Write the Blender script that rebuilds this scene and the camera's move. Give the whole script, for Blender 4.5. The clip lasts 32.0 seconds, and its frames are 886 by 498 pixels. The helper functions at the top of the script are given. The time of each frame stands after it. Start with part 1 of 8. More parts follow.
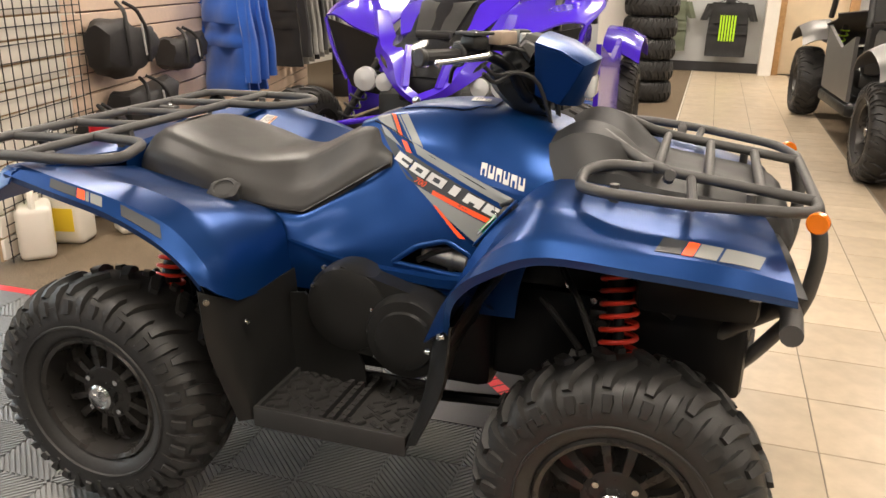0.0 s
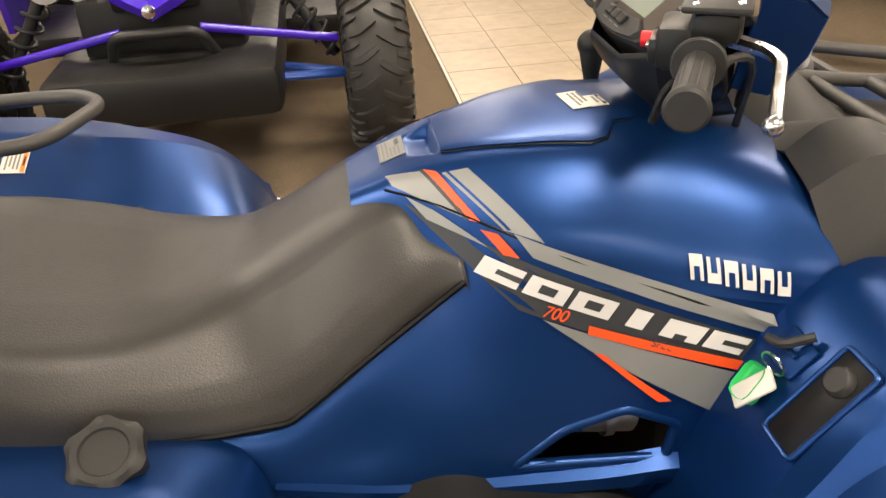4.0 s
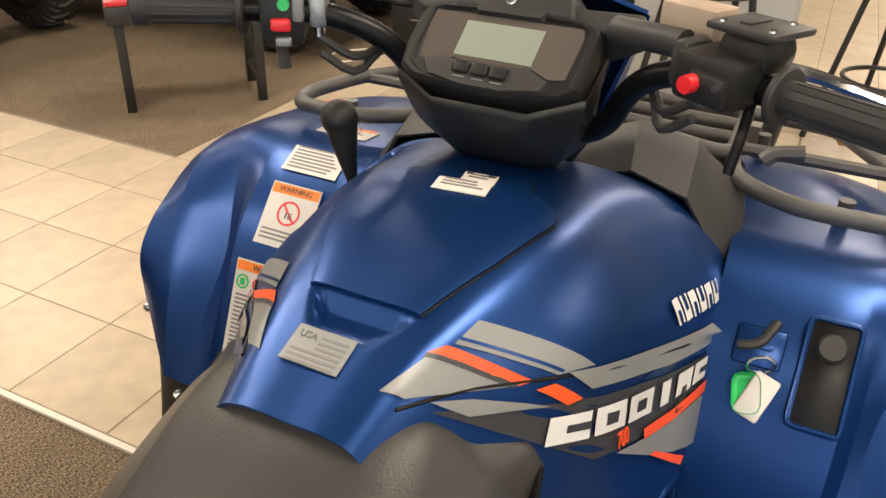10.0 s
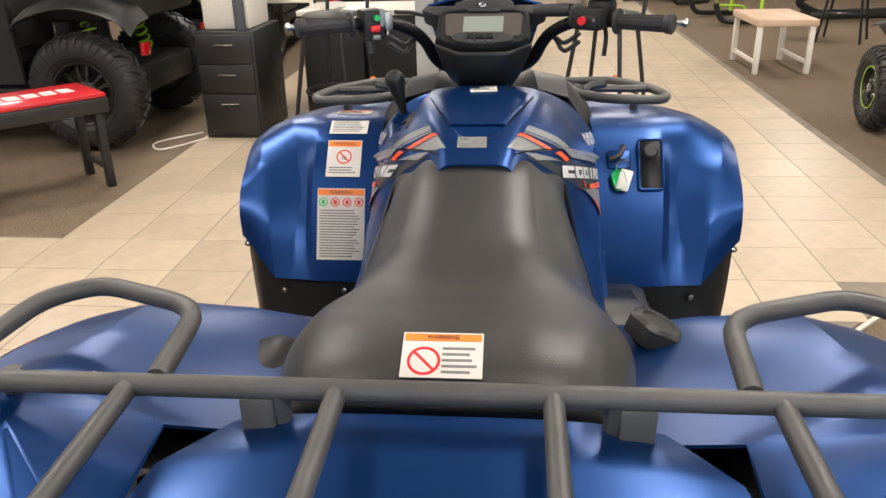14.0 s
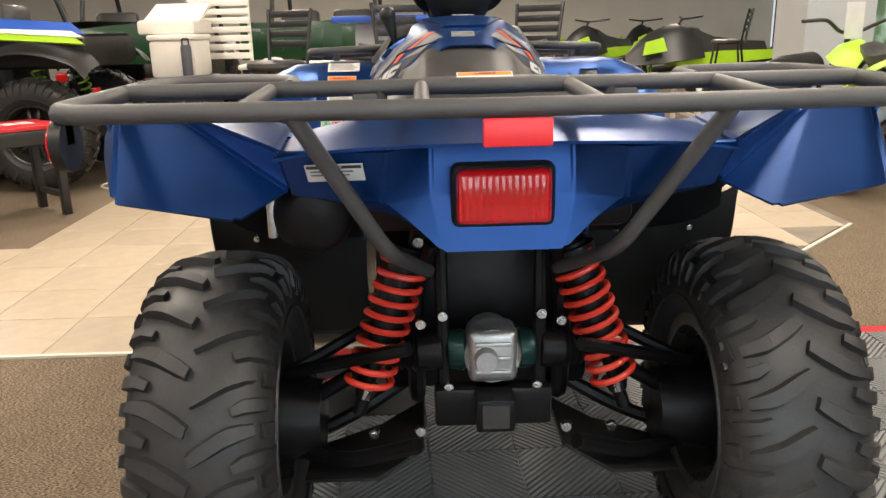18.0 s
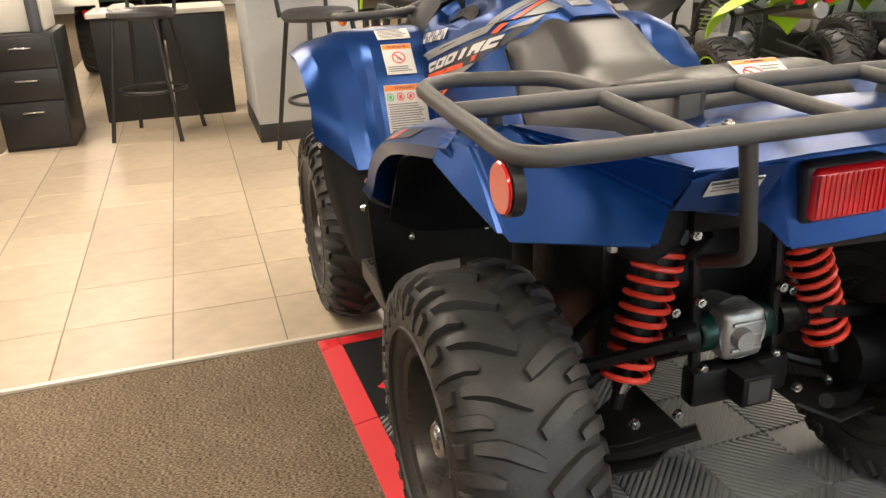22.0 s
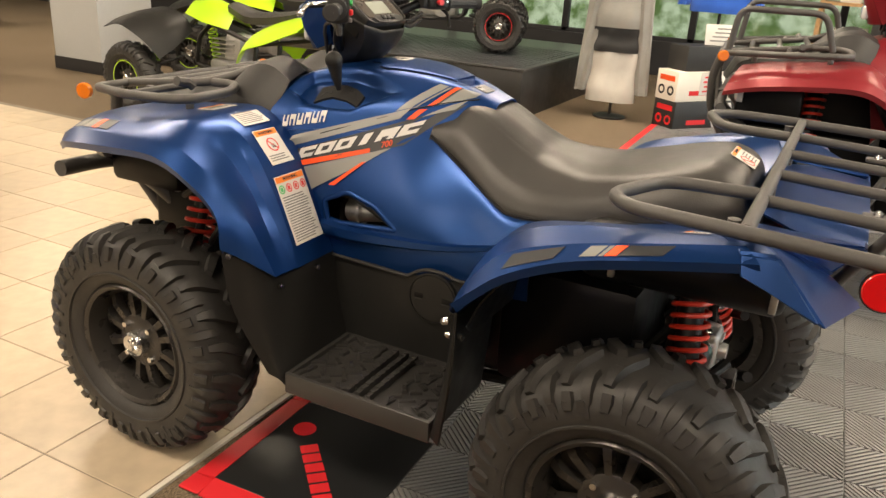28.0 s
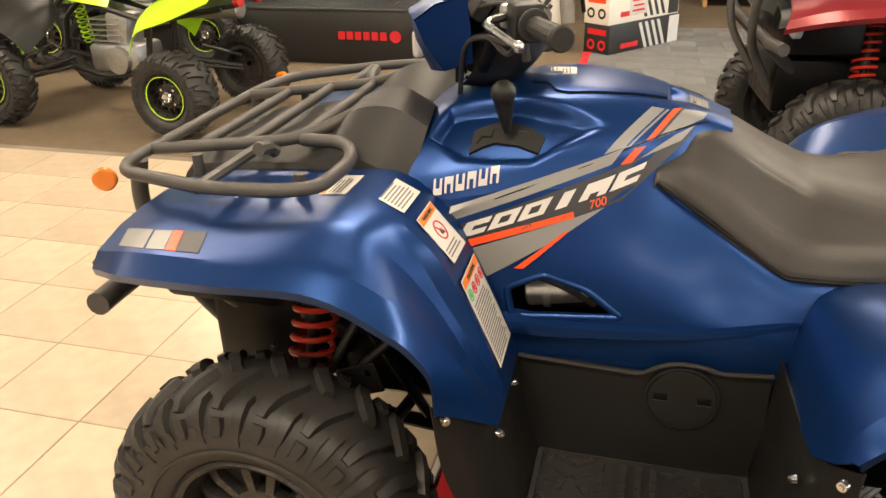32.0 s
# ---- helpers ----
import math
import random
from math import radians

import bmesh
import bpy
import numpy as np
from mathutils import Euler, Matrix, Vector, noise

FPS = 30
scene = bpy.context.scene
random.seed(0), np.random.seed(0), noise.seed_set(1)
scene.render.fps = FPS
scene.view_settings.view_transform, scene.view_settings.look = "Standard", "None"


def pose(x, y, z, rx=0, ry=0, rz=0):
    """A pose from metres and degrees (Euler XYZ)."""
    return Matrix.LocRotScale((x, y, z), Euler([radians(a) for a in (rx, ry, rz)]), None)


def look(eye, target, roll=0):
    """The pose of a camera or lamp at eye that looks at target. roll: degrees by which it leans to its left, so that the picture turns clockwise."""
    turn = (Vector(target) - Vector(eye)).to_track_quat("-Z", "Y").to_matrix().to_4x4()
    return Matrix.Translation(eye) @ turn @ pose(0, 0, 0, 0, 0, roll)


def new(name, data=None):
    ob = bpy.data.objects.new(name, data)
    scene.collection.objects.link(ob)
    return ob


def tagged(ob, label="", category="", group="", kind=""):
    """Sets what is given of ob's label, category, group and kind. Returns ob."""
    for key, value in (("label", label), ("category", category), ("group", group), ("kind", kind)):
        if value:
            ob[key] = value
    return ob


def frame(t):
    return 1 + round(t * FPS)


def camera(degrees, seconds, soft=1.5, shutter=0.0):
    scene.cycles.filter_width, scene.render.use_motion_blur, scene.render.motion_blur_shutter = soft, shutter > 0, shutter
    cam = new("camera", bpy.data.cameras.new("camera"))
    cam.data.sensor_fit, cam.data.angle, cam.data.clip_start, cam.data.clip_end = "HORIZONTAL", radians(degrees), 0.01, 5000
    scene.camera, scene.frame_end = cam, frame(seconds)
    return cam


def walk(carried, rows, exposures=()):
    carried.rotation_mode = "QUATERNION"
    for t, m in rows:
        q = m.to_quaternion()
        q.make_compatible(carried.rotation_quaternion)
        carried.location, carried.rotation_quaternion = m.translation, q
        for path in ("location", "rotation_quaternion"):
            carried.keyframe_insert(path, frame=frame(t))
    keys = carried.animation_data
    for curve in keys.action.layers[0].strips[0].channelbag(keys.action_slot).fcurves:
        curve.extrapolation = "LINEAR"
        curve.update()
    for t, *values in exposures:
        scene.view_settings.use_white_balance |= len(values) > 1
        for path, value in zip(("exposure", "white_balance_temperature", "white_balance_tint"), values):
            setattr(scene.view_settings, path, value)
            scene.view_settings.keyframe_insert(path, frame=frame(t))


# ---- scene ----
cam = camera(58.9, 32.0)
PATH = [
    (0, (0.7081, -1.8853, 1.3019), (0.1197, -0.0895, 0.6477), 1.02),
    (0.5, (0.5809, -1.8287, 1.3440), (0.0140, -0.0530, 0.6189), -0.31),
    (1, (0.4223, -1.7792, 1.3463), (-0.0951, -0.0004, 0.5920), -0.17),
    (1.5, (0.2566, -1.7069, 1.3728), (-0.1325, 0.0983, 0.6035), -0.17),
    (2, (0.1598, -1.5896, 1.3838), (-0.1403, 0.2146, 0.5749), 0.51),
    (2.5, (0.0876, -1.4401, 1.4012), (-0.1740, 0.3431, 0.5353), -0.10),
    (4.5, (-0.1570, -0.7393, 1.3608), (0.2829, 0.8863, 0.2825), -2.55),
    (5, (-0.1716, -0.6205, 1.3152), (0.5041, 0.9463, 0.2714), -1.77),
    (5.5, (-0.1636, -0.5193, 1.3217), (0.8117, 0.8833, 0.2814), -1.87),
    (6, (-0.1342, -0.4272, 1.3275), (1.0840, 0.7776, 0.2956), -2.01),
    (6.5, (-0.0974, -0.3173, 1.3306), (1.2841, 0.6732, 0.2777), -1.79),
    (7, (-0.0747, -0.2298, 1.3281), (1.3861, 0.5975, 0.2423), -0.52),
    (7.5, (-0.0497, -0.1607, 1.3242), (1.4591, 0.5443, 0.2160), 1.24),
    (8, (-0.0574, -0.1080, 1.3336), (1.4772, 0.5619, 0.2391), 2.73),
    (8.5, (-0.1342, -0.1044, 1.3393), (1.3850, 0.6262, 0.2627), 2.81),
    (9, (-0.2808, -0.1616, 1.3482), (1.2547, 0.5797, 0.3024), 1.62),
    (9.5, (-0.3874, -0.2284, 1.3471), (1.1728, 0.4866, 0.3207), 1.55),
    (10, (-0.4522, -0.2779, 1.3425), (1.1208, 0.4519, 0.3465), 2.08),
    (10.5, (-0.5900, -0.2969, 1.3337), (1.0069, 0.4129, 0.3608), -0.20),
    (11, (-0.7315, -0.2956, 1.3363), (0.9002, 0.3420, 0.3719), -1.18),
    (11.5, (-0.8393, -0.2687, 1.3376), (0.8466, 0.3186, 0.4354), -1.60),
    (12, (-0.9548, -0.2205, 1.3493), (0.8038, 0.2451, 0.5178), -2.35),
    (12.5, (-1.0913, -0.1928, 1.3471), (0.6976, 0.1551, 0.5244), -3.03),
    (13, (-1.2328, -0.1633, 1.3471), (0.5594, 0.0909, 0.4956), -2.02),
    (13.5, (-1.3191, -0.1147, 1.3451), (0.4918, 0.1052, 0.5253), -1.41),
    (15.5, (-1.6776, 0.0377, 1.3013), (0.2024, 0.0877, 0.6211), -1.87),
    (16, (-1.7339, 0.0585, 1.2576), (0.1528, 0.1207, 0.5988), -0.24),
    (16.5, (-1.7388, 0.0873, 1.2229), (0.1657, 0.1685, 0.6182), -0.82),
    (17, (-1.7736, 0.1023, 1.1521), (0.1434, 0.1429, 0.5821), -3.03),
    (17.5, (-1.8494, 0.0986, 1.0593), (0.0763, 0.0680, 0.5182), -3.25),
    (18, (-1.9093, 0.1107, 0.9885), (0.0150, 0.0623, 0.4463), -1.25),
    (18.5, (-1.9545, 0.1273, 0.9617), (-0.0462, 0.0914, 0.3627), -0.43),
    (19, (-1.9853, 0.1625, 0.9674), (-0.0907, 0.1612, 0.3252), 0.05),
    (19.5, (-1.9594, 0.2562, 1.0008), (-0.0559, 0.2892, 0.3865), -0.13),
    (20, (-1.9051, 0.3641, 1.0595), (0.0069, 0.3608, 0.4736), 0.46),
    (20.5, (-1.8851, 0.4807, 1.0776), (0.0165, 0.3512, 0.4729), 1.45),
    (21, (-1.8706, 0.5951, 1.1136), (0.0028, 0.3430, 0.4619), -0.21),
    (21.5, (-1.7887, 0.7056, 1.1310), (0.0481, 0.3575, 0.4195), -2.06),
    (22, (-1.6989, 0.8484, 1.1111), (0.0821, 0.3048, 0.3817), -2.28),
    (22.5, (-1.6184, 0.9909, 1.1158), (0.0501, 0.1581, 0.3937), -2.09),
    (23, (-1.5256, 1.0941, 1.1081), (0.0292, 0.0580, 0.3936), -1.09),
    (23.5, (-1.4428, 1.2084, 1.1147), (0.0374, 0.0603, 0.4128), -0.38),
    (24, (-1.4110, 1.3511, 1.1086), (-0.0250, 0.0869, 0.4151), 0.50),
    (24.5, (-1.3719, 1.4632, 1.0955), (-0.0881, 0.0962, 0.3991), 0.54),
    (26.5, (-1.1200, 1.8530, 1.2240), (-0.1811, 0.2356, 0.5163), 1.86),
    (27, (-1.0151, 1.7979, 1.2453), (-0.1069, 0.1542, 0.5571), 2.61),
    (27.5, (-0.9296, 1.7398, 1.2822), (-0.0420, 0.0859, 0.5916), 2.86),
    (28, (-0.8407, 1.7615, 1.2821), (-0.0082, 0.0873, 0.5717), 3.52),
    (28.5, (-0.7301, 1.8336, 1.2944), (0.0397, 0.1362, 0.5708), 3.45),
    (29, (-0.6640, 1.8865, 1.3253), (0.0654, 0.1824, 0.5746), 2.11),
    (29.5, (-0.6052, 1.8391, 1.3507), (0.0874, 0.1224, 0.5927), 0.01),
    (30, (-0.5127, 1.7093, 1.3616), (0.1399, -0.0209, 0.6005), -1.11),
    (30.5, (-0.4231, 1.5676, 1.3710), (0.1848, -0.1794, 0.6087), -1.28),
    (31, (-0.3014, 1.4836, 1.3622), (0.2404, -0.2746, 0.5771), -1.32),
    (31.5, (-0.1253, 1.4705, 1.3717), (0.3870, -0.2708, 0.5326), -1.84),
    (32, (0.0230, 1.4408, 1.3600), (0.5062, -0.2916, 0.4848), -1.54),
]
walk(cam, [(t, look(eye, target, roll)) for t, eye, target, roll in PATH], [
    (0.0, -0.10, 6250, 10), (2.0, 0.20, 6450, 10), (5.0, -0.05, 6900, 10), (7.0, 0.12, 8000, 11), (8.0, 0.12, 7900, 11), (9.5, -0.20, 6900, 10), (11.5, -0.20, 6000, 10),
    (13.0, -0.20, 5850, 10), (16.0, -0.10, 5850, 10), (18.5, 0.0, 6300, 10), (20.0, 0.0, 6400, 10), (24.0, 0.05, 6700, 10), (29.5, 0.0, 7100, 10), (32.0, 0.08, 7100, 10)])

from mathutils.bvhtree import BVHTree

# ---- shared building helpers ----
TAU = 2 * math.pi


def link(name, bm, mat=None, parent=None, label="", smooth=40):
    """One mesh object out of a bmesh, with one material or several."""
    bmesh.ops.recalc_face_normals(bm, faces=bm.faces)
    me = bpy.data.meshes.new(name)
    bm.to_mesh(me)
    bm.free()
    for m in mat if isinstance(mat, (list, tuple)) else [mat]:
        if m:
            me.materials.append(m)
    if smooth:
        me.shade_smooth()
        me.set_sharp_from_angle(angle=radians(smooth))
    ob = new(name, me)
    if parent:
        ob.parent = parent
    if label:
        ob["label"] = label
    return ob


def thing(name, label, category, group="", m=None, kind=""):
    ob = new(name)
    ob.empty_display_size = 0.05
    if m is not None:
        ob.matrix_basis = m
    return tagged(ob, label, category, group, kind)


def B():
    return bmesh.new()


def box(bm, x0, x1, y0, y1, z0, z1, bev=0.0, seg=2, m=None):
    vs = [bm.verts.new((x, y, z)) for x in (x0, x1) for y in (y0, y1) for z in (z0, z1)]
    fs = [bm.faces.new([vs[i] for i in f]) for f in ((0, 1, 3, 2), (4, 6, 7, 5), (0, 4, 5, 1), (2, 3, 7, 6), (0, 2, 6, 4), (1, 5, 7, 3))]
    if bev:
        es = {e for f in fs for e in f.edges}
        r = bmesh.ops.bevel(bm, geom=list(es), offset=bev, segments=seg, affect="EDGES", profile=0.5)
        vs = list({v for f in r["faces"] for v in f.verts} | {v for v in vs if v.is_valid})
    if m is not None:
        bmesh.ops.transform(bm, matrix=m, verts=vs)
    return bm


def ring(bm, c, u, v, r, n, ph=0.0):
    return [bm.verts.new(c + u * (r * math.cos(ph + TAU * i / n)) + v * (r * math.sin(ph + TAU * i / n))) for i in range(n)]


def bridge(bm, a, b, close=True, mi=0):
    n = len(a)
    for i in range(n if close else n - 1):
        f = bm.faces.new((a[i], a[(i + 1) % n], b[(i + 1) % n], b[i]))
        f.material_index = mi


def cyl(bm, p0, p1, r0, r1=None, n=16, caps=True, rim=0.0):
    p0, p1 = Vector(p0), Vector(p1)
    r1 = r0 if r1 is None else r1
    d = (p1 - p0).normalized()
    u = d.orthogonal().normalized()
    v = d.cross(u)
    prof = [(p0, r0), (p1, r1)]
    if rim:
        prof = [(p0, r0 - rim), (p0 + d * rim, r0), (p1 - d * rim, r1), (p1, r1 - rim)]
    rs = [ring(bm, p, u, v, r, n) for p, r in prof]
    for a, b in zip(rs, rs[1:]):
        bridge(bm, a, b)
    if caps:
        bm.faces.new(rs[0][::-1])
        bm.faces.new(rs[-1])
    return bm


def rounded(pts, rad, n=5, closed=False):
    """A polyline with its corners turned into arcs of about that radius."""
    pts = [Vector(p) for p in pts]
    out = []
    N = len(pts)
    for i, p in enumerate(pts):
        if not closed and i in (0, N - 1):
            out.append(p)
            continue
        a, b = pts[i - 1], pts[(i + 1) % N]
        r = min(rad, 0.45 * (a - p).length, 0.45 * (b - p).length)
        pa, pb = p + (a - p).normalized() * r, p + (b - p).normalized() * r
        for k in range(n + 1):
            t = k / n
            out.append((1 - t) ** 2 * pa + 2 * t * (1 - t) * p + t * t * pb)
    return out


def tube(bm, pts, r, n=10, closed=False, flat=1.0, caps=True):
    """A round bar along a polyline."""
    pts = [Vector(p) for p in pts]
    N = len(pts)
    u = None
    rs = []
    for i, p in enumerate(pts):
        if closed:
            d = (pts[(i + 1) % N] - pts[i - 1]).normalized()
        else:
            d = (pts[min(i + 1, N - 1)] - pts[max(i - 1, 0)]).normalized()
        u = d.orthogonal().normalized() if u is None else (u - d * u.dot(d)).normalized()
        v = d.cross(u)
        rs.append(ring(bm, p, u, v, r if not callable(r) else r(i / (N - 1)), n))
    for a, b in zip(rs, rs[1:]):
        bridge(bm, a, b)
    if closed:
        a, b = rs[-1], rs[0]
        k = min(range(n), key=lambda k: (a[0].co - b[k].co).length)
        bridge(bm, a, b[k:] + b[:k])
    elif caps:
        bm.faces.new(rs[0][::-1])
        bm.faces.new(rs[-1])
    return bm


def lathe(bm, prof, n=48, axis="y", c=(0, 0, 0), closed=False, mi=0):
    """Turns a profile of (along, radius) round an axis."""
    c = Vector(c)
    e = {"x": (Vector((1, 0, 0)), Vector((0, 1, 0)), Vector((0, 0, 1))), "y": (Vector((0, 1, 0)), Vector((0, 0, 1)), Vector((1, 0, 0))), "z": (Vector((0, 0, 1)), Vector((1, 0, 0)), Vector((0, 1, 0)))}[axis]
    rs = [ring(bm, c + e[0] * a, e[1], e[2], max(r, 1e-4), n) for a, r in prof]
    for a, b in zip(rs, rs[1:] + (rs[:1] if closed else [])):
        bridge(bm, a, b, mi=mi)
    return bm


def loft(bm, rows, close=False, mi=0):
    """A skin over rows of points with equal counts."""
    vs = [[bm.verts.new(p) for p in row] for row in rows]
    for a, b in zip(vs, vs[1:]):
        bridge(bm, a, b, close, mi)
    return vs


def spline(pts, n):
    """n points on a Catmull-Rom curve through the given ones."""
    P = [Vector(p) for p in pts]
    P = [2 * P[0] - P[1]] + P + [2 * P[-1] - P[-2]]
    out = []
    S = len(P) - 3
    for k in range(n):
        f = k / (n - 1) * S
        i = min(int(f), S - 1)
        t = f - i
        a, b, c, d = P[i : i + 4]
        out.append(0.5 * ((2 * b) + (c - a) * t + (2 * a - 5 * b + 4 * c - d) * t * t + (3 * b - a - 3 * c + d) * t**3))
    return out


def shell(bm, th):
    """Gives an open skin thickness."""
    bmesh.ops.recalc_face_normals(bm, faces=bm.faces)
    bmesh.ops.solidify(bm, geom=list(bm.faces), thickness=th)
    return bm


def poly(bm, pts, depth, mi=0):
    """A flat outline pushed out along a vector."""
    d = Vector(depth)
    a = [bm.verts.new(p) for p in pts]
    b = [bm.verts.new(Vector(p) + d) for p in pts]
    bm.faces.new(a[::-1])
    bm.faces.new(b)
    bridge(bm, a, b)
    return bm


# ---- materials ----
def lin(h):
    c = [int(h[i : i + 2], 16) / 255 for i in (0, 2, 4)]
    return tuple(x / 12.92 if x <= 0.04045 else ((x + 0.055) / 1.055) ** 2.4 for x in c)


def mat(name, col, rough=0.5, metal=0.0, spec=0.5, coat=0.0, grain=0.0, gscale=60.0, var=0.0, vscale=4.0, rvar=0.0, bump=0.0, emit=0.0, trans=0.0, alpha=1.0, isl=0.0, sheen=0.0, coat_r=0.1):
    """A surface: base colour with blotches (var) and grain, gloss that wanders (rvar) and fine relief (bump)."""
    m = bpy.data.materials.new(name)
    m.use_nodes = True
    nt = m.node_tree
    bs = nt.nodes["Principled BSDF"]
    col = lin(col) if isinstance(col, str) else col
    I = bs.inputs
    I["Base Color"].default_value = (*col, 1)
    I["Roughness"].default_value, I["Metallic"].default_value = rough, metal
    I["Specular IOR Level"].default_value, I["Coat Weight"].default_value, I["Coat Roughness"].default_value = spec, coat, coat_r
    I["Transmission Weight"].default_value, I["Alpha"].default_value = trans, alpha
    I["Sheen Weight"].default_value = sheen
    if emit:
        I["Emission Color"].default_value, I["Emission Strength"].default_value = (*col, 1), emit
    tc = nt.nodes.new("ShaderNodeTexCoord")

    def noise_tex(scale, detail=4.0):
        n = nt.nodes.new("ShaderNodeTexNoise")
        n.inputs["Scale"].default_value, n.inputs["Detail"].default_value = scale, detail
        nt.links.new(tc.outputs["Object"], n.inputs["Vector"])
        return n.outputs["Fac"]

    def ranged(fac, a, b):
        r = nt.nodes.new("ShaderNodeMapRange")
        r.inputs["From Min"].default_value, r.inputs["From Max"].default_value = 0.3, 0.7
        r.inputs["To Min"].default_value, r.inputs["To Max"].default_value = a, b
        nt.links.new(fac, r.inputs["Value"])
        return r.outputs["Result"]

    def times(a, b):
        x = nt.nodes.new("ShaderNodeMath")
        x.operation = "MULTIPLY"
        nt.links.new(a, x.inputs[0])
        nt.links.new(b, x.inputs[1])
        return x.outputs[0]

    k = None
    if var:
        k = ranged(noise_tex(vscale), 1 - var, 1 + var)
    if grain:
        g = ranged(noise_tex(gscale, 6), 1 - grain, 1 + grain)
        k = times(k, g) if k else g
    if isl:
        oi = nt.nodes.new("ShaderNodeObjectInfo")
        r = nt.nodes.new("ShaderNodeMapRange")
        r.inputs["To Min"].default_value, r.inputs["To Max"].default_value = 1 - isl, 1 + isl
        nt.links.new(oi.outputs["Random"], r.inputs["Value"])
        k = times(k, r.outputs["Result"]) if k else r.outputs["Result"]
    if k:
        mx = nt.nodes.new("ShaderNodeVectorMath")
        mx.operation = "SCALE"
        mx.inputs[0].default_value = col
        nt.links.new(k, mx.inputs["Scale"])
        nt.links.new(mx.outputs[0], I["Base Color"])
    if rvar:
        nt.links.new(ranged(noise_tex(vscale * 3), rough - rvar, rough + rvar), I["Roughness"])
    if bump:
        b = nt.nodes.new("ShaderNodeBump")
        b.inputs["Strength"].default_value, b.inputs["Distance"].default_value = min(1.0, bump), 0.002
        nt.links.new(noise_tex(gscale, 6), b.inputs["Height"])
        nt.links.new(b.outputs["Normal"], I["Normal"])
    return m


BLUE = mat("satin_blue_plastic", (0.0045, 0.040, 0.168), 0.34, metal=0.70, coat=0.12, coat_r=0.22, var=0.06, vscale=5, grain=0.05, gscale=900, bump=0.05)
BLACK = mat("textured_black_plastic", (0.0115, 0.0115, 0.011), 0.42, spec=0.30, var=0.15, vscale=6, grain=0.12, gscale=700, rvar=0.06, bump=0.06)
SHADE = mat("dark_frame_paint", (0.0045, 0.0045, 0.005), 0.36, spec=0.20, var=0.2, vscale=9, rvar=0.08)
GREYP = mat("grey_black_plastic", (0.026, 0.0255, 0.025), 0.5, spec=0.3, var=0.12, vscale=5, grain=0.1, gscale=600, rvar=0.05, bump=0.06)
RUBBER = mat("tyre_rubber", (0.025, 0.024, 0.023), 0.50, spec=0.40, var=0.22, vscale=5, grain=0.15, gscale=120, rvar=0.08, bump=0.25)
VINYL = mat("seat_vinyl", (0.034, 0.0325, 0.0305), 0.38, spec=0.4, var=0.06, vscale=5, grain=0.1, gscale=450, rvar=0.04, bump=0.25)
RACK = mat("powder_coated_steel", (0.048, 0.046, 0.044), 0.47, var=0.12, vscale=9, grain=0.12, gscale=800, bump=0.2)
RIM = mat("black_wheel_alloy", (0.040, 0.037, 0.034), 0.3, metal=0.4, var=0.1, rvar=0.06, vscale=9)
CHROME = mat("bright_metal", (0.62, 0.62, 0.62), 0.22, metal=1.0, var=0.08, vscale=30, rvar=0.06)
ALU = mat("cast_aluminium", (0.42, 0.42, 0.41), 0.42, metal=0.9, var=0.12, vscale=20, grain=0.1, gscale=200, bump=0.2)
SPRING = mat("red_spring_paint", (0.56, 0.035, 0.018), 0.35, var=0.08, vscale=12, coat=0.2)
REDLENS = mat("red_lens", (0.46, 0.006, 0.008), 0.12, coat=0.8, var=0.1, vscale=25, spec=0.6)
AMBER = mat("amber_lens", (0.62, 0.15, 0.008), 0.2, coat=0.6, var=0.1, vscale=25)
ORANGE = mat("orange_decal", (0.72, 0.075, 0.012), 0.4, var=0.05)
WARNO = mat("orange_warning_print", (0.78, 0.20, 0.02), 0.5, var=0.05)
GREYD = mat("grey_decal", (0.22, 0.225, 0.22), 0.42, metal=0.3, var=0.06, vscale=8)
DARKD = mat("charcoal_decal", (0.028, 0.030, 0.034), 0.42, var=0.08)
WHITE = mat("white_print", (0.58, 0.57, 0.55), 0.42, var=0.05, vscale=12)
PAPER = mat("sticker_paper", (0.56, 0.54, 0.50), 0.5, var=0.05, vscale=15)
PRINT = mat("grey_print", (0.16, 0.155, 0.15), 0.6)
FOOTP = mat("footboard_plastic", (0.030, 0.029, 0.028), 0.45, spec=0.4, var=0.15, vscale=8, grain=0.15, gscale=500, bump=0.2)
GREENP = mat("green_plastic", (0.02, 0.42, 0.10), 0.4, var=0.06)
REDP = mat("red_plastic", (0.60, 0.015, 0.02), 0.4, var=0.06)
SCREEN = mat("lcd_glass", (0.20, 0.225, 0.185), 0.28, coat=0.4, var=0.05, vscale=10)

# ---- light ----
world = bpy.data.worlds.new("world")
scene.world = world
world.use_nodes = True
world.node_tree.nodes["Background"].inputs[0].default_value = (0.9, 0.95, 1.0, 1)
world.node_tree.nodes["Background"].inputs[1].default_value = 0.8


def lamp(x, y, z, sx, sy, watts, col=(1.0, 0.86, 0.70)):
    d = bpy.data.lights.new("ceiling_lamp", "AREA")
    d.shape, d.size, d.size_y, d.energy, d.color = "RECTANGLE", sx, sy, watts, col
    ob = new("ceiling_lamp", d)
    ob.location = (x, y, z)
    return ob


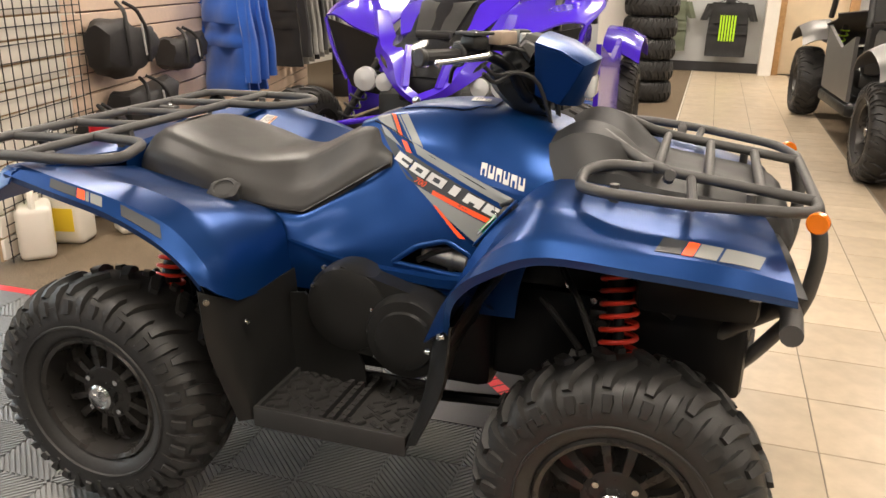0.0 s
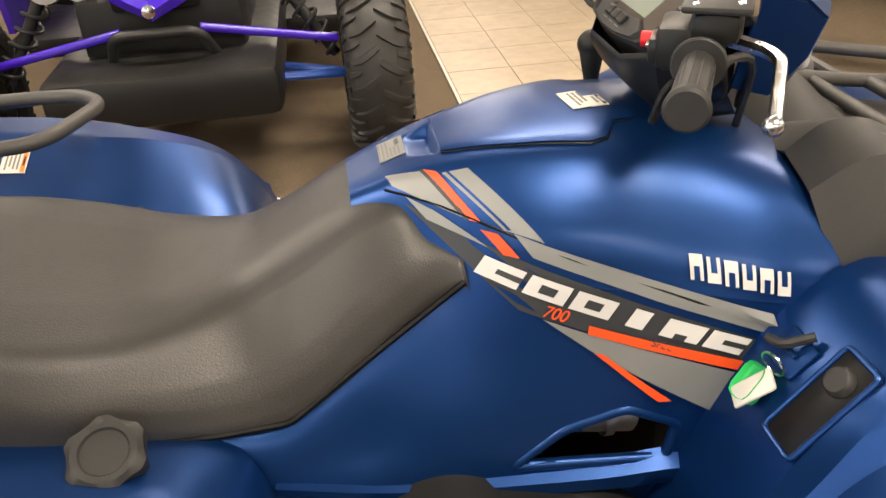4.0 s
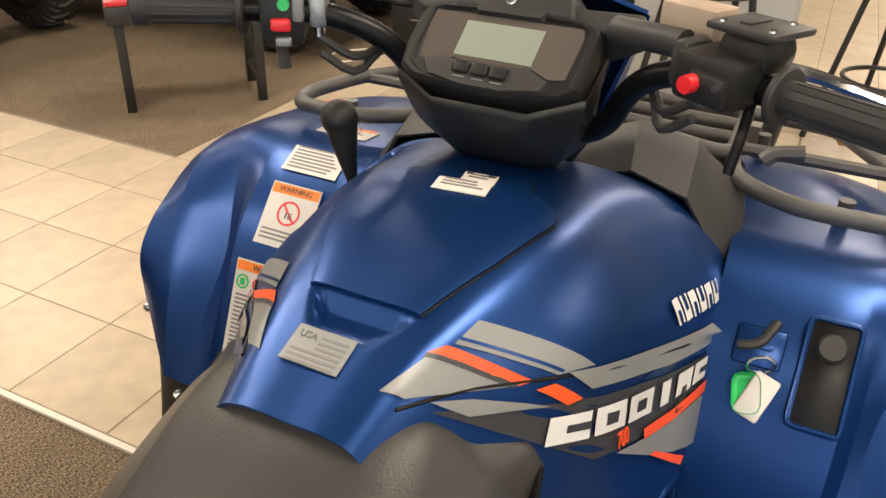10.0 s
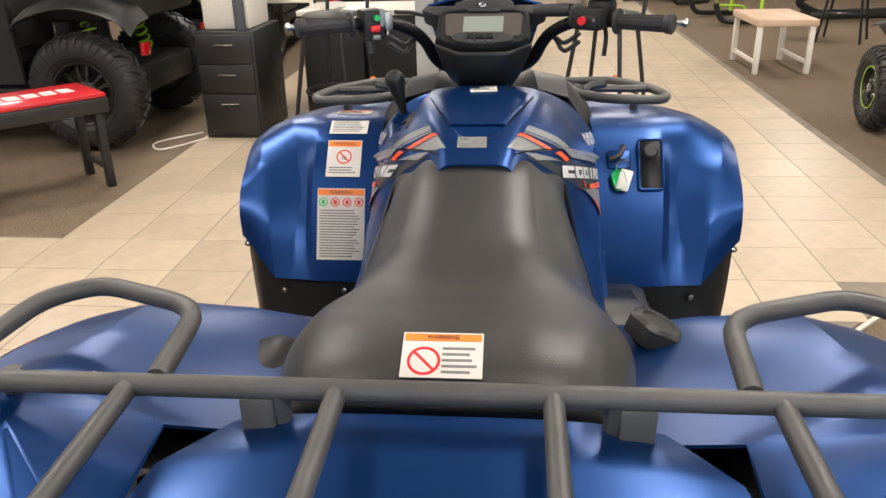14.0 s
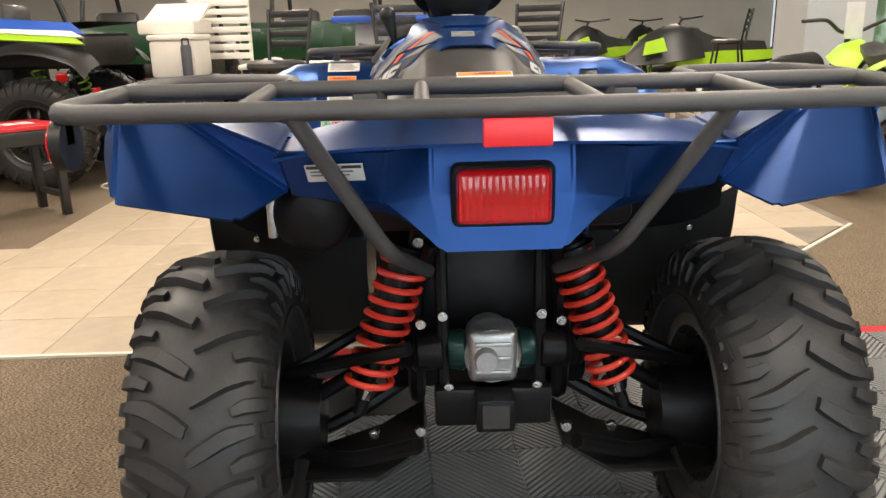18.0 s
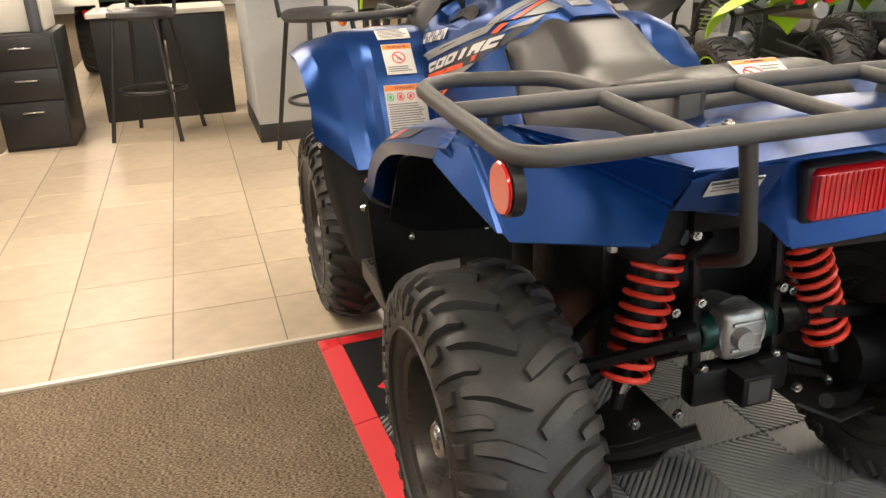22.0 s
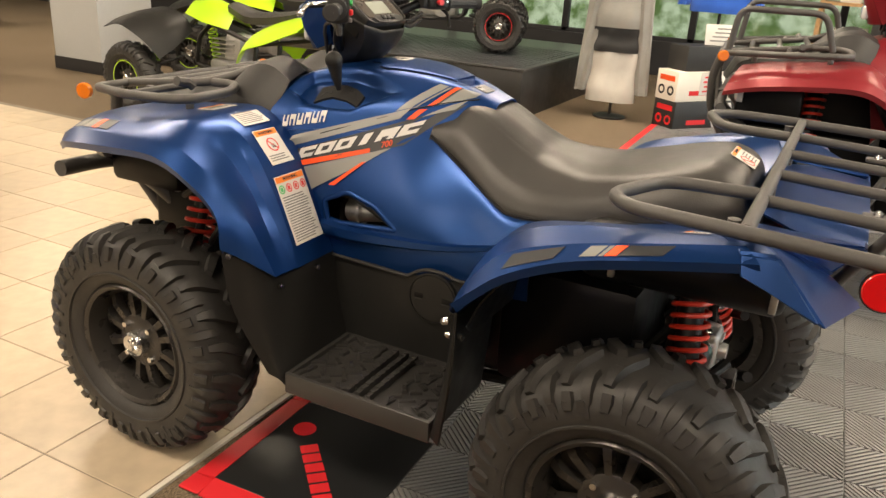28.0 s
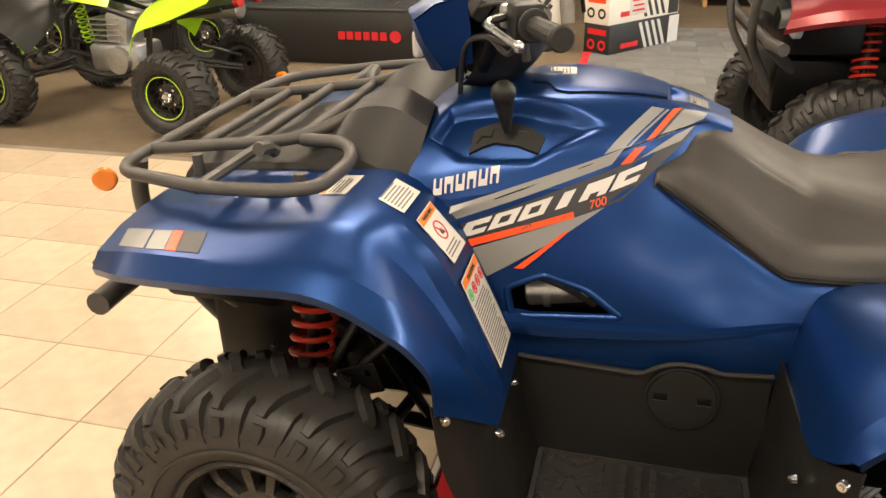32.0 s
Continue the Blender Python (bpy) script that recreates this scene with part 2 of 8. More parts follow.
for lx in (-2.4, 0.6, 3.6, 7.5, 11.0):
    for ly in (-4.5, -1.2, 2.1, 6.0):
        lamp(lx, ly, 3.14, 1.2, 0.6, 92)
for lx in (-1.0, 1.6, 4.2):
    lamp(lx, 9.3, 3.14, 1.2, 0.6, 92)
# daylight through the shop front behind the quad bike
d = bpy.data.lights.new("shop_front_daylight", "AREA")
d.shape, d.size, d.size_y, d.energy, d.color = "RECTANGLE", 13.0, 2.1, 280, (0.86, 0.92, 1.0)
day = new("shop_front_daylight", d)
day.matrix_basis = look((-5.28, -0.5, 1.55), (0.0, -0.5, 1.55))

# ---- shop: floor, walls, ceiling ----
def tile_mat():
    m = mat("beige_floor_tile", (0.44, 0.36, 0.26), 0.34, var=0.10, vscale=2.2, grain=0.10, gscale=14, rvar=0.06, isl=0.07, spec=0.5)
    return m


def carpet_mat():
    m = mat("brown_carpet", (0.105, 0.080, 0.055), 0.95, var=0.12, vscale=1.2, spec=0.1)
    nt = m.node_tree
    bs = nt.nodes["Principled BSDF"]
    tc = nt.nodes.new("ShaderNodeTexCoord")
    mp = nt.nodes.new("ShaderNodeMapping")
    mp.inputs["Scale"].default_value = (330, 120, 1)
    no = nt.nodes.new("ShaderNodeTexNoise")
    no.inputs["Scale"].default_value, no.inputs["Detail"].default_value = 1.0, 3
    rp = nt.nodes.new("ShaderNodeValToRGB")
    rp.color_ramp.elements[0].position, rp.color_ramp.elements[0].color = 0.36, (0.052, 0.040, 0.029, 1)
    rp.color_ramp.elements[1].position, rp.color_ramp.elements[1].color = 0.64, (0.315, 0.242, 0.165, 1)
    n2 = nt.nodes.new("ShaderNodeTexNoise")
    n2.inputs["Scale"].default_value = 9
    mx = nt.nodes.new("ShaderNodeMix")
    mx.data_type, mx.blend_type = "RGBA", "MULTIPLY"
    mx.inputs[0].default_value = 0.35
    nt.links.new(tc.outputs["Object"], mp.inputs[0])
    nt.links.new(mp.outputs[0], no.inputs["Vector"])
    nt.links.new(tc.outputs["Object"], n2.inputs["Vector"])
    nt.links.new(no.outputs["Fac"], rp.inputs[0])
    nt.links.new(rp.outputs[0], mx.inputs[6])
    nt.links.new(n2.outputs["Fac"], mx.inputs[7])
    nt.links.new(mx.outputs[2], bs.inputs["Base Color"])
    bp = nt.nodes.new("ShaderNodeBump")
    bp.inputs["Strength"].default_value, bp.inputs["Distance"].default_value = 0.8, 0.003
    nt.links.new(no.outputs["Fac"], bp.inputs["Height"])
    nt.links.new(bp.outputs[0], bs.inputs["Normal"])
    return m


TILE, CARPET = tile_mat(), carpet_mat()
GROUT = mat("tile_grout", (0.20, 0.17, 0.13), 0.9, var=0.2, vscale=6)
PLASTER = mat("white_plaster", (0.66, 0.63, 0.57), 0.8, var=0.05, vscale=1.5, grain=0.04, gscale=90, bump=0.1)
GREYWALL = mat("grey_wall_paint", (0.40, 0.41, 0.41), 0.7, var=0.05, vscale=1.5, grain=0.03, gscale=90, bump=0.1)
CEIL = mat("ceiling_board", (0.26, 0.255, 0.24), 0.9, var=0.06, vscale=3, grain=0.1, gscale=60, bump=0.2)
SLAT = mat("slatwall_laminate", (0.72, 0.55, 0.42), 0.5, var=0.06, vscale=2, grain=0.04, gscale=40)
DARKBASE = mat("dark_skirting", (0.02, 0.02, 0.022), 0.5, var=0.1)
STRIP = mat("pale_edge_strip", (0.62, 0.58, 0.50), 0.4, var=0.08, vscale=5)
WOOD = mat("light_wood", (0.42, 0.24, 0.10), 0.45, var=0.2, vscale=3, grain=0.15, gscale=30)

X0, X1, Y0, Y1, HC = -5.2, 17.0, -8.2, 11.2, 3.2
bm = B()
box(bm, X0 - 0.2, X1 + 0.2, Y0 - 0.2, Y1 + 0.2, -0.16, -0.006)
floor = tagged(link("floor", bm, CARPET, smooth=0), "brown flecked carpet over a concrete slab", "floor", kind="structure")

# walls with thickness; the far side has a long window
def wall(name, x0, x1, y0, y1, z0=-0.006, z1=HC, m=PLASTER, label="painted shop wall"):
    bm = B()
    box(bm, x0, x1, y0, y1, z0, z1)
    return tagged(link(name, bm, m, smooth=0), label, "wall", kind="structure")


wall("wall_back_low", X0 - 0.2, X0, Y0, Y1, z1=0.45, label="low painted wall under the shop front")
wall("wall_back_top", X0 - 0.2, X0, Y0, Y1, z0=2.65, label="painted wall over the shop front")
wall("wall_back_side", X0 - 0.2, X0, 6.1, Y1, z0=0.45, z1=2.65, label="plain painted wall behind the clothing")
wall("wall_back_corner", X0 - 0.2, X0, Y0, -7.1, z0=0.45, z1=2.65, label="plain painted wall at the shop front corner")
wall("wall_front", X1, X1 + 0.2, Y0, Y1)
wall("wall_clothing", X0, X1, Y1, Y1 + 0.2, m=GREYWALL, label="pale grey slatted wall with hanging shirts")
wall("wall_window_low", X0, X1, Y0 - 0.2, Y0, z1=0.40, m=DARKBASE, label="dark low wall under the window")
wall("wall_window_top", X0, X1, Y0 - 0.2, Y0, z0=2.5, label="white wall over the window")
wall("wall_window_side", X0, -2.2, Y0 - 0.2, Y0, z0=0.40, z1=2.5, label="white wall beside the window")
bm = B()
box(bm, X0 - 0.2, X1 + 0.2, Y0 - 0.2, Y1 + 0.2, HC, HC + 0.1)
tagged(link("ceiling", bm, CEIL, smooth=0), "grey suspended ceiling", "ceiling", kind="structure")
win = thing("window_1", "long shop window with dark frame", "window", kind="structure")
bm = B()
for x in np.arange(-2.2, 17.1, 1.6):
    box(bm, x - 0.04, x + 0.04, Y0 - 0.14, Y0 - 0.06, 0.40, 2.5, 0.004)
box(bm, -2.2, X1, Y0 - 0.14, Y0 - 0.06, 0.40, 0.45)
box(bm, -2.2, X1, Y0 - 0.14, Y0 - 0.06, 2.45, 2.5)
link("window_frame", bm, DARKBASE, win)
GLASS = mat("window_glass", (0.9, 0.95, 0.95), 0.02, trans=1.0)
bm = B()
box(bm, -2.2, X1, Y0 - 0.11, Y0 - 0.10, 0.45, 2.45)
pane = link("pane", bm, GLASS, win)
pane.visible_shadow = False
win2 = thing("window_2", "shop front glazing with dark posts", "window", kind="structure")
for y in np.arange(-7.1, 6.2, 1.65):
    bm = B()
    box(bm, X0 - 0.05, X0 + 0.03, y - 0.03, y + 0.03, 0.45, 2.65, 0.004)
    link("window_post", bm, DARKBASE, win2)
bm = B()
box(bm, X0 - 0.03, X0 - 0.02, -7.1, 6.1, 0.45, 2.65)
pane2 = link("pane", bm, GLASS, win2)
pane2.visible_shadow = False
# greenery beyond the glass, its daylight put in as glow
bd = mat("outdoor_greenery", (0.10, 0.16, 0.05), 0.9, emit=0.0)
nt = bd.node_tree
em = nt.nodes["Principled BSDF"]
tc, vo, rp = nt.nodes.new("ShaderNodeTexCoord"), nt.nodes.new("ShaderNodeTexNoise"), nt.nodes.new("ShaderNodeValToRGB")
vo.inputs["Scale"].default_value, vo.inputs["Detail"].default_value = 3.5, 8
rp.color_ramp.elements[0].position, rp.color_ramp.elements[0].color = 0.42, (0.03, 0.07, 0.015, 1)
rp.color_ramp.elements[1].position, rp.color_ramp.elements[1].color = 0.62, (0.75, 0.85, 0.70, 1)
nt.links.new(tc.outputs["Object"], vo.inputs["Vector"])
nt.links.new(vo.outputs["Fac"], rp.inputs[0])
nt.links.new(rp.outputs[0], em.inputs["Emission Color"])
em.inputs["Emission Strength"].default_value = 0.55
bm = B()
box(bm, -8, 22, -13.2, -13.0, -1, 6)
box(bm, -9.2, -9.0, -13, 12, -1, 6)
tagged(link("backdrop", bm, bd, smooth=0), "self-lit hedge and trees outside the window", "backdrop", kind="structure")

# floor tiles laid over the slab
P = 0.335
tile_bm = B()
box(tile_bm, -P / 2 + 0.002, P / 2 - 0.002, -P / 2 + 0.002, P / 2 - 0.002, -0.006, 0.0, 0.0012, 1)
tile_src = bpy.data.meshes.new("floor_tile")
tile_bm.to_mesh(tile_src)
tile_bm.free()
tile_src.materials.append(TILE)
tx0, ty0 = 0.478, 0.018
near_tiles, far_bm = [], B()
for i in range(0, 48):
    for j in range(-7, 34):
        cx, cy = tx0 + (i + 0.5) * P, ty0 + (j + 0.5) * P
        if cx > X1 - 0.2 or cy > Y1 - 0.2:
            continue
        cross = cx < 1.83
        if not (cross and cy > -2.1 or (not cross and -2.04 < cy < 1.90)):
            continue
        if cy < -0.55 and cx - 0.93 < -(cy + 1.085) * 1.03 - 0.02:
            continue
        if cx < 4.0 and -2.1 < cy < 2.9 and len(near_tiles) < 290:
            near_tiles.append((cx, cy))
        else:
            box(far_bm, cx - P / 2 + 0.002, cx + P / 2 - 0.002, cy - P / 2 + 0.002, cy + P / 2 - 0.002, -0.006, 0.0)
bm = B()
box(bm, 0.470, 1.835, -0.60, Y1, -0.0065, -0.0018)
box(bm, 1.835, X1, -2.05, 1.912, -0.0065, -0.0018)
poly(bm, [(0.470, -0.60, -0.0065), (1.835, -0.60, -0.0065), (1.835, -1.98, -0.0065)], (0, 0, 0.0047))
grout = tagged(link("tile_bed", bm, GROUT, smooth=0), "grey-brown grout bed of the tiled aisle", "floor", kind="structure")
link("far_tiles", far_bm, TILE, grout, smooth=0)["kind"] = "stuff"
for cx, cy in near_tiles:
    t = new("floor_tile", tile_src)
    t.parent, t.location = grout, (cx, cy, 0)
# pale strips where tile meets carpet
bm = B()
box(bm, 0.458, 0.474, -0.62, Y1, -0.006, 0.004, 0.001)
box(bm, -0.008, 0.008, 0.0, 1.98, -0.006, 0.004, 0.001, m=Matrix.Translation((0.466, -0.62, 0)) @ Matrix.Rotation(radians(-135.6), 4, "Z"))
tagged(link("edge_trim", bm, STRIP, smooth=0), "pale metal strip between tile and carpet", "trim", kind="structure")

# interlocking ribbed mat with a red border
MATB = mat("ribbed_mat_plastic", (0.19, 0.19, 0.188), 0.36, var=0.12, vscale=3, rvar=0.06, isl=0.10)
MATR = mat("red_mat_edge", (0.62, 0.022, 0.030), 0.4, var=0.07, vscale=3)
MATS = mat("smooth_mat_plastic", (0.016, 0.017, 0.018), 0.3, var=0.1, vscale=3)
TURNM = Matrix.Translation((0.43, 0.61, 0)) @ Matrix.Rotation(radians(1.8), 4, "Z")
T = 0.412
src = B()
box(src, 0, T, -T, 0, 0.0, 0.004)
# slanted ribs, turned in every other quarter, so that they meet in diamonds
C = T / 2
for a in range(2):
    for b in range(2):
        for k in range(21):
            s1, s2 = (k + 0.2) * 2 * C / 21, (k + 0.78) * 2 * C / 21
            ends = [(max(0, s1 - C), min(s1, C)), (max(0, s2 - C), min(s2, C)), (min(s2, C), max(0, s2 - C)), (min(s1, C), max(0, s1 - C))]
            if (a + b) % 2:
                ends = [(C - x, y) for x, y in ends]
            poly(src, [(a * C + 0.002 + x * 0.98, -T + b * C + 0.002 + y * 0.98, 0.004) for x, y in ends], (0, 0, 0.008))
matme = bpy.data.meshes.new("mat_tile")
bmesh.ops.recalc_face_normals(src, faces=src.faces)
src.to_mesh(matme)
src.free()
matme.materials.append(MATB)
fmat = thing("ribbed_floor_mat", "black ribbed interlocking floor mat with a red border", "floor mat", m=TURNM)
for i in range(8):
    for j in range(16):
        if i == 0 and j == 0:
            continue
        t = new("mat_tile", matme)
        t.parent, t.location = fmat, (-0.065 - (i + 1) * T, -0.065 - j * T, 0)
bm = B()
box(bm, -0.065 - T, -0.065, -0.065 - T, -0.065, 0, 0.012, 0.002, 1)
logo = link("smooth_tile", bm, MATS, fmat, "smooth black corner tile with red lettering shapes")
bm = B()
for k in range(6):
    f = (k + 0.5) / 6
    box(bm, -0.024, 0.024, -0.017, 0.017, 0.012, 0.0132, m=pose(-0.185 - 0.175 * f, -0.300 + 0.185 * f, 0, 0, 0, 43))
cyl(bm, (-0.135, -0.355, 0.012), (-0.135, -0.355, 0.0132), 0.032, 0.032, 24)
link("red_mark", bm, MATR, logo)


def ramp_edge(a, b, out):
    a, b, out = Vector(a), Vector(b), Vector(out)
    bm = B()
    v = [bm.verts.new(p) for p in (a, b, b + Vector((0, 0, 0.012)), a + Vector((0, 0, 0.012)), a + out, b + out, b + out + Vector((0, 0, 0.003)), a + out + Vector((0, 0, 0.003)))]
    for f in ((0, 3, 2, 1), (0, 1, 5, 4), (3, 7, 6, 2), (4, 5, 6, 7), (0, 4, 7, 3), (1, 2, 6, 5)):
        bm.faces.new([v[i] for i in f])
    return bm


for i in range(8):
    link("edge_ramp", ramp_edge((-0.067 - i * T, -0.065, 0), (-0.063 - (i + 1) * T, -0.065, 0), (0, 0.062, 0)), MATR, fmat, smooth=0)
for j in range(16):
    link("edge_ramp", ramp_edge((-0.065, -0.067 - j * T, 0), (-0.065, -0.063 - (j + 1) * T, 0), (0.062, 0, 0)), MATR, fmat, smooth=0)
bm = B()
box(bm, -0.065, -0.003, -0.065, -0.003, 0, 0.006, 0.003)
link("edge_corner", bm, MATR, fmat)

# ---- quad bike ----
def tyre_mesh(hw, R, rim, lugs):
    """A knobbly tyre round the y axis: carcass with sidewalls, angled lugs with shoulder blocks."""
    bm = B()
    r0 = R - 0.017
    prof = [(-hw * 0.72, rim), (-hw * 0.87, rim + 0.010), (-hw * 0.985, rim + 0.042), (-hw, rim + 0.070), (-hw * 0.975, r0 - 0.050), (-hw * 0.90, r0 - 0.027), (-hw * 0.74, r0 - 0.011), (-hw * 0.4, r0 - 0.001), (0, r0 + 0.003)]
    prof = prof + [(-a, r) for a, r in prof[-2::-1]]
    lathe(bm, prof, 72)
    mid = ([(0.015, -0.020), (0.17, 0.018), (0.33, 0.055), (0.48, 0.088)], [0.0095, 0.0120, 0.0125, 0.0125], [0.0125, 0.0135, 0.0140, 0.0140])
    bar = ([(0.44, 0.080), (0.56, 0.100), (0.68, 0.113), (0.80, 0.122)], [0.0125, 0.0125, 0.0110, 0.0085], [0.0138, 0.0140, 0.0130, 0.0100])
    wing = ([(0.56, 0.215), (0.70, 0.242), (0.83, 0.252), (0.92, 0.256), (0.965, 0.258)], [0.0075, 0.0105, 0.0110, 0.0095, 0.0065], [0.0110, 0.0125, 0.0120, 0.0090, 0.0040])
    blade = ([(0.885, 0.110), (0.935, 0.112), (0.970, 0.116), (0.993, 0.124), (1.000, 0.130)], [0.0105, 0.0110, 0.0085, 0.0090, 0.0060], [0.0100, 0.0085, 0.0065, 0.0050, 0.0020])
    crown = [(0.0, r0 + 0.003), (0.4, r0 - 0.001), (0.74, r0 - 0.011), (0.90, r0 - 0.027), (0.975, r0 - 0.050), (1.0, rim + 0.070)]
    for side in (1, -1):
        for k in range(lugs):
            a0 = TAU * (k + (0.5 if side < 0 else 0)) / lugs
            for path, wide, high in (mid, bar, wing, blade):
                rows = []
                for (yf, da), w, h in zip(path, wide, high):
                    a = a0 + da
                    r = float(np.interp(yf, [c[0] for c in crown], [c[1] for c in crown]))
                    t = min(1.0, max(0.0, (yf - 0.62) / 0.40))
                    out = (Vector((0, side * t, 0)) + Vector((math.sin(a), 0, math.cos(a))) * (1 - 0.8 * t)).normalized()
                    tan = Vector((math.cos(a), -side * 0.35 * (1 - t), -math.sin(a))).normalized()
                    c = Vector((r * math.sin(a), side * yf * hw, r * math.cos(a)))
                    rows.append([c - tan * w * 1.25 - out * 0.008, c - tan * w * 0.85 + out * h, c + tan * w * 0.85 + out * h, c + tan * w * 1.25 - out * 0.008])
                vs = loft(bm, rows, close=True)
                bm.faces.new(vs[0])
                bm.faces.new(vs[-1][::-1])
            # a fine rib across the wall below each shoulder block
            a = a0 + 0.258
            mm = Matrix.Rotation(a, 4, "Y") @ Matrix.Translation((0, side * hw * 0.988, r0 - 0.056)) @ Matrix.Rotation(side * 0.10, 4, "X")
            box(bm, -0.004, 0.004, -0.003, 0.003, -0.014, 0.014, m=mm)
    # raised bead ring and sidewall marks
    for side in (1, -1):
        lathe(bm, [(side * hw * 0.97, rim + 0.034), (side * (hw + 0.002), rim + 0.036), (side * (hw + 0.002), rim + 0.040), (side * hw * 0.97, rim + 0.042)], 64, closed=True)
        for base in (0.3, 3.4):
            for k in range(6):
                a = base + k * 0.115
                rr = rim + 0.078
                m = Matrix.Rotation(a, 4, "Y") @ Matrix.Translation((0, side * (hw * 0.985), rr))
                box(bm, -0.0075, 0.0075, -0.003, 0.003, -0.011, 0.011, m=m)
    return bm


def wheel(parent, x, y, z, hw, R, side, lugs, kit):
    """Tyre, rim, spokes, cap and nuts; the outer face looks to side."""
    m = Matrix.Translation((x, y, z)) @ (Matrix.Identity(4) if side > 0 else Matrix.Rotation(math.pi, 4, "Z"))
    w = new("wheel")
    w.parent, w.matrix_basis = parent, m
    rim = R * 0.53
    key = ("tyre", hw, R)
    if key not in kit:
        kit[key] = link("tyre", tyre_mesh(hw, R, rim, lugs), RUBBER, w, "black knobbly off-road tyre").data
    else:
        ob = new("tyre", kit[key])
        ob.parent = w
    key = ("rim", hw, R)
    if key not in kit:
        bm = B()
        o = hw * 0.80
        lathe(bm, [(o, rim + 0.004), (o + 0.006, rim - 0.002), (o, rim - 0.012), (o - 0.03, rim - 0.02), (-o * 0.2, rim - 0.028), (-o, rim - 0.02), (-o, rim + 0.004)], 48)
        lathe(bm, [(-o * 0.25, rim - 0.026), (-o * 0.22, 0.02)], 48)
        rimd = link("rim", bm, RIM, w)
        kit[key] = [rimd]
        sp = B()
        n = 6
        for k in range(n):
            a = TAU * k / n
            for da in (-0.20, 0.20):
                rows = []
                for r, yy, wd in ((0.035, o * 0.56, 0.010), (0.07, o * 0.58, 0.0105), (rim - 0.045, o * 0.56, 0.0125), (rim - 0.016, o * 0.34, 0.016)):
                    aa = a + da * (1.35 - 0.35 * r / rim)
                    u, t = Vector((math.sin(aa), 0, math.cos(aa))), Vector((math.cos(aa), 0, -math.sin(aa)))
                    c = u * r + Vector((0, yy, 0))
                    rows.append([c - t * wd - Vector((0, 0.020, 0)), c - t * wd * 0.7, c + t * wd * 0.7, c + t * wd - Vector((0, 0.020, 0))])
                loft(sp, rows, close=True)
        lathe(sp, [(o * 0.3, 0.072), (o * 0.56, 0.070), (o * 0.60, 0.064), (o * 0.60, 0.0)], 32)
        kit[key].append(link("spoke_star", sp, RIM, w))
        cp = B()
        lathe(cp, [(o * 0.58, 0.034), (o * 0.58 + 0.026, 0.033), (o * 0.58 + 0.031, 0.027), (o * 0.58 + 0.028, 0.022), (o * 0.58 + 0.028, 0.0)], 24)
        for k in range(6):
            box(cp, -0.0016, 0.0016, o * 0.58 + 0.027, o * 0.58 + 0.031, 0.003, 0.016, m=Matrix.Rotation(TAU * k / 6, 4, "Y"))
        kit[key].append(link("hub_cap", cp, CHROME, w, "bright metal hub cap"))
        nb = B()
        cyl(nb, (0, o * 0.5, 0), (0, o * 0.6 + 0.012, 0), 0.0085, 0.0075, 6)
        nut = link("nut", nb, CHROME, w)
        nut.matrix_basis = Matrix.Translation((0, 0, 0))
        kit[key].append(nut)
        nuts = [nut]
    else:
        nuts = []
        for ob0 in kit[key]:
            ob = new(ob0.name.split(".")[0], ob0.data)
            ob.parent = w
            if "label" in ob0:
                ob["label"] = ob0["label"]
            if ob0.name.startswith("nut"):
                nuts.append(ob)
    src = nuts[0]
    for k in range(4):
        ob = src if k == 0 else new("nut", src.data)
        ob.parent = w
        a = TAU * (k + 0.5) / 4
        ob.location = (0.056 * math.sin(a), 0, 0.056 * math.cos(a))
    return w


def skin(rows, n_u, n_v):
    """A smooth grid through rows of control points."""
    cols = [spline(r, n_v) for r in rows]
    return [list(r) for r in zip(*[spline(c, n_u) for c in zip(*cols)])]


def creased(rows, n_u, k):
    """A skin that flows along the rows but keeps a crease at each control point across them."""
    cols = [spline(c, n_u) for c in zip(*rows)]
    out = []
    for line in zip(*cols):
        r = []
        for a, b in zip(line, line[1:]):
            r += [a.lerp(b, t / k) for t in range(k)]
        out.append(r + [line[-1]])
    return out


class Casting:
    """Finds the outer skin of finished panels, so that prints lie on it."""

    def __init__(self):
        self.bm = bmesh.new()
        self.tree = None

    def add(self, *obs):
        for ob in obs:
            self.bm.from_mesh(ob.data)
        self.tree = None

    def hit(self, p, d):
        if self.tree is None:
            self.tree = BVHTree.FromBMesh(self.bm)
        return self.tree.ray_cast(Vector(p), Vector(d).normalized(), 0.5)[0]


SKIN = Casting()


def both(name, maker, mat_, parent, label="", smooth=40):
    """The same panel on the left and, mirrored, on the right."""
    out = []
    for s in (1, -1):
        bm = maker()
        if s < 0:
            bmesh.ops.scale(bm, vec=(1, -1, 1), verts=bm.verts)
        out.append(link(name, bm, mat_, parent, label, smooth))
    return out


def coil(bm, p0, p1, r, wire, turns):
    p0, p1 = Vector(p0), Vector(p1)
    d = (p1 - p0).normalized()
    u = d.orthogonal().normalized()
    v = d.cross(u)
    n = int(turns * 14)
    tube(bm, [p0 + (p1 - p0) * (k / n) + u * (r * math.cos(TAU * turns * k / n)) + v * (r * math.sin(TAU * turns * k / n)) for k in range(n + 1)], wire, 7)
    return bm


def bolt(bm, p, d, r=0.008):
    p, d = Vector(p), Vector(d).normalized()
    cyl(bm, p - d * 0.004, p + d * 0.004, r, r * 0.85, 12)
    cyl(bm, p + d * 0.003, p + d * 0.007, r * 0.55, r * 0.45, 6)


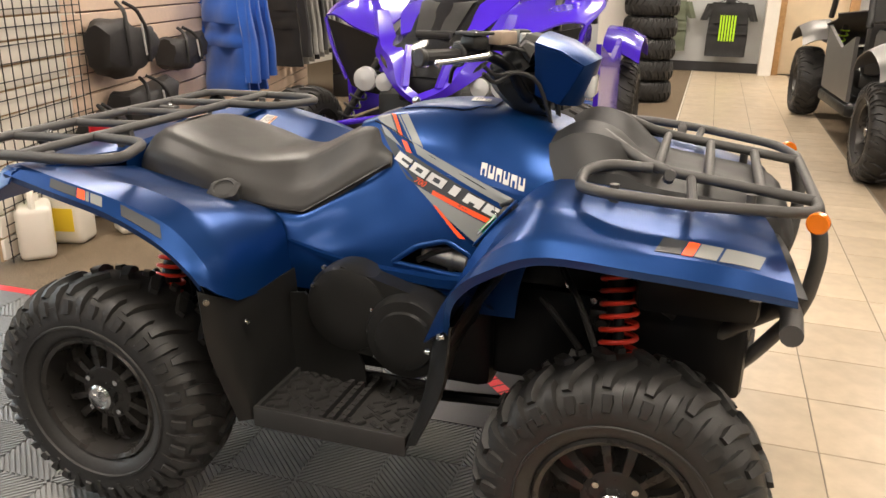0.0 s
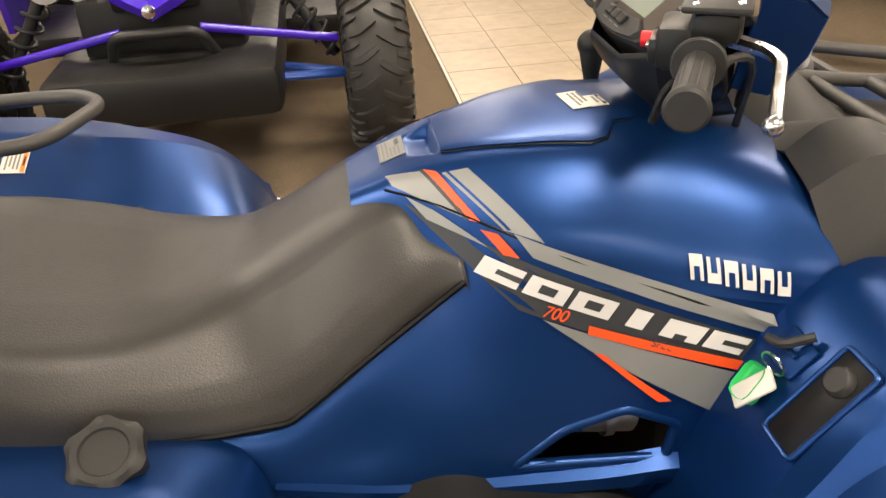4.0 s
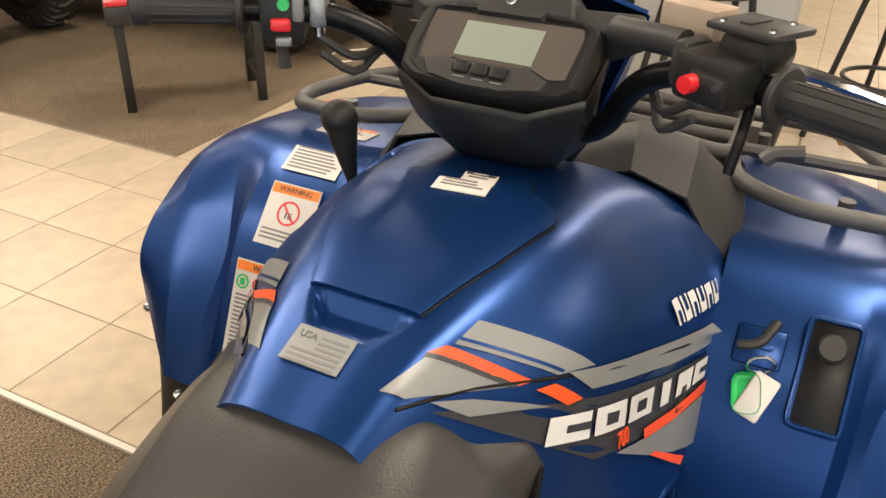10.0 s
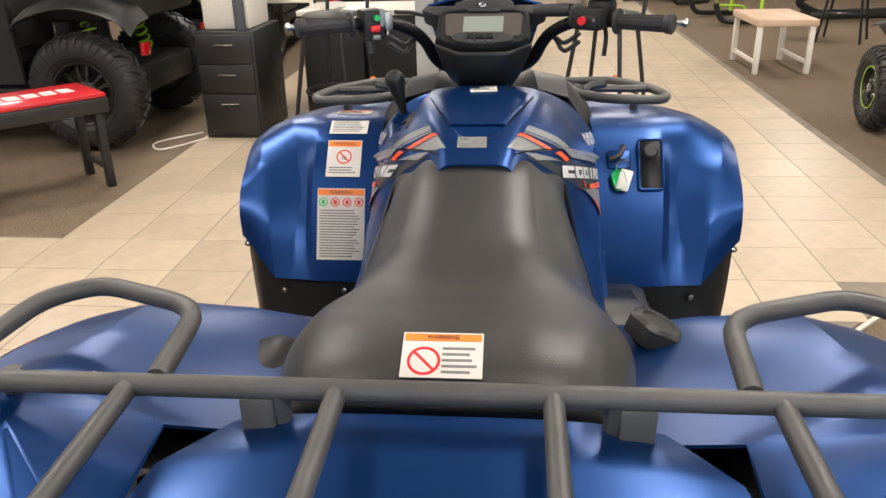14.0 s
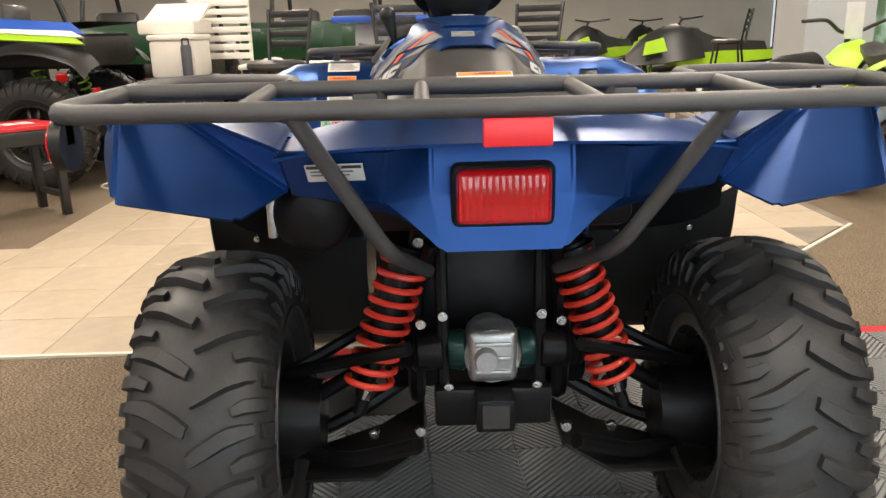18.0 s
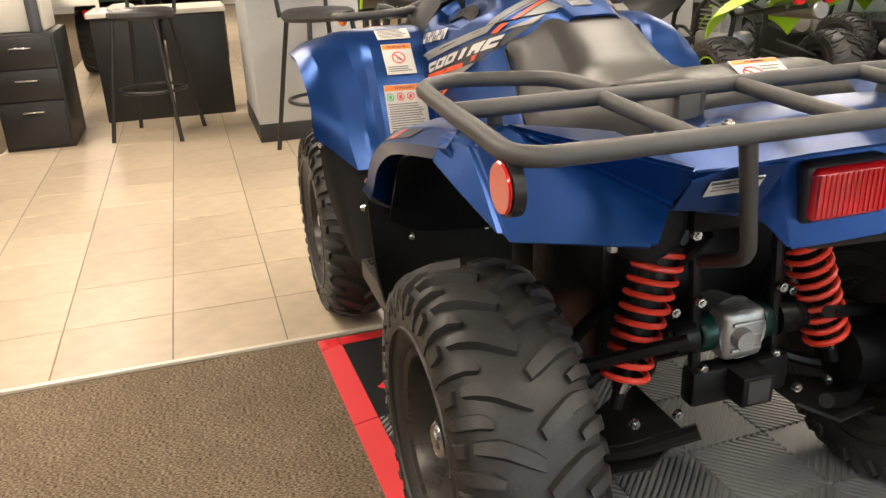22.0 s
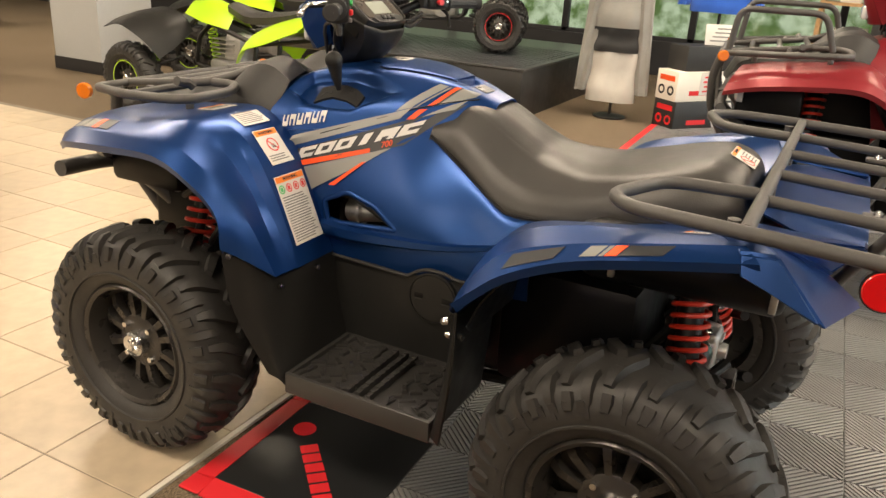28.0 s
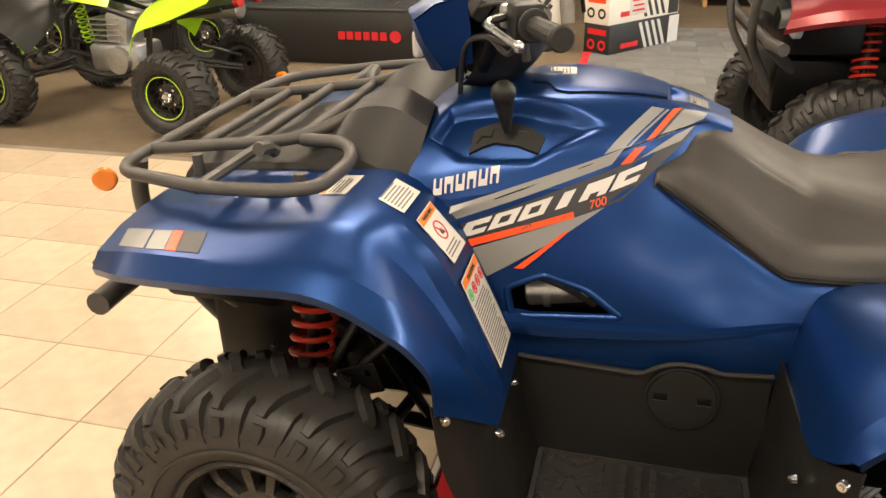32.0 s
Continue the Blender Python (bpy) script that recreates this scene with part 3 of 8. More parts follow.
FF = [  # front fender, bottom rear to front tip; inner panel, its raised edge, ridge, outer crease, rim
    [(0.222, 0.245, 0.565), (0.215, 0.396, 0.570), (0.215, 0.412, 0.572), (0.213, 0.445, 0.574), (0.212, 0.482, 0.577), (0.282, 0.568, 0.655)],
    [(0.258, 0.245, 0.665), (0.250, 0.396, 0.668), (0.264, 0.413, 0.668), (0.272, 0.440, 0.672), (0.262, 0.500, 0.685), (0.286, 0.568, 0.708)],
    [(0.300, 0.245, 0.760), (0.290, 0.397, 0.755), (0.313, 0.414, 0.752), (0.323, 0.432, 0.749), (0.316, 0.514, 0.760), (0.306, 0.570, 0.745)],
    [(0.352, 0.245, 0.838), (0.346, 0.396, 0.835), (0.362, 0.415, 0.832), (0.376, 0.449, 0.826), (0.362, 0.535, 0.812), (0.352, 0.573, 0.784)],
    [(0.440, 0.243, 0.893), (0.440, 0.390, 0.893), (0.442, 0.420, 0.892), (0.448, 0.467, 0.888), (0.452, 0.544, 0.856), (0.458, 0.576, 0.832)],
    [(0.600, 0.235, 0.880), (0.600, 0.330, 0.882), (0.603, 0.400, 0.880), (0.610, 0.470, 0.868), (0.620, 0.540, 0.848), (0.630, 0.572, 0.827)],
    [(0.750, 0.225, 0.864), (0.750, 0.310, 0.866), (0.757, 0.380, 0.862), (0.765, 0.450, 0.850), (0.775, 0.512, 0.832), (0.785, 0.537, 0.806)],
    [(0.855, 0.200, 0.840), (0.865, 0.290, 0.840), (0.872, 0.350, 0.834), (0.880, 0.405, 0.822), (0.896, 0.452, 0.794), (0.905, 0.462, 0.768)],
]
RF = [  # rear fender, front bottom to tail; inner to outer edge
    [(-0.232, 0.240, 0.585), (-0.235, 0.37, 0.590), (-0.240, 0.480, 0.605), (-0.255, 0.535, 0.640), (-0.272, 0.562, 0.668)],
    [(-0.255, 0.235, 0.70), (-0.262, 0.37, 0.700), (-0.270, 0.470, 0.705), (-0.285, 0.530, 0.705), (-0.305, 0.560, 0.702)],
    [(-0.300, 0.215, 0.738), (-0.320, 0.345, 0.772), (-0.340, 0.465, 0.790), (-0.355, 0.535, 0.778), (-0.370, 0.565, 0.755)],
    [(-0.420, 0.215, 0.762), (-0.430, 0.335, 0.798), (-0.450, 0.465, 0.832), (-0.465, 0.540, 0.822), (-0.480, 0.570, 0.806)],
    [(-0.560, 0.215, 0.788), (-0.570, 0.335, 0.812), (-0.590, 0.470, 0.852), (-0.610, 0.545, 0.857), (-0.620, 0.574, 0.842)],
    [(-0.700, 0.215, 0.815), (-0.720, 0.35, 0.838), (-0.740, 0.470, 0.872), (-0.750, 0.530, 0.880), (-0.775, 0.553, 0.866)],
]
TANK = [  # half sections of the tank cover: x, then (y, z) from the middle outwards
    (-0.112, (0, 0.948), (0.035, 0.948), (0.056, 0.941), (0.070, 0.919), (0.078, 0.897)),
    (-0.030, (0, 0.977), (0.045, 0.977), (0.073, 0.969), (0.106, 0.924), (0.127, 0.885)),
    (0.070, (0, 1.000), (0.070, 0.998), (0.106, 0.983), (0.152, 0.936), (0.177, 0.880)),
    (0.170, (0, 1.009), (0.088, 1.004), (0.130, 0.985), (0.180, 0.928), (0.205, 0.870)),
    (0.270, (0, 1.004), (0.095, 0.998), (0.150, 0.970), (0.204, 0.908), (0.227, 0.862)),
    (0.350, (0, 0.985), (0.100, 0.982), (0.170, 0.955), (0.226, 0.895), (0.243, 0.850)),
    (0.425, (0, 0.955), (0.100, 0.955), (0.185, 0.935), (0.236, 0.880), (0.250, 0.842)),
]
SIDE = [  # side panel columns, front to rear: upper edge downwards
    [(0.415, 0.249, 0.845), (0.40, 0.258, 0.80), (0.38, 0.262, 0.72), (0.36, 0.258, 0.64), (0.35, 0.250, 0.56)],
    [(0.270, 0.228, 0.862), (0.27, 0.240, 0.80), (0.27, 0.252, 0.72), (0.27, 0.252, 0.64), (0.27, 0.242, 0.555)],
    [(0.170, 0.206, 0.870), (0.17, 0.226, 0.80), (0.17, 0.244, 0.72), (0.17, 0.248, 0.64), (0.17, 0.238, 0.553)],
    [(0.070, 0.178, 0.880), (0.07, 0.206, 0.80), (0.07, 0.232, 0.72), (0.07, 0.244, 0.64), (0.07, 0.234, 0.550)],
    [(-0.030, 0.129, 0.885), (-0.03, 0.178, 0.80), (-0.03, 0.220, 0.72), (-0.03, 0.240, 0.64), (-0.03, 0.230, 0.548)],
    [(-0.130, 0.150, 0.803), (-0.13, 0.186, 0.768), (-0.13, 0.214, 0.70), (-0.13, 0.240, 0.64), (-0.13, 0.230, 0.548)],
    [(-0.220, 0.165, 0.748), (-0.22, 0.204, 0.730), (-0.22, 0.225, 0.69), (-0.22, 0.240, 0.63), (-0.22, 0.234, 0.552)],
    [(-0.300, 0.178, 0.750), (-0.30, 0.212, 0.732), (-0.30, 0.228, 0.69), (-0.30, 0.240, 0.63), (-0.30, 0.236, 0.560)],
]
SEAT = [  # half sections: x, then (y, z) middle to lower edge
    (0.006, (0, 0.890), (0.060, 0.898), (0.100, 0.904), (0.150, 0.896), (0.162, 0.878)),
    (-0.030, (0, 0.925), (0.060, 0.927), (0.094, 0.924), (0.141, 0.900), (0.159, 0.856)),
    (-0.060, (0, 0.946), (0.060, 0.948), (0.092, 0.943), (0.147, 0.888), (0.165, 0.836)),
    (-0.110, (0, 0.944), (0.060, 0.942), (0.096, 0.930), (0.160, 0.857), (0.180, 0.805)),
    (-0.175, (0, 0.913), (0.062, 0.908), (0.100, 0.893), (0.177, 0.812), (0.197, 0.763)),
    (-0.215, (0, 0.892), (0.064, 0.888), (0.104, 0.873), (0.184, 0.794), (0.204, 0.741)),
    (-0.270, (0, 0.868), (0.070, 0.866), (0.116, 0.852), (0.192, 0.788), (0.212, 0.744)),
    (-0.370, (0, 0.856), (0.095, 0.856), (0.158, 0.846), (0.208, 0.800), (0.220, 0.755)),
    (-0.470, (0, 0.874), (0.110, 0.875), (0.182, 0.866), (0.224, 0.816), (0.226, 0.764)),
    (-0.570, (0, 0.902), (0.115, 0.902), (0.175, 0.892), (0.217, 0.842), (0.218, 0.784)),
    (-0.640, (0, 0.915), (0.105, 0.914), (0.158, 0.902), (0.203, 0.850), (0.206, 0.800)),
    (-0.692, (0, 0.896), (0.098, 0.894), (0.146, 0.880), (0.184, 0.842), (0.187, 0.806)),
    (-0.714, (0, 0.848), (0.092, 0.846), (0.136, 0.838), (0.170, 0.824), (0.172, 0.808)),
]


def full_rows(sections):
    rows = []
    for x, *half in sections:
        rows.append([(x, -y, z) for y, z in half[:0:-1]] + [(x, y, z) for y, z in half])
    return rows


def side_y(x, z):
    """How far out the side panel and tank cover stand at a place."""
    best = None
    for rows in (SIDE,):
        for a, b in zip(rows, rows[1:]):
            if b[2][0] <= x <= a[2][0]:
                t = (a[2][0] - x) / (a[2][0] - b[2][0])
                pa = [(p[2], p[1]) for p in a][::-1]
                pb = [(p[2], p[1]) for p in b][::-1]
                ya = float(np.interp(z, [q[0] for q in pa], [q[1] for q in pa]))
                yb = float(np.interp(z, [q[0] for q in pb], [q[1] for q in pb]))
                best = ya * (1 - t) + yb * t
    for a, b in zip(TANK, TANK[1:]):
        if a[0] <= x <= b[0]:
            t = (x - a[0]) / (b[0] - a[0])
            low = a[-1][1] * (1 - t) + b[-1][1] * t
            if z >= low - 0.002 or best is None:
                ya = float(np.interp(z, [q[1] for q in a[:0:-1]], [q[0] for q in a[:0:-1]]))
                yb = float(np.interp(z, [q[1] for q in b[:0:-1]], [q[0] for q in b[:0:-1]]))
                best = ya * (1 - t) + yb * t
    return best if best is not None else 0.24


def side_decal(bm, quad, side, lift=0.0025, n=8, k=3):
    """A strip on the side of the body: four (x, z) corners, laid on the panel."""
    q = [Vector((*p, 0)) for p in quad]
    vs = []
    for i in range(n + 1):
        a, b = q[0].lerp(q[1], i / n), q[3].lerp(q[2], i / n)
        row = []
        for j in range(k + 1):
            p = a.lerp(b, j / k)
            h = SKIN.hit((p.x, side * 0.36, p.y), (0, -side, 0))
            y0 = side_y(p.x, p.y)
            y = abs(h.y) if h and abs(abs(h.y) - y0) < 0.022 else y0
            row.append(bm.verts.new((p.x, side * (y + lift), p.y)))
        vs.append(row)
    for a, b in zip(vs, vs[1:]):
        bridge(bm, a, b, False)
    return bm


def crown_decal(bm, quad, side, lift=0.0022, n=10, k=4):
    """A strip over the rounded shoulder of the tank: four (x, y, z) corners, laid on obliquely."""
    q = [Vector((p[0], side * p[1], p[2])) for p in quad]
    d = Vector((0, -side * 0.62, -0.78))
    vs = []
    for i in range(n + 1):
        a, b = q[0].lerp(q[3], i / n), q[1].lerp(q[2], i / n)
        row = []
        for j in range(k + 1):
            p = a.lerp(b, j / k)
            h = SKIN.hit(p - d * 0.12, d) or p
            row.append(bm.verts.new(h - d * lift))
        vs.append(row)
    for a, b in zip(vs, vs[1:]):
        bridge(bm, a, b, False)
    return bm


def words(text, size, m, mat_, parent, name="lettering", depth=0.0006, shear=0.0):
    cu = bpy.data.curves.new(name, "FONT")
    cu.body, cu.size, cu.extrude, cu.align_x, cu.align_y, cu.shear = text, size, depth, "CENTER", "CENTER", shear
    tmp = new("tmp", cu)
    dg = bpy.context.evaluated_depsgraph_get()
    me = bpy.data.meshes.new_from_object(tmp.evaluated_get(dg))
    bpy.data.objects.remove(tmp)
    me.materials.clear()
    me.materials.append(mat_)
    ob = new(name, me)
    ob.parent, ob.matrix_basis = parent, m
    return ob


def sticker(parent, m, w, h, style, kit_name="warning_label"):
    """A printed label lying in the local xy plane of m, z outwards."""
    hits = []
    n0 = m.col[2].xyz
    for a, b in ((-0.5, -0.5), (0.5, -0.5), (0.5, 0.5), (-0.5, 0.5), (0, 0)):
        p = m @ Vector((a * w, b * h, 0))
        g = SKIN.hit(p + n0 * 0.06, -n0)
        hits.append(g if g else p)
    nn = (hits[2] - hits[0]).cross(hits[3] - hits[1]).normalized()
    if nn.dot(n0) < 0:
        nn = -nn
    c = sum(hits[:4], Vector()) / 4
    over = max((g - c).dot(nn) for g in hits)
    m = frame_at(c + nn * (max(0.0, over) * 0.9 + 0.0008), nn, m.col[1].xyz)
    lab = new(kit_name)
    lab.parent, lab.matrix_basis = parent, m
    bm = B()
    box(bm, -w / 2, w / 2, -h / 2, h / 2, 0, 0.0012)
    link("backing", bm, GREYD if style == "flag" else PAPER, lab)
    top = h / 2
    if style != "plain" and style != "flag":
        bm = B()
        hh = min(0.014, h * 0.16)
        box(bm, -w / 2 + 0.002, w / 2 - 0.002, top - 0.002 - hh, top - 0.002, 0.0012, 0.0018)
        link("band", bm, DARKD if style == "load" else WARNO, lab, "dark printed band" if style == "load" else "orange warning band")
        words("LOAD LIMIT" if style == "load" else "WARNING", hh * 0.8, Matrix.Translation((0, top - 0.002 - hh / 2, 0.002)), WHITE if style == "load" else DARKD, lab)
        top -= hh + 0.006
    bm = B()
    if style == "people":
        for k in range(4):
            c = Vector((-w / 2 + w * (k + 0.5) / 4, top - 0.012, 0.0014))
            lathe(bm, [(0.0, 0.0105), (0.0006, 0.0105), (0.0006, 0.0080), (0.0, 0.0080)], 20, "z", c, closed=True)
            box(bm, c.x - 0.004, c.x + 0.004, c.y - 0.005, c.y + 0.005, 0.0012, 0.0017)
            link("round_sign", bm, GREENP if k == 0 else REDP, lab, "green round sign" if k == 0 else "red round warning sign")
            bm = B()
        top -= 0.03
    elif style in ("age", "ban"):
        c = Vector((-w * (0.22 if style == "ban" else 0.0), top - 0.022, 0.0014))
        r = 0.018
        lathe(bm, [(0.0, r), (0.0006, r), (0.0006, r - 0.003), (0.0, r - 0.003)], 28, "z", c, closed=True)
        box(bm, -r, r, -0.0014, 0.0014, 0, 0.0007, m=Matrix.Translation(c) @ Matrix.Rotation(-0.8, 4, "Z"))
        link("ban_sign", bm, REDP, lab, "round red prohibition sign")
        if style == "age":
            words("16", 0.014, Matrix.Translation(c + Vector((0, -0.004, 0.0004))), DARKD, lab)
        bm = B()
        if style == "age":
            top -= 0.048
        else:
            yy = top - 0.004
            while yy > -h / 2 + 0.006:
                box(bm, 0.0, w / 2 - 0.006 - 0.01 * random.random(), yy - 0.003, yy, 0.0012, 0.0017)
                yy -= 0.0075
            top = -1
    if style == "flag":
        for k in range(6):
            yy = h / 2 - 0.006 - k * h * 0.15
            box(bm, (-0.002 if k < 3 else -w / 2 + 0.004), w / 2 - 0.004, yy - h * 0.07, yy, 0.0012, 0.0017)
        words("USA", h * 0.26, Matrix.Translation((-w * 0.26, h * 0.26, 0.0016)), PRINT, lab)
    else:
        while top > -h / 2 + 0.008:
            box(bm, -w / 2 + 0.006, w / 2 - 0.006 - 0.02 * random.random() * (w / 0.1), top - 0.0028, top, 0.0012, 0.0017)
            top -= 0.0062
    link("print", bm, PRINT, lab)
    return lab


def lay(m, w, h):
    """Turns a pose so that a plate of that size lies on the panels under it."""
    n0 = m.col[2].xyz
    hits = []
    for a, b in ((-0.5, -0.5), (0.5, -0.5), (0.5, 0.5), (-0.5, 0.5)):
        p = m @ Vector((a * w, b * h, 0))
        hits.append(SKIN.hit(p + n0 * 0.06, -n0) or p)
    nn = (hits[2] - hits[0]).cross(hits[3] - hits[1]).normalized()
    return frame_at(sum(hits, Vector()) / 4, nn, m.col[1].xyz)


def frame_at(o, n, up):
    """A pose whose z is n and whose y leans towards up."""
    n = Vector(n).normalized()
    x = Vector(up).cross(n).normalized()
    y = n.cross(x)
    m = Matrix((x, y, n)).transposed().to_4x4()
    m.translation = Vector(o)
    return m


KIT = {}


def quad_bike(m, paint, label, hero=True, group=""):
    """A utility quad bike on four wheels; x is forward, z up from the ground."""
    q = thing("quad_bike", label, "quad bike", group, m)
    for x, z in ((0.63, 0.305), (-0.61, 0.317)):
        for s in (1, -1):
            front = x > 0
            wheel(q, x, s * (0.461 if front else 0.461), z, 0.099 if front else 0.112, 0.305, s, 22, KIT)

    # --- fenders ---
    def fender(rows, nu, lip):
        def make():
            bm = B()
            ctl = [r + [(r[-1][0] + lip, r[-1][1] - 0.008, r[-1][2] - 0.015)] for r in rows]
            g = creased(ctl, nu, 4)
            loft(bm, g)
            return shell(bm, -0.004)
        return make

    fo = both("front_fender", fender(FF, 40, 0.004), paint, q, "", 17)
    fo += both("rear_fender", fender(RF, 36, -0.004), paint, q, "", 17)

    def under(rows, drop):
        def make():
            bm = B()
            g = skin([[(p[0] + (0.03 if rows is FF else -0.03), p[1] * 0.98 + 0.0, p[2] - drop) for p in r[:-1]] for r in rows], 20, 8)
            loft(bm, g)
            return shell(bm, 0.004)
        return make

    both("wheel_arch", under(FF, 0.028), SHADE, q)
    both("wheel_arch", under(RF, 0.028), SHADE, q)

    # tail blocks: faceted outer corners
    def tail():
        bm = B()
        P = [Vector(p) for p in ((-0.745, 0.550, 0.876), (-0.80, 0.530, 0.873), (-0.755, 0.467, 0.882), (-0.880, 0.520, 0.772), (-0.934, 0.346, 0.756),
                                 (-0.868, 0.286, 0.784), (-0.735, 0.300, 0.852), (-0.70, 0.455, 0.870), (-0.752, 0.566, 0.846), (-0.800, 0.552, 0.822), (-0.925, 0.288, 0.843))]
        v = [bm.verts.new(p) for p in P]
        for f in ((0, 1, 2, 7), (7, 2, 6), (1, 3, 4, 2), (2, 4, 5), (2, 5, 10), (2, 10, 6), (0, 8, 9, 1), (1, 9, 3)):
            bm.faces.new([v[i] for i in f])
        bmesh.ops.recalc_face_normals(bm, faces=bm.faces)
        bmesh.ops.bevel(bm, geom=[e for e in bm.edges if len(e.link_faces) == 2], offset=0.006, segments=2, affect="EDGES")
        return shell(bm, -0.004)

    both("tail_corner", tail, paint, q, "", 25)
    # middle tail: deck behind the seat and a dropped centre round the lamp
    bm = B()
    deck = [(-0.722, 0.205, 0.800), (-0.724, 0.205, 0.858), (-0.735, 0.210, 0.866), (-0.80, 0.270, 0.860), (-0.86, 0.285, 0.850), (-0.925, 0.285, 0.842)]
    half = [[(x, 0.0, z + 0.002), (x, 0.09, z + 0.002), (x, w * 0.8, z - 0.002), (x, w + 0.012, z - 0.012)] for x, w, z in deck]
    rows = [[(x, -y, z) for x, y, z in r[:0:-1]] + r for r in half]
    loft(bm, [spline(r, 15) for r in rows])
    link("tail_deck", shell(bm, -0.004), paint, q)
    bm = B()
    a = [(-0.925, 0.29, 0.842), (-0.925, 0.155, 0.838), (-0.838, 0.098, 0.842), (-0.838, 0.0, 0.842)]
    b = [(-0.872, 0.285, 0.776), (-0.880, 0.165, 0.762), (-0.852, 0.098, 0.765), (-0.850, 0.0, 0.765)]
    c = [(-0.85, 0.285, 0.776), (-0.862, 0.135, 0.740), (-0.866, 0.084, 0.690), (-0.866, 0.0, 0.690)]
    rows = [[(x, -y, z) for x, y, z in r[:-1]] + r[::-1] for r in (a, b, c)]
    loft(bm, rows)
    bmesh.ops.bevel(bm, geom=[e for e in bm.edges if len(e.link_faces) == 2], offset=0.004, segments=2, affect="EDGES")
    fo.append(link("tail_panel", shell(bm, 0.004), paint, q, "", 30))
    # tail lamp and reflectors
    bm = B()
    box(bm, -0.868, -0.835, -0.072, 0.072, 0.722, 0.812, 0.012, 3)
    lampo = link("tail_lamp", bm, BLACK, q)
    bm = B()
    box(bm, -0.880, -0.85, -0.065, 0.065, 0.729, 0.805, 0.010, 3)
    lens = link("lens", bm, REDLENS, lampo, "glossy red lamp lens")
    bm = B()
    for k in range(14):
        y = -0.058 + k * 0.0089
        box(bm, -0.8815, -0.879, y, y + 0.004, 0.737, 0.797)
    link("lens_texture", bm, REDLENS, lampo)["kind"] = "stuff"
    bm = B()
    box(bm, -0.994, -0.986, -0.045, 0.038, 0.852, 0.886, 0.003)
    link("rear_reflector", bm, REDP, q, "flat red reflector under the rack")
    for s in (1, -1):
        bm = B()
        cyl(bm, (-0.945, s * 0.534, 0.862), (-0.945, s * 0.548, 0.862), 0.033, 0.033, 24)
        box(bm, -0.955, -0.935, s * 0.54 - 0.006, s * 0.54 + 0.006, 0.862, 0.905)
        base = link("side_reflector", bm, BLACK, q)
        bm = B()
        cyl(bm, (-0.945, s * 0.548, 0.862), (-0.945, s * 0.553, 0.862), 0.030, 0.030, 24, rim=0.002)
        link("reflector_lens", bm, REDLENS, base, "round red reflector lens")

    # --- tank cover, side panels, lid ---
    bm = B()
    g = skin([spline(r, 25) for r in full_rows(TANK)], 110, 105)
    pocket = [(0.078, 0.139), (0.246, 0.112), (0.372, 0.120), (0.392, 0.190), (0.335, 0.212), (0.210, 0.197)]
    for row in g:
        for p in row:
            # hollow under the rear edge of the lid
            inx = min(1.0, max(0.0, (p.x + 0.040) / 0.030)) * (p.x < -0.001)
            iny = min(1.0, max(0.0, (0.047 + (p.x + 0.003) * 0.5 - abs(p.y)) / 0.010))
            p.z -= 0.014 * inx * iny
            # gear lever pocket on the left shoulder
            d = min(((bx - ax) * (p.y - ay) - (by - ay) * (p.x - ax)) / math.hypot(bx - ax, by - ay) for (ax, ay), (bx, by) in zip(pocket, pocket[1:] + pocket[:1]))
            k = min(1.0, max(0.0, (d + 0.003) / 0.017))
            k = k * k * (3 - 2 * k) * min(1.0, max(0.0, (p.x - 0.08) / 0.11)) if hero else 0.0
            p.z -= 0.026 * k
            p.y -= 0.010 * k
    loft(bm, g)
    tank = link("tank_cover", shell(bm, -0.004), paint, q, "", 60)
    fo.append(tank)

    def side():
        bm = B()
        g = skin(SIDE, 44, 24)
        vs = loft(bm, g)
        hole = [(0.232, 0.642), (0.242, 0.698), (0.178, 0.726), (0.105, 0.702), (0.040, 0.654)]
        bm.faces.ensure_lookup_table()
        gone = []
        for f in bm.faces:
            c = f.calc_center_median()
            ins = False
            for (x1, z1), (x2, z2) in zip(hole, hole[1:] + hole[:1]):
                if (z1 > c.z) != (z2 > c.z) and c.x < (x2 - x1) * (c.z - z1) / (z2 - z1) + x1:
                    ins = not ins
            if ins:
                gone.append(f)
        bmesh.ops.delete(bm, geom=gone, context="FACES")
        shell(bm, -0.004)
        ring_ = rounded([(x, side_y(x, z) + 0.001, z) for x, z in hole], 0.012, 4, True)
        tube(bm, ring_, 0.0075, 8, True)
        return bm

    fo += both("side_panel", side, paint, q, "", 60)

    for s in (1, -1):
        bm = B()
        cyl(bm, (0.215, s * 0.175, 0.655), (0.10, s * 0.180, 0.672), 0.030, 0.024, 20, rim=0.004)
        lathe(bm, [(0.0, 0.034), (0.012, 0.034)], 20, "x", (0.17, s * 0.178, 0.662))
        link("intake_pipe", bm, ALU, q, "bare metal intake pipe")
        bm = B()
        tube(bm, spline([(0.23, s * 0.19, 0.70), (0.16, s * 0.205, 0.69), (0.09, s * 0.195, 0.65)], 10), 0.008, 7)
        link("hose", bm, RUBBER, q)
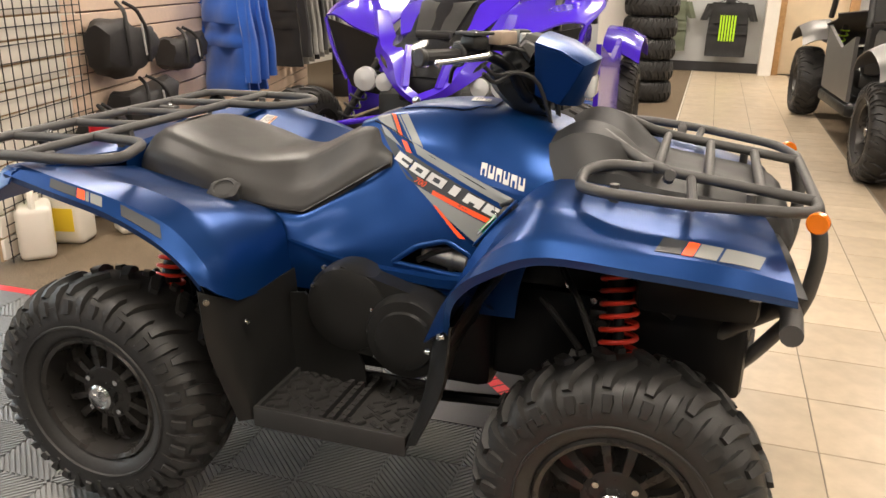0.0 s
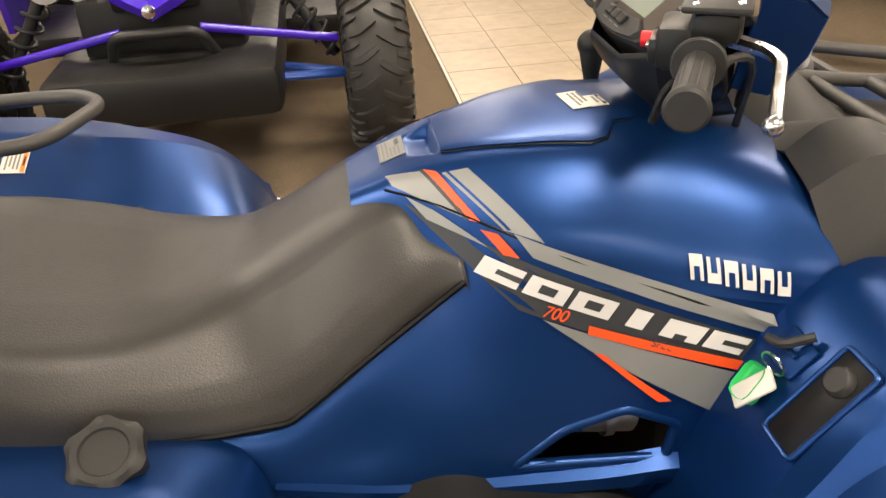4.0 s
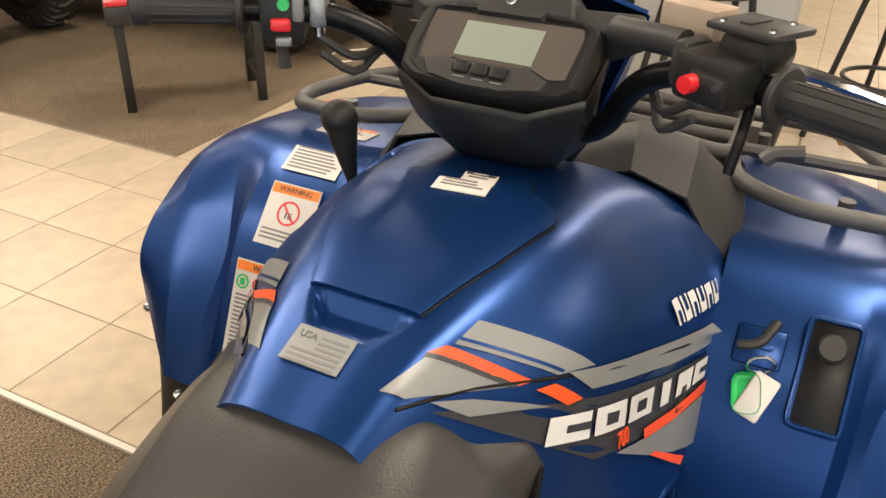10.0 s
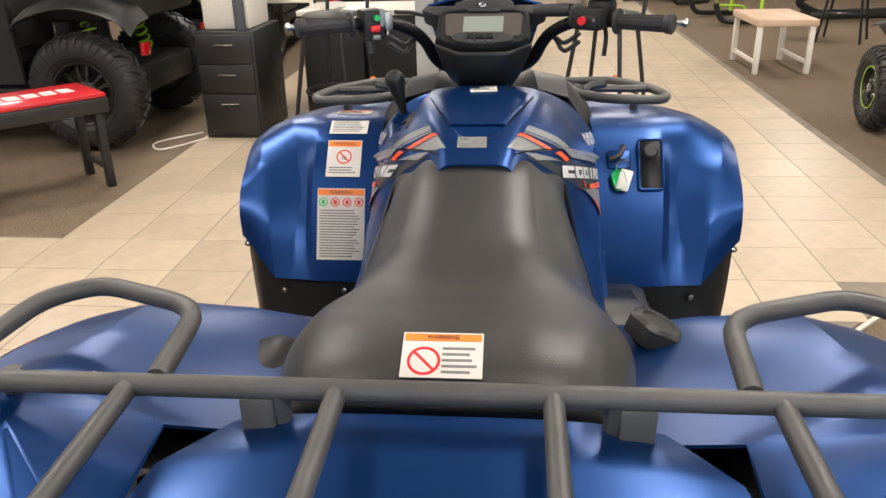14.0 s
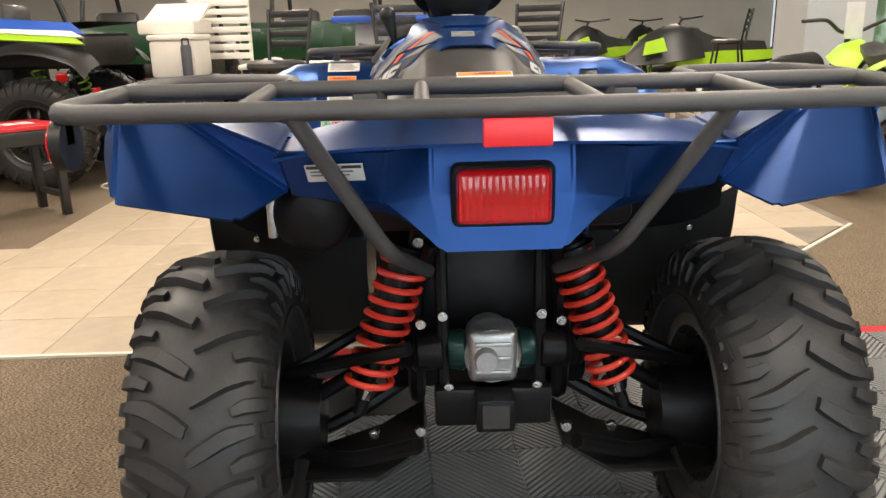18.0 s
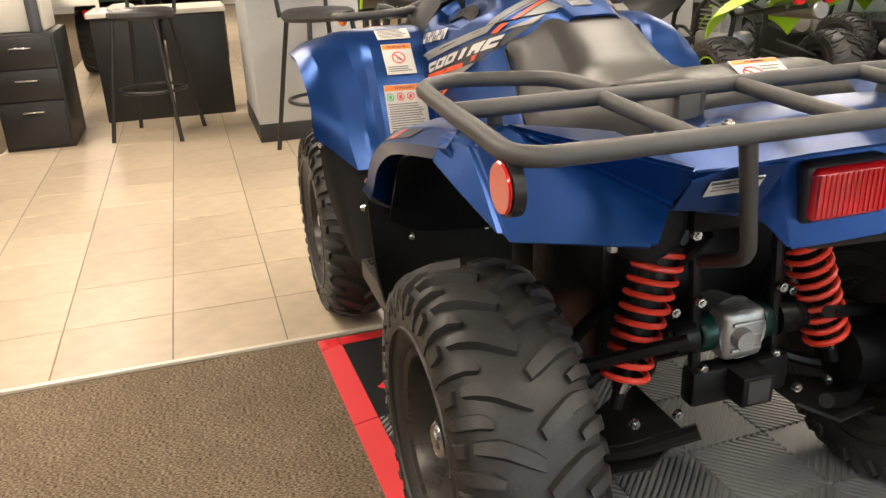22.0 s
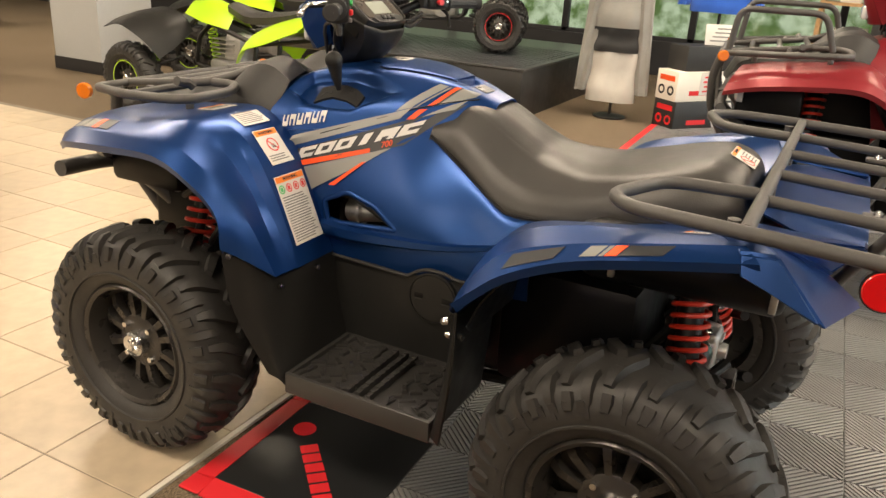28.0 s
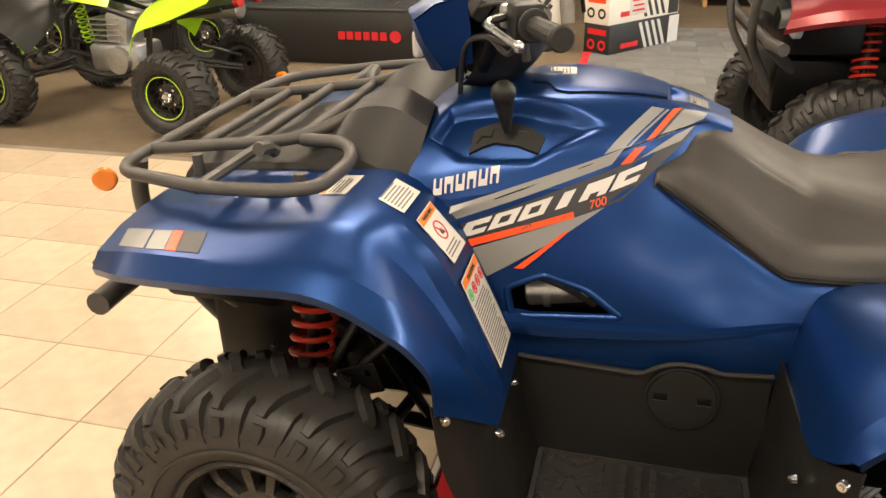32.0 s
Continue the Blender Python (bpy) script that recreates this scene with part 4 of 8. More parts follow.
    # raised arm along the lower edge of the side panel
    def arm():
        bm = B()
        path = [(0.30, 0.265, 0.600), (0.24, 0.268, 0.625), (0.15, 0.262, 0.622), (0.0, 0.254, 0.630), (-0.12, 0.249, 0.645), (-0.24, 0.242, 0.672)]
        rows = []
        for i, p in enumerate(spline(path, 22)):
            t = i / 21
            h, o = 0.034 * (1 - 0.75 * t), 0.006 * (1 - t)
            rows.append([(p.x, p.y - 0.02, p.z + h), (p.x, p.y + o, p.z + h * 0.55), (p.x, p.y + o, p.z - h * 0.3), (p.x, p.y - 0.018, p.z - h)])
        loft(bm, rows)
        return bm

    both("side_rib", arm, paint, q, "", 50)
    # storage lid with a dark shut line
    lid = [(0.0, 0.050), (0.08, 0.080), (0.165, 0.102), (0.188, 0.096), (0.203, 0.064), (0.235, 0.058)]
    top = Casting()
    top.add(tank)

    def top_z(x, y):
        h = top.hit((x, y, 1.3), (0, 0, -1))
        return h.z if h else 0.98

    bm = B()
    rows = []
    for k in range(25):
        x = 0.235 * k / 24
        w = float(np.interp(x, [p[0] for p in lid], [p[1] for p in lid]))
        rows.append([(x, w * j / 10, top_z(x, w * j / 10) + 0.0022 - 0.0012 * (abs(j) == 10)) for j in range(-10, 11)])
    loft(bm, rows)
    lido = link("storage_lid", shell(bm, -0.003), paint, q, "blue lid of the storage box", 60)
    bm = B()
    for w in (1, -1):
        dense = [Vector((*a, 0)).lerp(Vector((*b, 0)), t / 6) for a, b in zip(lid, lid[1:]) for t in range(6)]
        tube(bm, [(p.x, w * p.y * 1.012, top_z(max(p.x, 0.002), w * p.y) + 0.0004) for p in dense], 0.0014, 6)
    link("lid_gap", bm, SHADE, q)
    # --- seat ---
    bm = B()
    g = skin([rounded(r, 0.022, 4) for r in full_rows(SEAT)], 60, 73)
    g = [[r[0] + Vector((0, -r[0].y * 0.12, -0.05))] + r + [r[-1] + Vector((0, -r[-1].y * 0.12, -0.05))] for r in g]
    g = [[p + Vector((0.012, 0, -0.06)) for p in g[0]]] + g + [[p + Vector((0.025, 0, -0.05)) for p in g[-1]]]
    loft(bm, g)
    seat = link("seat", bm, VINYL, q, "black vinyl seat with a raised nose", 175)
    bm = B()
    for s in (1, -1):
        tube(bm, rounded([(0.004, s * 0.160, 0.876), (-0.11, s * 0.179, 0.804), (-0.213, s * 0.203, 0.740), (-0.29, s * 0.213, 0.745), (-0.42, s * 0.224, 0.760), (-0.56, s * 0.220, 0.780), (-0.65, s * 0.185, 0.805)], 0.012), 0.004, 6)
    link("seat_seam", bm, SHADE, q)
    # --- engine, frame, covers ---
    # the wide rear box is an added dark mass that closes the open well
    for name_, lab_, b_ in (("engine", "black engine housing", (-0.24, 0.28, -0.16, 0.16, 0.30, 0.72, 0.04)), ("gearbox", "", (-0.50, -0.24, -0.10, 0.10, 0.40, 0.74, 0.03)), ("front_gearbox", "", (0.26, 0.62, -0.14, 0.14, 0.34, 0.60, 0.03)), ("air_box", "", (0.30, 0.80, -0.20, 0.20, 0.62, 0.83, 0.03)), ("rear_gearbox", "", (-0.54, -0.215, -0.20, 0.20, 0.32, 0.62, 0.03)), ("seat_pan", "", (-0.80, -0.50, -0.20, 0.20, 0.70, 0.77, 0.02))):
        bm = B()
        box(bm, *b_)
        link(name_, bm, SHADE, q, lab_)
    for s in (1, -1):
        for path, r in ((rounded([(-0.66, s * 0.10, 0.74), (-0.62, s * 0.13, 0.60), (-0.60, s * 0.13, 0.33), (0.1, s * 0.15, 0.26), (0.60, s * 0.13, 0.29), (0.68, s * 0.13, 0.60), (0.55, s * 0.16, 0.80)], 0.06), 0.016),
                        ([(-0.64, s * 0.085, 0.72), (-0.672, s * 0.082, 0.40)], 0.011), ([(-0.45, s * 0.17, 0.33), (-0.70, s * 0.10, 0.66)], 0.012), ([(0.42, s * 0.16, 0.32), (0.66, s * 0.15, 0.70)], 0.012)):
            bm = B()
            tube(bm, path, r, 8)
            link("frame_tube", bm, SHADE, q, "black steel frame tube")
    if hero:
        bm = B()
        box(bm, -0.698, -0.625, -0.042, 0.042, 0.408, 0.502, 0.014, 3)
        for zz in (0.430, 0.455, 0.480):
            box(bm, -0.704, -0.69, -0.030, 0.030, zz - 0.004, zz + 0.004, 0.002)
        lathe(bm, [(-0.062, 0.0), (-0.062, 0.018), (-0.055, 0.020), (-0.03, 0.020)], 20, "x", (-0.655, 0.012, 0.455))
        lathe(bm, [(-0.02, 0.0), (-0.02, 0.030), (-0.035, 0.048), (-0.01, 0.050), (0.0, 0.056), (0.02, 0.05), (0.05, 0.045), (0.07, 0.04), (0.07, 0.0)], 28, "x", (-0.655, 0, 0.455))
        link("differential", bm, ALU, q, "bare cast aluminium differential housing")
        for s in (1, -1):
            bm = B()
            cyl(bm, (-0.655, s * 0.045, 0.455), (-0.655, s * 0.075, 0.455), 0.036, 0.033, 20, rim=0.004)
            link("side_flange", bm, mat("green_metal", (0.008, 0.036, 0.030), 0.3, metal=0.5) if "green_metal" not in bpy.data.materials else bpy.data.materials["green_metal"], q, "dark green bearing flange")
            bm = B()
            cyl(bm, (-0.655, s * 0.085, 0.455), (-0.655, s * 0.125, 0.452), 0.036, 0.030, 18)
            for k in range(5):
                lathe(bm, [(s * (0.125 + k * 0.012), 0.03 - 0.002 * k), (s * (0.131 + k * 0.012), 0.036 - 0.002 * k), (s * (0.137 + k * 0.012), 0.03 - 0.002 * k)], 16, "y", (-0.645, 0, 0.45))
            cyl(bm, (-0.645, s * 0.18, 0.445), (-0.61, s * 0.36, 0.325), 0.014, 0.014, 10)
            link("drive_shaft", bm, SHADE, q)
        bm = B()
        box(bm, -0.745, -0.66, -0.032, 0.032, 0.342, 0.40, 0.004)
        box(bm, -0.70, -0.66, -0.10, 0.10, 0.33, 0.40, 0.008)
        hitch = link("hitch_receiver", bm, SHADE, q, "black square hitch receiver")
        bm = B()
        box(bm, -0.747, -0.743, -0.022, 0.022, 0.35, 0.392)
        link("hitch_mouth", bm, RUBBER, hitch)
        for s in (1, -1):
            for p in ((-0.678, 0.083, 0.525), (-0.70, 0.125, 0.325), (-0.69, 0.205, 0.318), (-0.70, 0.12, 0.66), (-0.69, 0.075, 0.40), (-0.66, 0.12, 0.505)):
                bm = B()
                bolt(bm, (p[0], s * p[1], p[2]), (-1, 0, 0), 0.010)
                link("bolt", bm, CHROME, q)
    # suspension
    for s in (1, -1):
        for front in (True, False):
            top, bot = ((0.575, s * 0.245, 0.80), (0.60, s * 0.345, 0.47)) if front else ((-0.636, s * 0.135, 0.635), (-0.666, s * 0.232, 0.345))
            d = (Vector(bot) - Vector(top))
            sh = new("shock_absorber")
            sh.parent = q
            sh["label"] = "black shock absorber with a red coil spring"
            bm = B()
            cyl(bm, top, Vector(top) + d * 0.55, 0.027, 0.027, 16)
            cyl(bm, Vector(top) + d * 0.5, bot, 0.012, 0.012, 12)
            cyl(bm, Vector(top) + d * 0.02, Vector(top) + d * 0.06, 0.040, 0.040, 18)
            link("damper", bm, SHADE, sh)
            bm = B()
            coil(bm, Vector(top) + d * 0.06, Vector(top) + d * 0.82, 0.0385, 0.0058, 9.5)
            link("coil_spring", bm, SPRING, sh, "red coil spring")
            bm = B()
            cyl(bm, Vector(top) + d * 0.82, Vector(top) + d * 0.90, 0.024, 0.015, 14)
            link("spring_seat", bm, CHROME, sh)
            xc = 0.62 if front else -0.61
            bm = B()
            for dx in (-0.12, 0.10):
                tube(bm, rounded([(xc + dx * 1.3, s * 0.13, 0.335), (xc + dx * 0.8, s * 0.25, 0.275), (xc, s * 0.38, 0.255)], 0.05), 0.014, 8)
                tube(bm, [(xc + dx, s * 0.14, 0.49), (xc, s * 0.36, 0.40)], 0.012, 8)
            cyl(bm, (xc, s * 0.30, 0.315), (xc, s * 0.41, 0.315), 0.065, 0.085, 18)
            link("suspension_arm", bm, SHADE, q)
            bm = B()
            y0, y1 = (0.12, 0.36)
            g = [[(xc - 0.10, s * 0.12, 0.300), (xc + 0.08, s * 0.12, 0.300)], [(xc - 0.13, s * 0.20, 0.262), (xc + 0.06, s * 0.20, 0.262)], [(xc - 0.08, s * 0.33, 0.232), (xc + 0.03, s * 0.33, 0.232)]]
            loft(bm, g)
            link("arm_guard", shell(bm, 0.006), BLACK, q)
    # fittings in the front wheel wells
    if hero:
        for s in (1, -1):
            for path in (((0.44, 0.22, 0.70), (0.52, 0.30, 0.60), (0.60, 0.36, 0.42)), ((0.40, 0.20, 0.60), (0.50, 0.26, 0.52), (0.62, 0.34, 0.40)), ((0.45, 0.24, 0.76), (0.58, 0.28, 0.70), (0.70, 0.26, 0.62))):
                bm = B()
                tube(bm, spline([(x, s * y, z) for x, y, z in path], 12), 0.008, 7)
                link("hose", bm, RUBBER, q)
            bm = B()
            box(bm, 0.52, 0.58, s * 0.24 - 0.015, s * 0.24 + 0.015, 0.56, 0.61, 0.006)
            cyl(bm, (0.55, s * 0.255, 0.585), (0.55, s * 0.285, 0.585), 0.018, 0.016, 14)
            link("sensor_block", bm, BLACK, q)
            bm = B()
            poly(bm, [(0.47, s * 0.28, 0.46), (0.55, s * 0.29, 0.44), (0.56, s * 0.29, 0.50), (0.49, s * 0.28, 0.52)], (0, s * 0.006, 0))
            link("bracket", bm, ALU, q, "bare metal bracket")
            for x, y, z in ((0.50, 0.285, 0.50), (0.53, 0.275, 0.64), (0.47, 0.25, 0.66), (0.70, 0.27, 0.52), (0.66, 0.30, 0.40), (0.56, 0.33, 0.37)):
                bm = B()
                bolt(bm, (x, s * y, z), (0, s, 0), 0.009)
                link("bolt", bm, CHROME, q)
    # muffler on the left
    bm = B()
    lathe(bm, [(-0.822, 0.0), (-0.822, 0.030), (-0.815, 0.050), (-0.800, 0.060), (-0.45, 0.062), (-0.42, 0.05), (-0.40, 0.03)], 26, "x", (0, 0.27, 0.735))
    tube(bm, rounded([(-0.41, 0.27, 0.735), (-0.33, 0.24, 0.70), (-0.28, 0.16, 0.60)], 0.05), 0.022, 10)
    muf = link("muffler", bm, SHADE, q, "black silencer drum")
    for x in (-0.50, -0.80):
        bm = B()
        box(bm, x - 0.007, x + 0.007, 0.322, 0.335, 0.700, 0.785, 0.004)
        link("clamp", bm, ALU, muf, "bare metal clamp strap")
    # foot wells: boards and splash plates
    for s in (1, -1):
        fb = B()
        box(fb, -0.205, 0.175, 0.235, 0.497, 0.308, 0.338, 0.006)
        box(fb, -0.205, 0.175, 0.488, 0.500, 0.300, 0.352, 0.004)
        if s < 0:
            bmesh.ops.scale(fb, vec=(1, -1, 1), verts=fb.verts)
        board = link("footboard", fb, FOOTP, q, "grey plastic footboard with raised grip blocks")
        g = B()
        rnd = random.Random(5)
        for i in range(11):
            for j in range(7):
                x, y = -0.182 + i * 0.0335 + rnd.uniform(-0.005, 0.005), 0.262 + j * 0.0335 + rnd.uniform(-0.005, 0.005)
                if -0.05 < x < 0.02:
                    continue
                mm = Matrix.Translation((x, s * y, 0.337)) @ Matrix.Rotation(rnd.choice((0.6, -0.6, 0.6, 1.4, -1.0)) * s, 4, "Z")
                long_, h = rnd.uniform(0.012, 0.019), rnd.uniform(0.004, 0.009)
                box(g, -long_, long_, -0.0055, 0.0055, 0.0, h, m=mm)
                for k in range(4):
                    box(g, -long_ + 0.006 * k + 0.002, -long_ + 0.006 * k + 0.005, -0.0045, 0.0045, h, h + 0.0022, m=mm)
        for x0 in (-0.045, -0.018, 0.009):
            box(g, x0, x0 + 0.010, *sorted((s * 0.26, s * 0.48)), 0.337, 0.353)
            for k in range(9):
                box(g, x0 - 0.001, x0 + 0.011, *sorted((s * (0.266 + k * 0.0235), s * (0.276 + k * 0.0235))), 0.353, 0.356)
        for y0 in (0.238, 0.486):
            box(g, -0.205, 0.175, *sorted((s * y0, s * (y0 + 0.010))), 0.337, 0.350)
        for x0 in (-0.205, 0.165):
            box(g, x0, x0 + 0.010, *sorted((s * 0.248, s * 0.486)), 0.337, 0.350)
        link("grip_pattern", g, FOOTP, board)["kind"] = "stuff"

        def plate(rows):
            bm = B()
            loft(bm, skin([[(x, s * y, z) for x, y, z in r] for r in rows], 14, 10))
            return shell(bm, 0.005)
        fp = [[(0.222, 0.235, 0.580), (0.228, 0.40, 0.578), (0.226, 0.470, 0.578), (0.262, 0.535, 0.625), (0.292, 0.566, 0.662)],
              [(0.205, 0.235, 0.46), (0.205, 0.40, 0.46), (0.210, 0.480, 0.46), (0.235, 0.528, 0.49), (0.272, 0.555, 0.51)],
              [(0.172, 0.235, 0.33), (0.172, 0.40, 0.325), (0.172, 0.490, 0.318), (0.182, 0.507, 0.335), (0.205, 0.520, 0.35)]]
        link("front_splash_plate", plate(fp), BLACK, q, "", 50)
        rp = [[(-0.222, 0.24, 0.605), (-0.232, 0.38, 0.600), (-0.240, 0.470, 0.605), (-0.262, 0.535, 0.635), (-0.278, 0.566, 0.655)],
              [(-0.215, 0.24, 0.47), (-0.220, 0.38, 0.47), (-0.225, 0.470, 0.47), (-0.250, 0.530, 0.49), (-0.270, 0.555, 0.50)],
              [(-0.203, 0.24, 0.325), (-0.203, 0.38, 0.322), (-0.203, 0.480, 0.315), (-0.215, 0.500, 0.315), (-0.235, 0.515, 0.315)]]
        link("rear_splash_plate", plate(rp), BLACK, q, "", 50)
        for p, d in (((0.272, 0.562, 0.638), (-0.6, 0.8, 0.1)), ((0.210, 0.462, 0.548), (-1, 0.3, 0.1)), ((0.212, 0.322, 0.548), (-1, 0, 0.2)), ((-0.258, 0.566, 0.632), (0.6, 0.8, 0.1)), ((-0.222, 0.47, 0.552), (1, 0.2, 0)), ((-0.252, 0.472, 0.556), (-1, 0.2, 0)), ((-0.252, 0.31, 0.556), (-1, 0, 0))):
            bm = B()
            bolt(bm, (p[0], s * p[1], p[2]), (d[0], s * d[1], d[2]))
            link("bolt", bm, CHROME, q)
    # left lower cover with its round cap
    bm = B()
    g = [[(0.225, 0.238, 0.560), (0.222, 0.245, 0.45), (0.20, 0.243, 0.335)], [(0.10, 0.246, 0.556), (0.10, 0.250, 0.45), (0.10, 0.246, 0.335)], [(0.0, 0.246, 0.552), (0.0, 0.250, 0.45), (0.0, 0.246, 0.335)], [(-0.04, 0.248, 0.562), (-0.04, 0.252, 0.45), (-0.04, 0.246, 0.335)], [(-0.13, 0.248, 0.566), (-0.13, 0.252, 0.45), (-0.13, 0.246, 0.335)], [(-0.215, 0.244, 0.575), (-0.215, 0.246, 0.46), (-0.20, 0.242, 0.335)]]
    loft(bm, g)
    cov = link("lower_cover", shell(bm, 0.006), BLACK, q, "black plastic engine side cover")
    bm = B()
    tube(bm, rounded([(0.222, 0.246, 0.556), (0.10, 0.252, 0.555), (0.0, 0.253, 0.552), (-0.028, 0.254, 0.572), (-0.055, 0.255, 0.583), (-0.10, 0.255, 0.583), (-0.130, 0.254, 0.572), (-0.215, 0.250, 0.577)], 0.012), 0.0045, 8)
    link("cover_lip", bm, GREYP, cov, "rounded grey upper lip")
    bm = B()
    lathe(bm, [(0.248, 0.064), (0.2585, 0.064), (0.2590, 0.061), (0.2555, 0.060), (0.2555, 0.058), (0.2580, 0.057), (0.2580, 0.0)], 36, "y", (-0.073, 0, 0.513))
    cap_ = link("round_cap", bm, BLACK, cov, "round black access cap")
    for dx in (-0.037, 0.037):
        bm = B()
        box(bm, -0.073 + dx - 0.012, -0.073 + dx + 0.012, 0.256, 0.2592, 0.507, 0.520, 0.001)
        link("finger_slot", bm, SHADE, cap_)
        bm = B()
        box(bm, -0.073 + dx - 0.012, -0.073 + dx + 0.012, 0.256, 0.2602, 0.5035, 0.507, 0.001)
        link("slot_lip", bm, GREYP, cap_)
    # right engine covers
    bm = B()
    lathe(bm, [(-0.20, 0.112), (-0.30, 0.112), (-0.318, 0.104), (-0.324, 0.085), (-0.328, 0.05), (-0.328, 0.0)], 40, "y", (-0.045, 0, 0.545))
    lathe(bm, [(-0.20, 0.108), (-0.325, 0.106), (-0.345, 0.096), (-0.349, 0.074), (-0.356, 0.070), (-0.360, 0.05), (-0.360, 0.0)], 40, "y", (0.115, 0, 0.505))
    poly(bm, [(-0.06, -0.20, 0.655), (0.14, -0.20, 0.605), (0.14, -0.20, 0.42), (-0.06, -0.20, 0.44)], (0, -0.115, 0))
    belt = link("belt_cover", bm, BLACK, q, "black round belt drive covers", 35)
    for x, z in ((0.022, 0.560), (0.012, 0.505), (0.03, 0.44), (-0.13, 0.60), (-0.10, 0.65)):
        bm = B()
        bolt(bm, (x, -0.322, z), (0, -1, 0), 0.006)
        link("bolt", bm, CHROME, belt)
    bm = B()
    poly(bm, [(-0.215, -0.285, 0.335), (-0.215, -0.285, 0.555), (-0.175, -0.285, 0.560), (-0.045, -0.300, 0.475), (-0.010, -0.305, 0.400), (0.0, -0.305, 0.335)], (0, 0.008, 0))
    link("heel_guard", bm, BLACK, q)
    # fuel cap on the right
    bm = B()
    lathe(bm, [(0.0, 0.022), (0.008, 0.030), (0.010, 0.036), (0.036, 0.038), (0.042, 0.033), (0.042, 0.026), (0.039, 0.024), (0.039, 0.0)], 24, "z")
    for i, v in enumerate(bm.verts):
        if 0.009 < v.co.z < 0.038 and v.co.xy.length > 0.03 and i % 24 % 4 < 2:
            v.co.x, v.co.y = v.co.x * 1.12, v.co.y * 1.12
    cap = link("fuel_cap", bm, GREYP, q, "black ribbed fuel filler cap")
    cap.matrix_basis = frame_at((-0.394, -0.258, 0.768), (0.05, -0.42, 0.9), (1, 0, 0))

    # --- front cowl ---
    def cowl():
        bm = B()
        rows = [[(0.405, 0.0, 0.93), (0.40, 0.12, 0.972), (0.395, 0.185, 0.955), (0.415, 0.245, 0.86), (0.42, 0.255, 0.80)],
                [(0.46, 0.0, 0.95), (0.455, 0.11, 1.000), (0.46, 0.18, 0.985), (0.47, 0.245, 0.90), (0.47, 0.258, 0.84)],
                [(0.53, 0.0, 0.945), (0.53, 0.10, 0.985), (0.54, 0.17, 0.970), (0.55, 0.235, 0.915), (0.55, 0.25, 0.86)],
                [(0.62, 0.0, 0.905), (0.62, 0.10, 0.915), (0.62, 0.17, 0.905), (0.62, 0.225, 0.890), (0.62, 0.24, 0.86)],
                [(0.75, 0.0, 0.885), (0.75, 0.10, 0.890), (0.75, 0.16, 0.885), (0.75, 0.21, 0.874), (0.75, 0.225, 0.84)],
                [(0.88, 0.0, 0.862), (0.88, 0.09, 0.866), (0.87, 0.15, 0.862), (0.865, 0.19, 0.852), (0.86, 0.205, 0.82)],
                [(0.93, 0.0, 0.78), (0.925, 0.09, 0.78), (0.915, 0.15, 0.78), (0.90, 0.19, 0.78), (0.89, 0.205, 0.77)]]
        full = [[(x, -y, z) for x, y, z in r[:0:-1]] + r for r in rows]
        loft(bm, creased(full, 24, 3))
        return shell(bm, -0.004)
    link("front_cowl", cowl(), GREYP, q, "dark grey plastic front cowl", 24)
    # bumper, grille, lamps
    bm = B()
    for s in (1, -1):
        tube(bm, rounded([(0.905, s * 0.475, 0.705), (0.915, s * 0.36, 0.700), (0.915, s * 0.27, 0.69), (0.80, s * 0.20, 0.58), (0.72, s * 0.15, 0.40)], 0.05), 0.021, 12)
        tube(bm, rounded([(0.94, s * 0.245, 0.885), (0.965, s * 0.235, 0.80), (0.955, s * 0.21, 0.66), (0.86, s * 0.17, 0.50), (0.74, s * 0.13, 0.36)], 0.06), 0.016, 10)
    tube(bm, [(0.915, -0.36, 0.70), (0.915, 0.36, 0.70)], 0.018, 10)
    link("front_bumper", bm, RACK, q, "black tubular front bumper")
    bm = B()
    box(bm, 0.62, 0.86, -0.36, 0.36, 0.66, 0.79, 0.02)
    box(bm, 0.60, 0.86, -0.22, 0.22, 0.42, 0.62, 0.02)
    link("radiator_shroud", bm, SHADE, q)
    for s in (1, -1):
        bm = B()
        lathe(bm, [(0.0, 0.05), (0.02, 0.05), (0.03, 0.04), (0.034, 0.0)], 24, "x", (0.835, s * 0.36, 0.770))
        link("headlamp", bm, mat("clear_lens", (0.5, 0.5, 0.5), 0.1, coat=0.5) if "clear_lens" not in bpy.data.materials else bpy.data.materials["clear_lens"], q)
    # --- racks ---
    def bars(owner, maker):
        """Each call of add() makes one bar of the rack."""
        def add(name, fn, *a, **k):
            bm = B()
            fn(bm, *a, **k)
            link(name, bm, RACK, owner)
        maker(add)

    rackf, rackr = new("front_rack"), new("rear_rack")
    for r_, l_ in ((rackf, "black powder-coated front cargo rack"), (rackr, "black powder-coated rear cargo rack")):
        r_.parent = q
        r_["label"] = l_
    z = 0.918

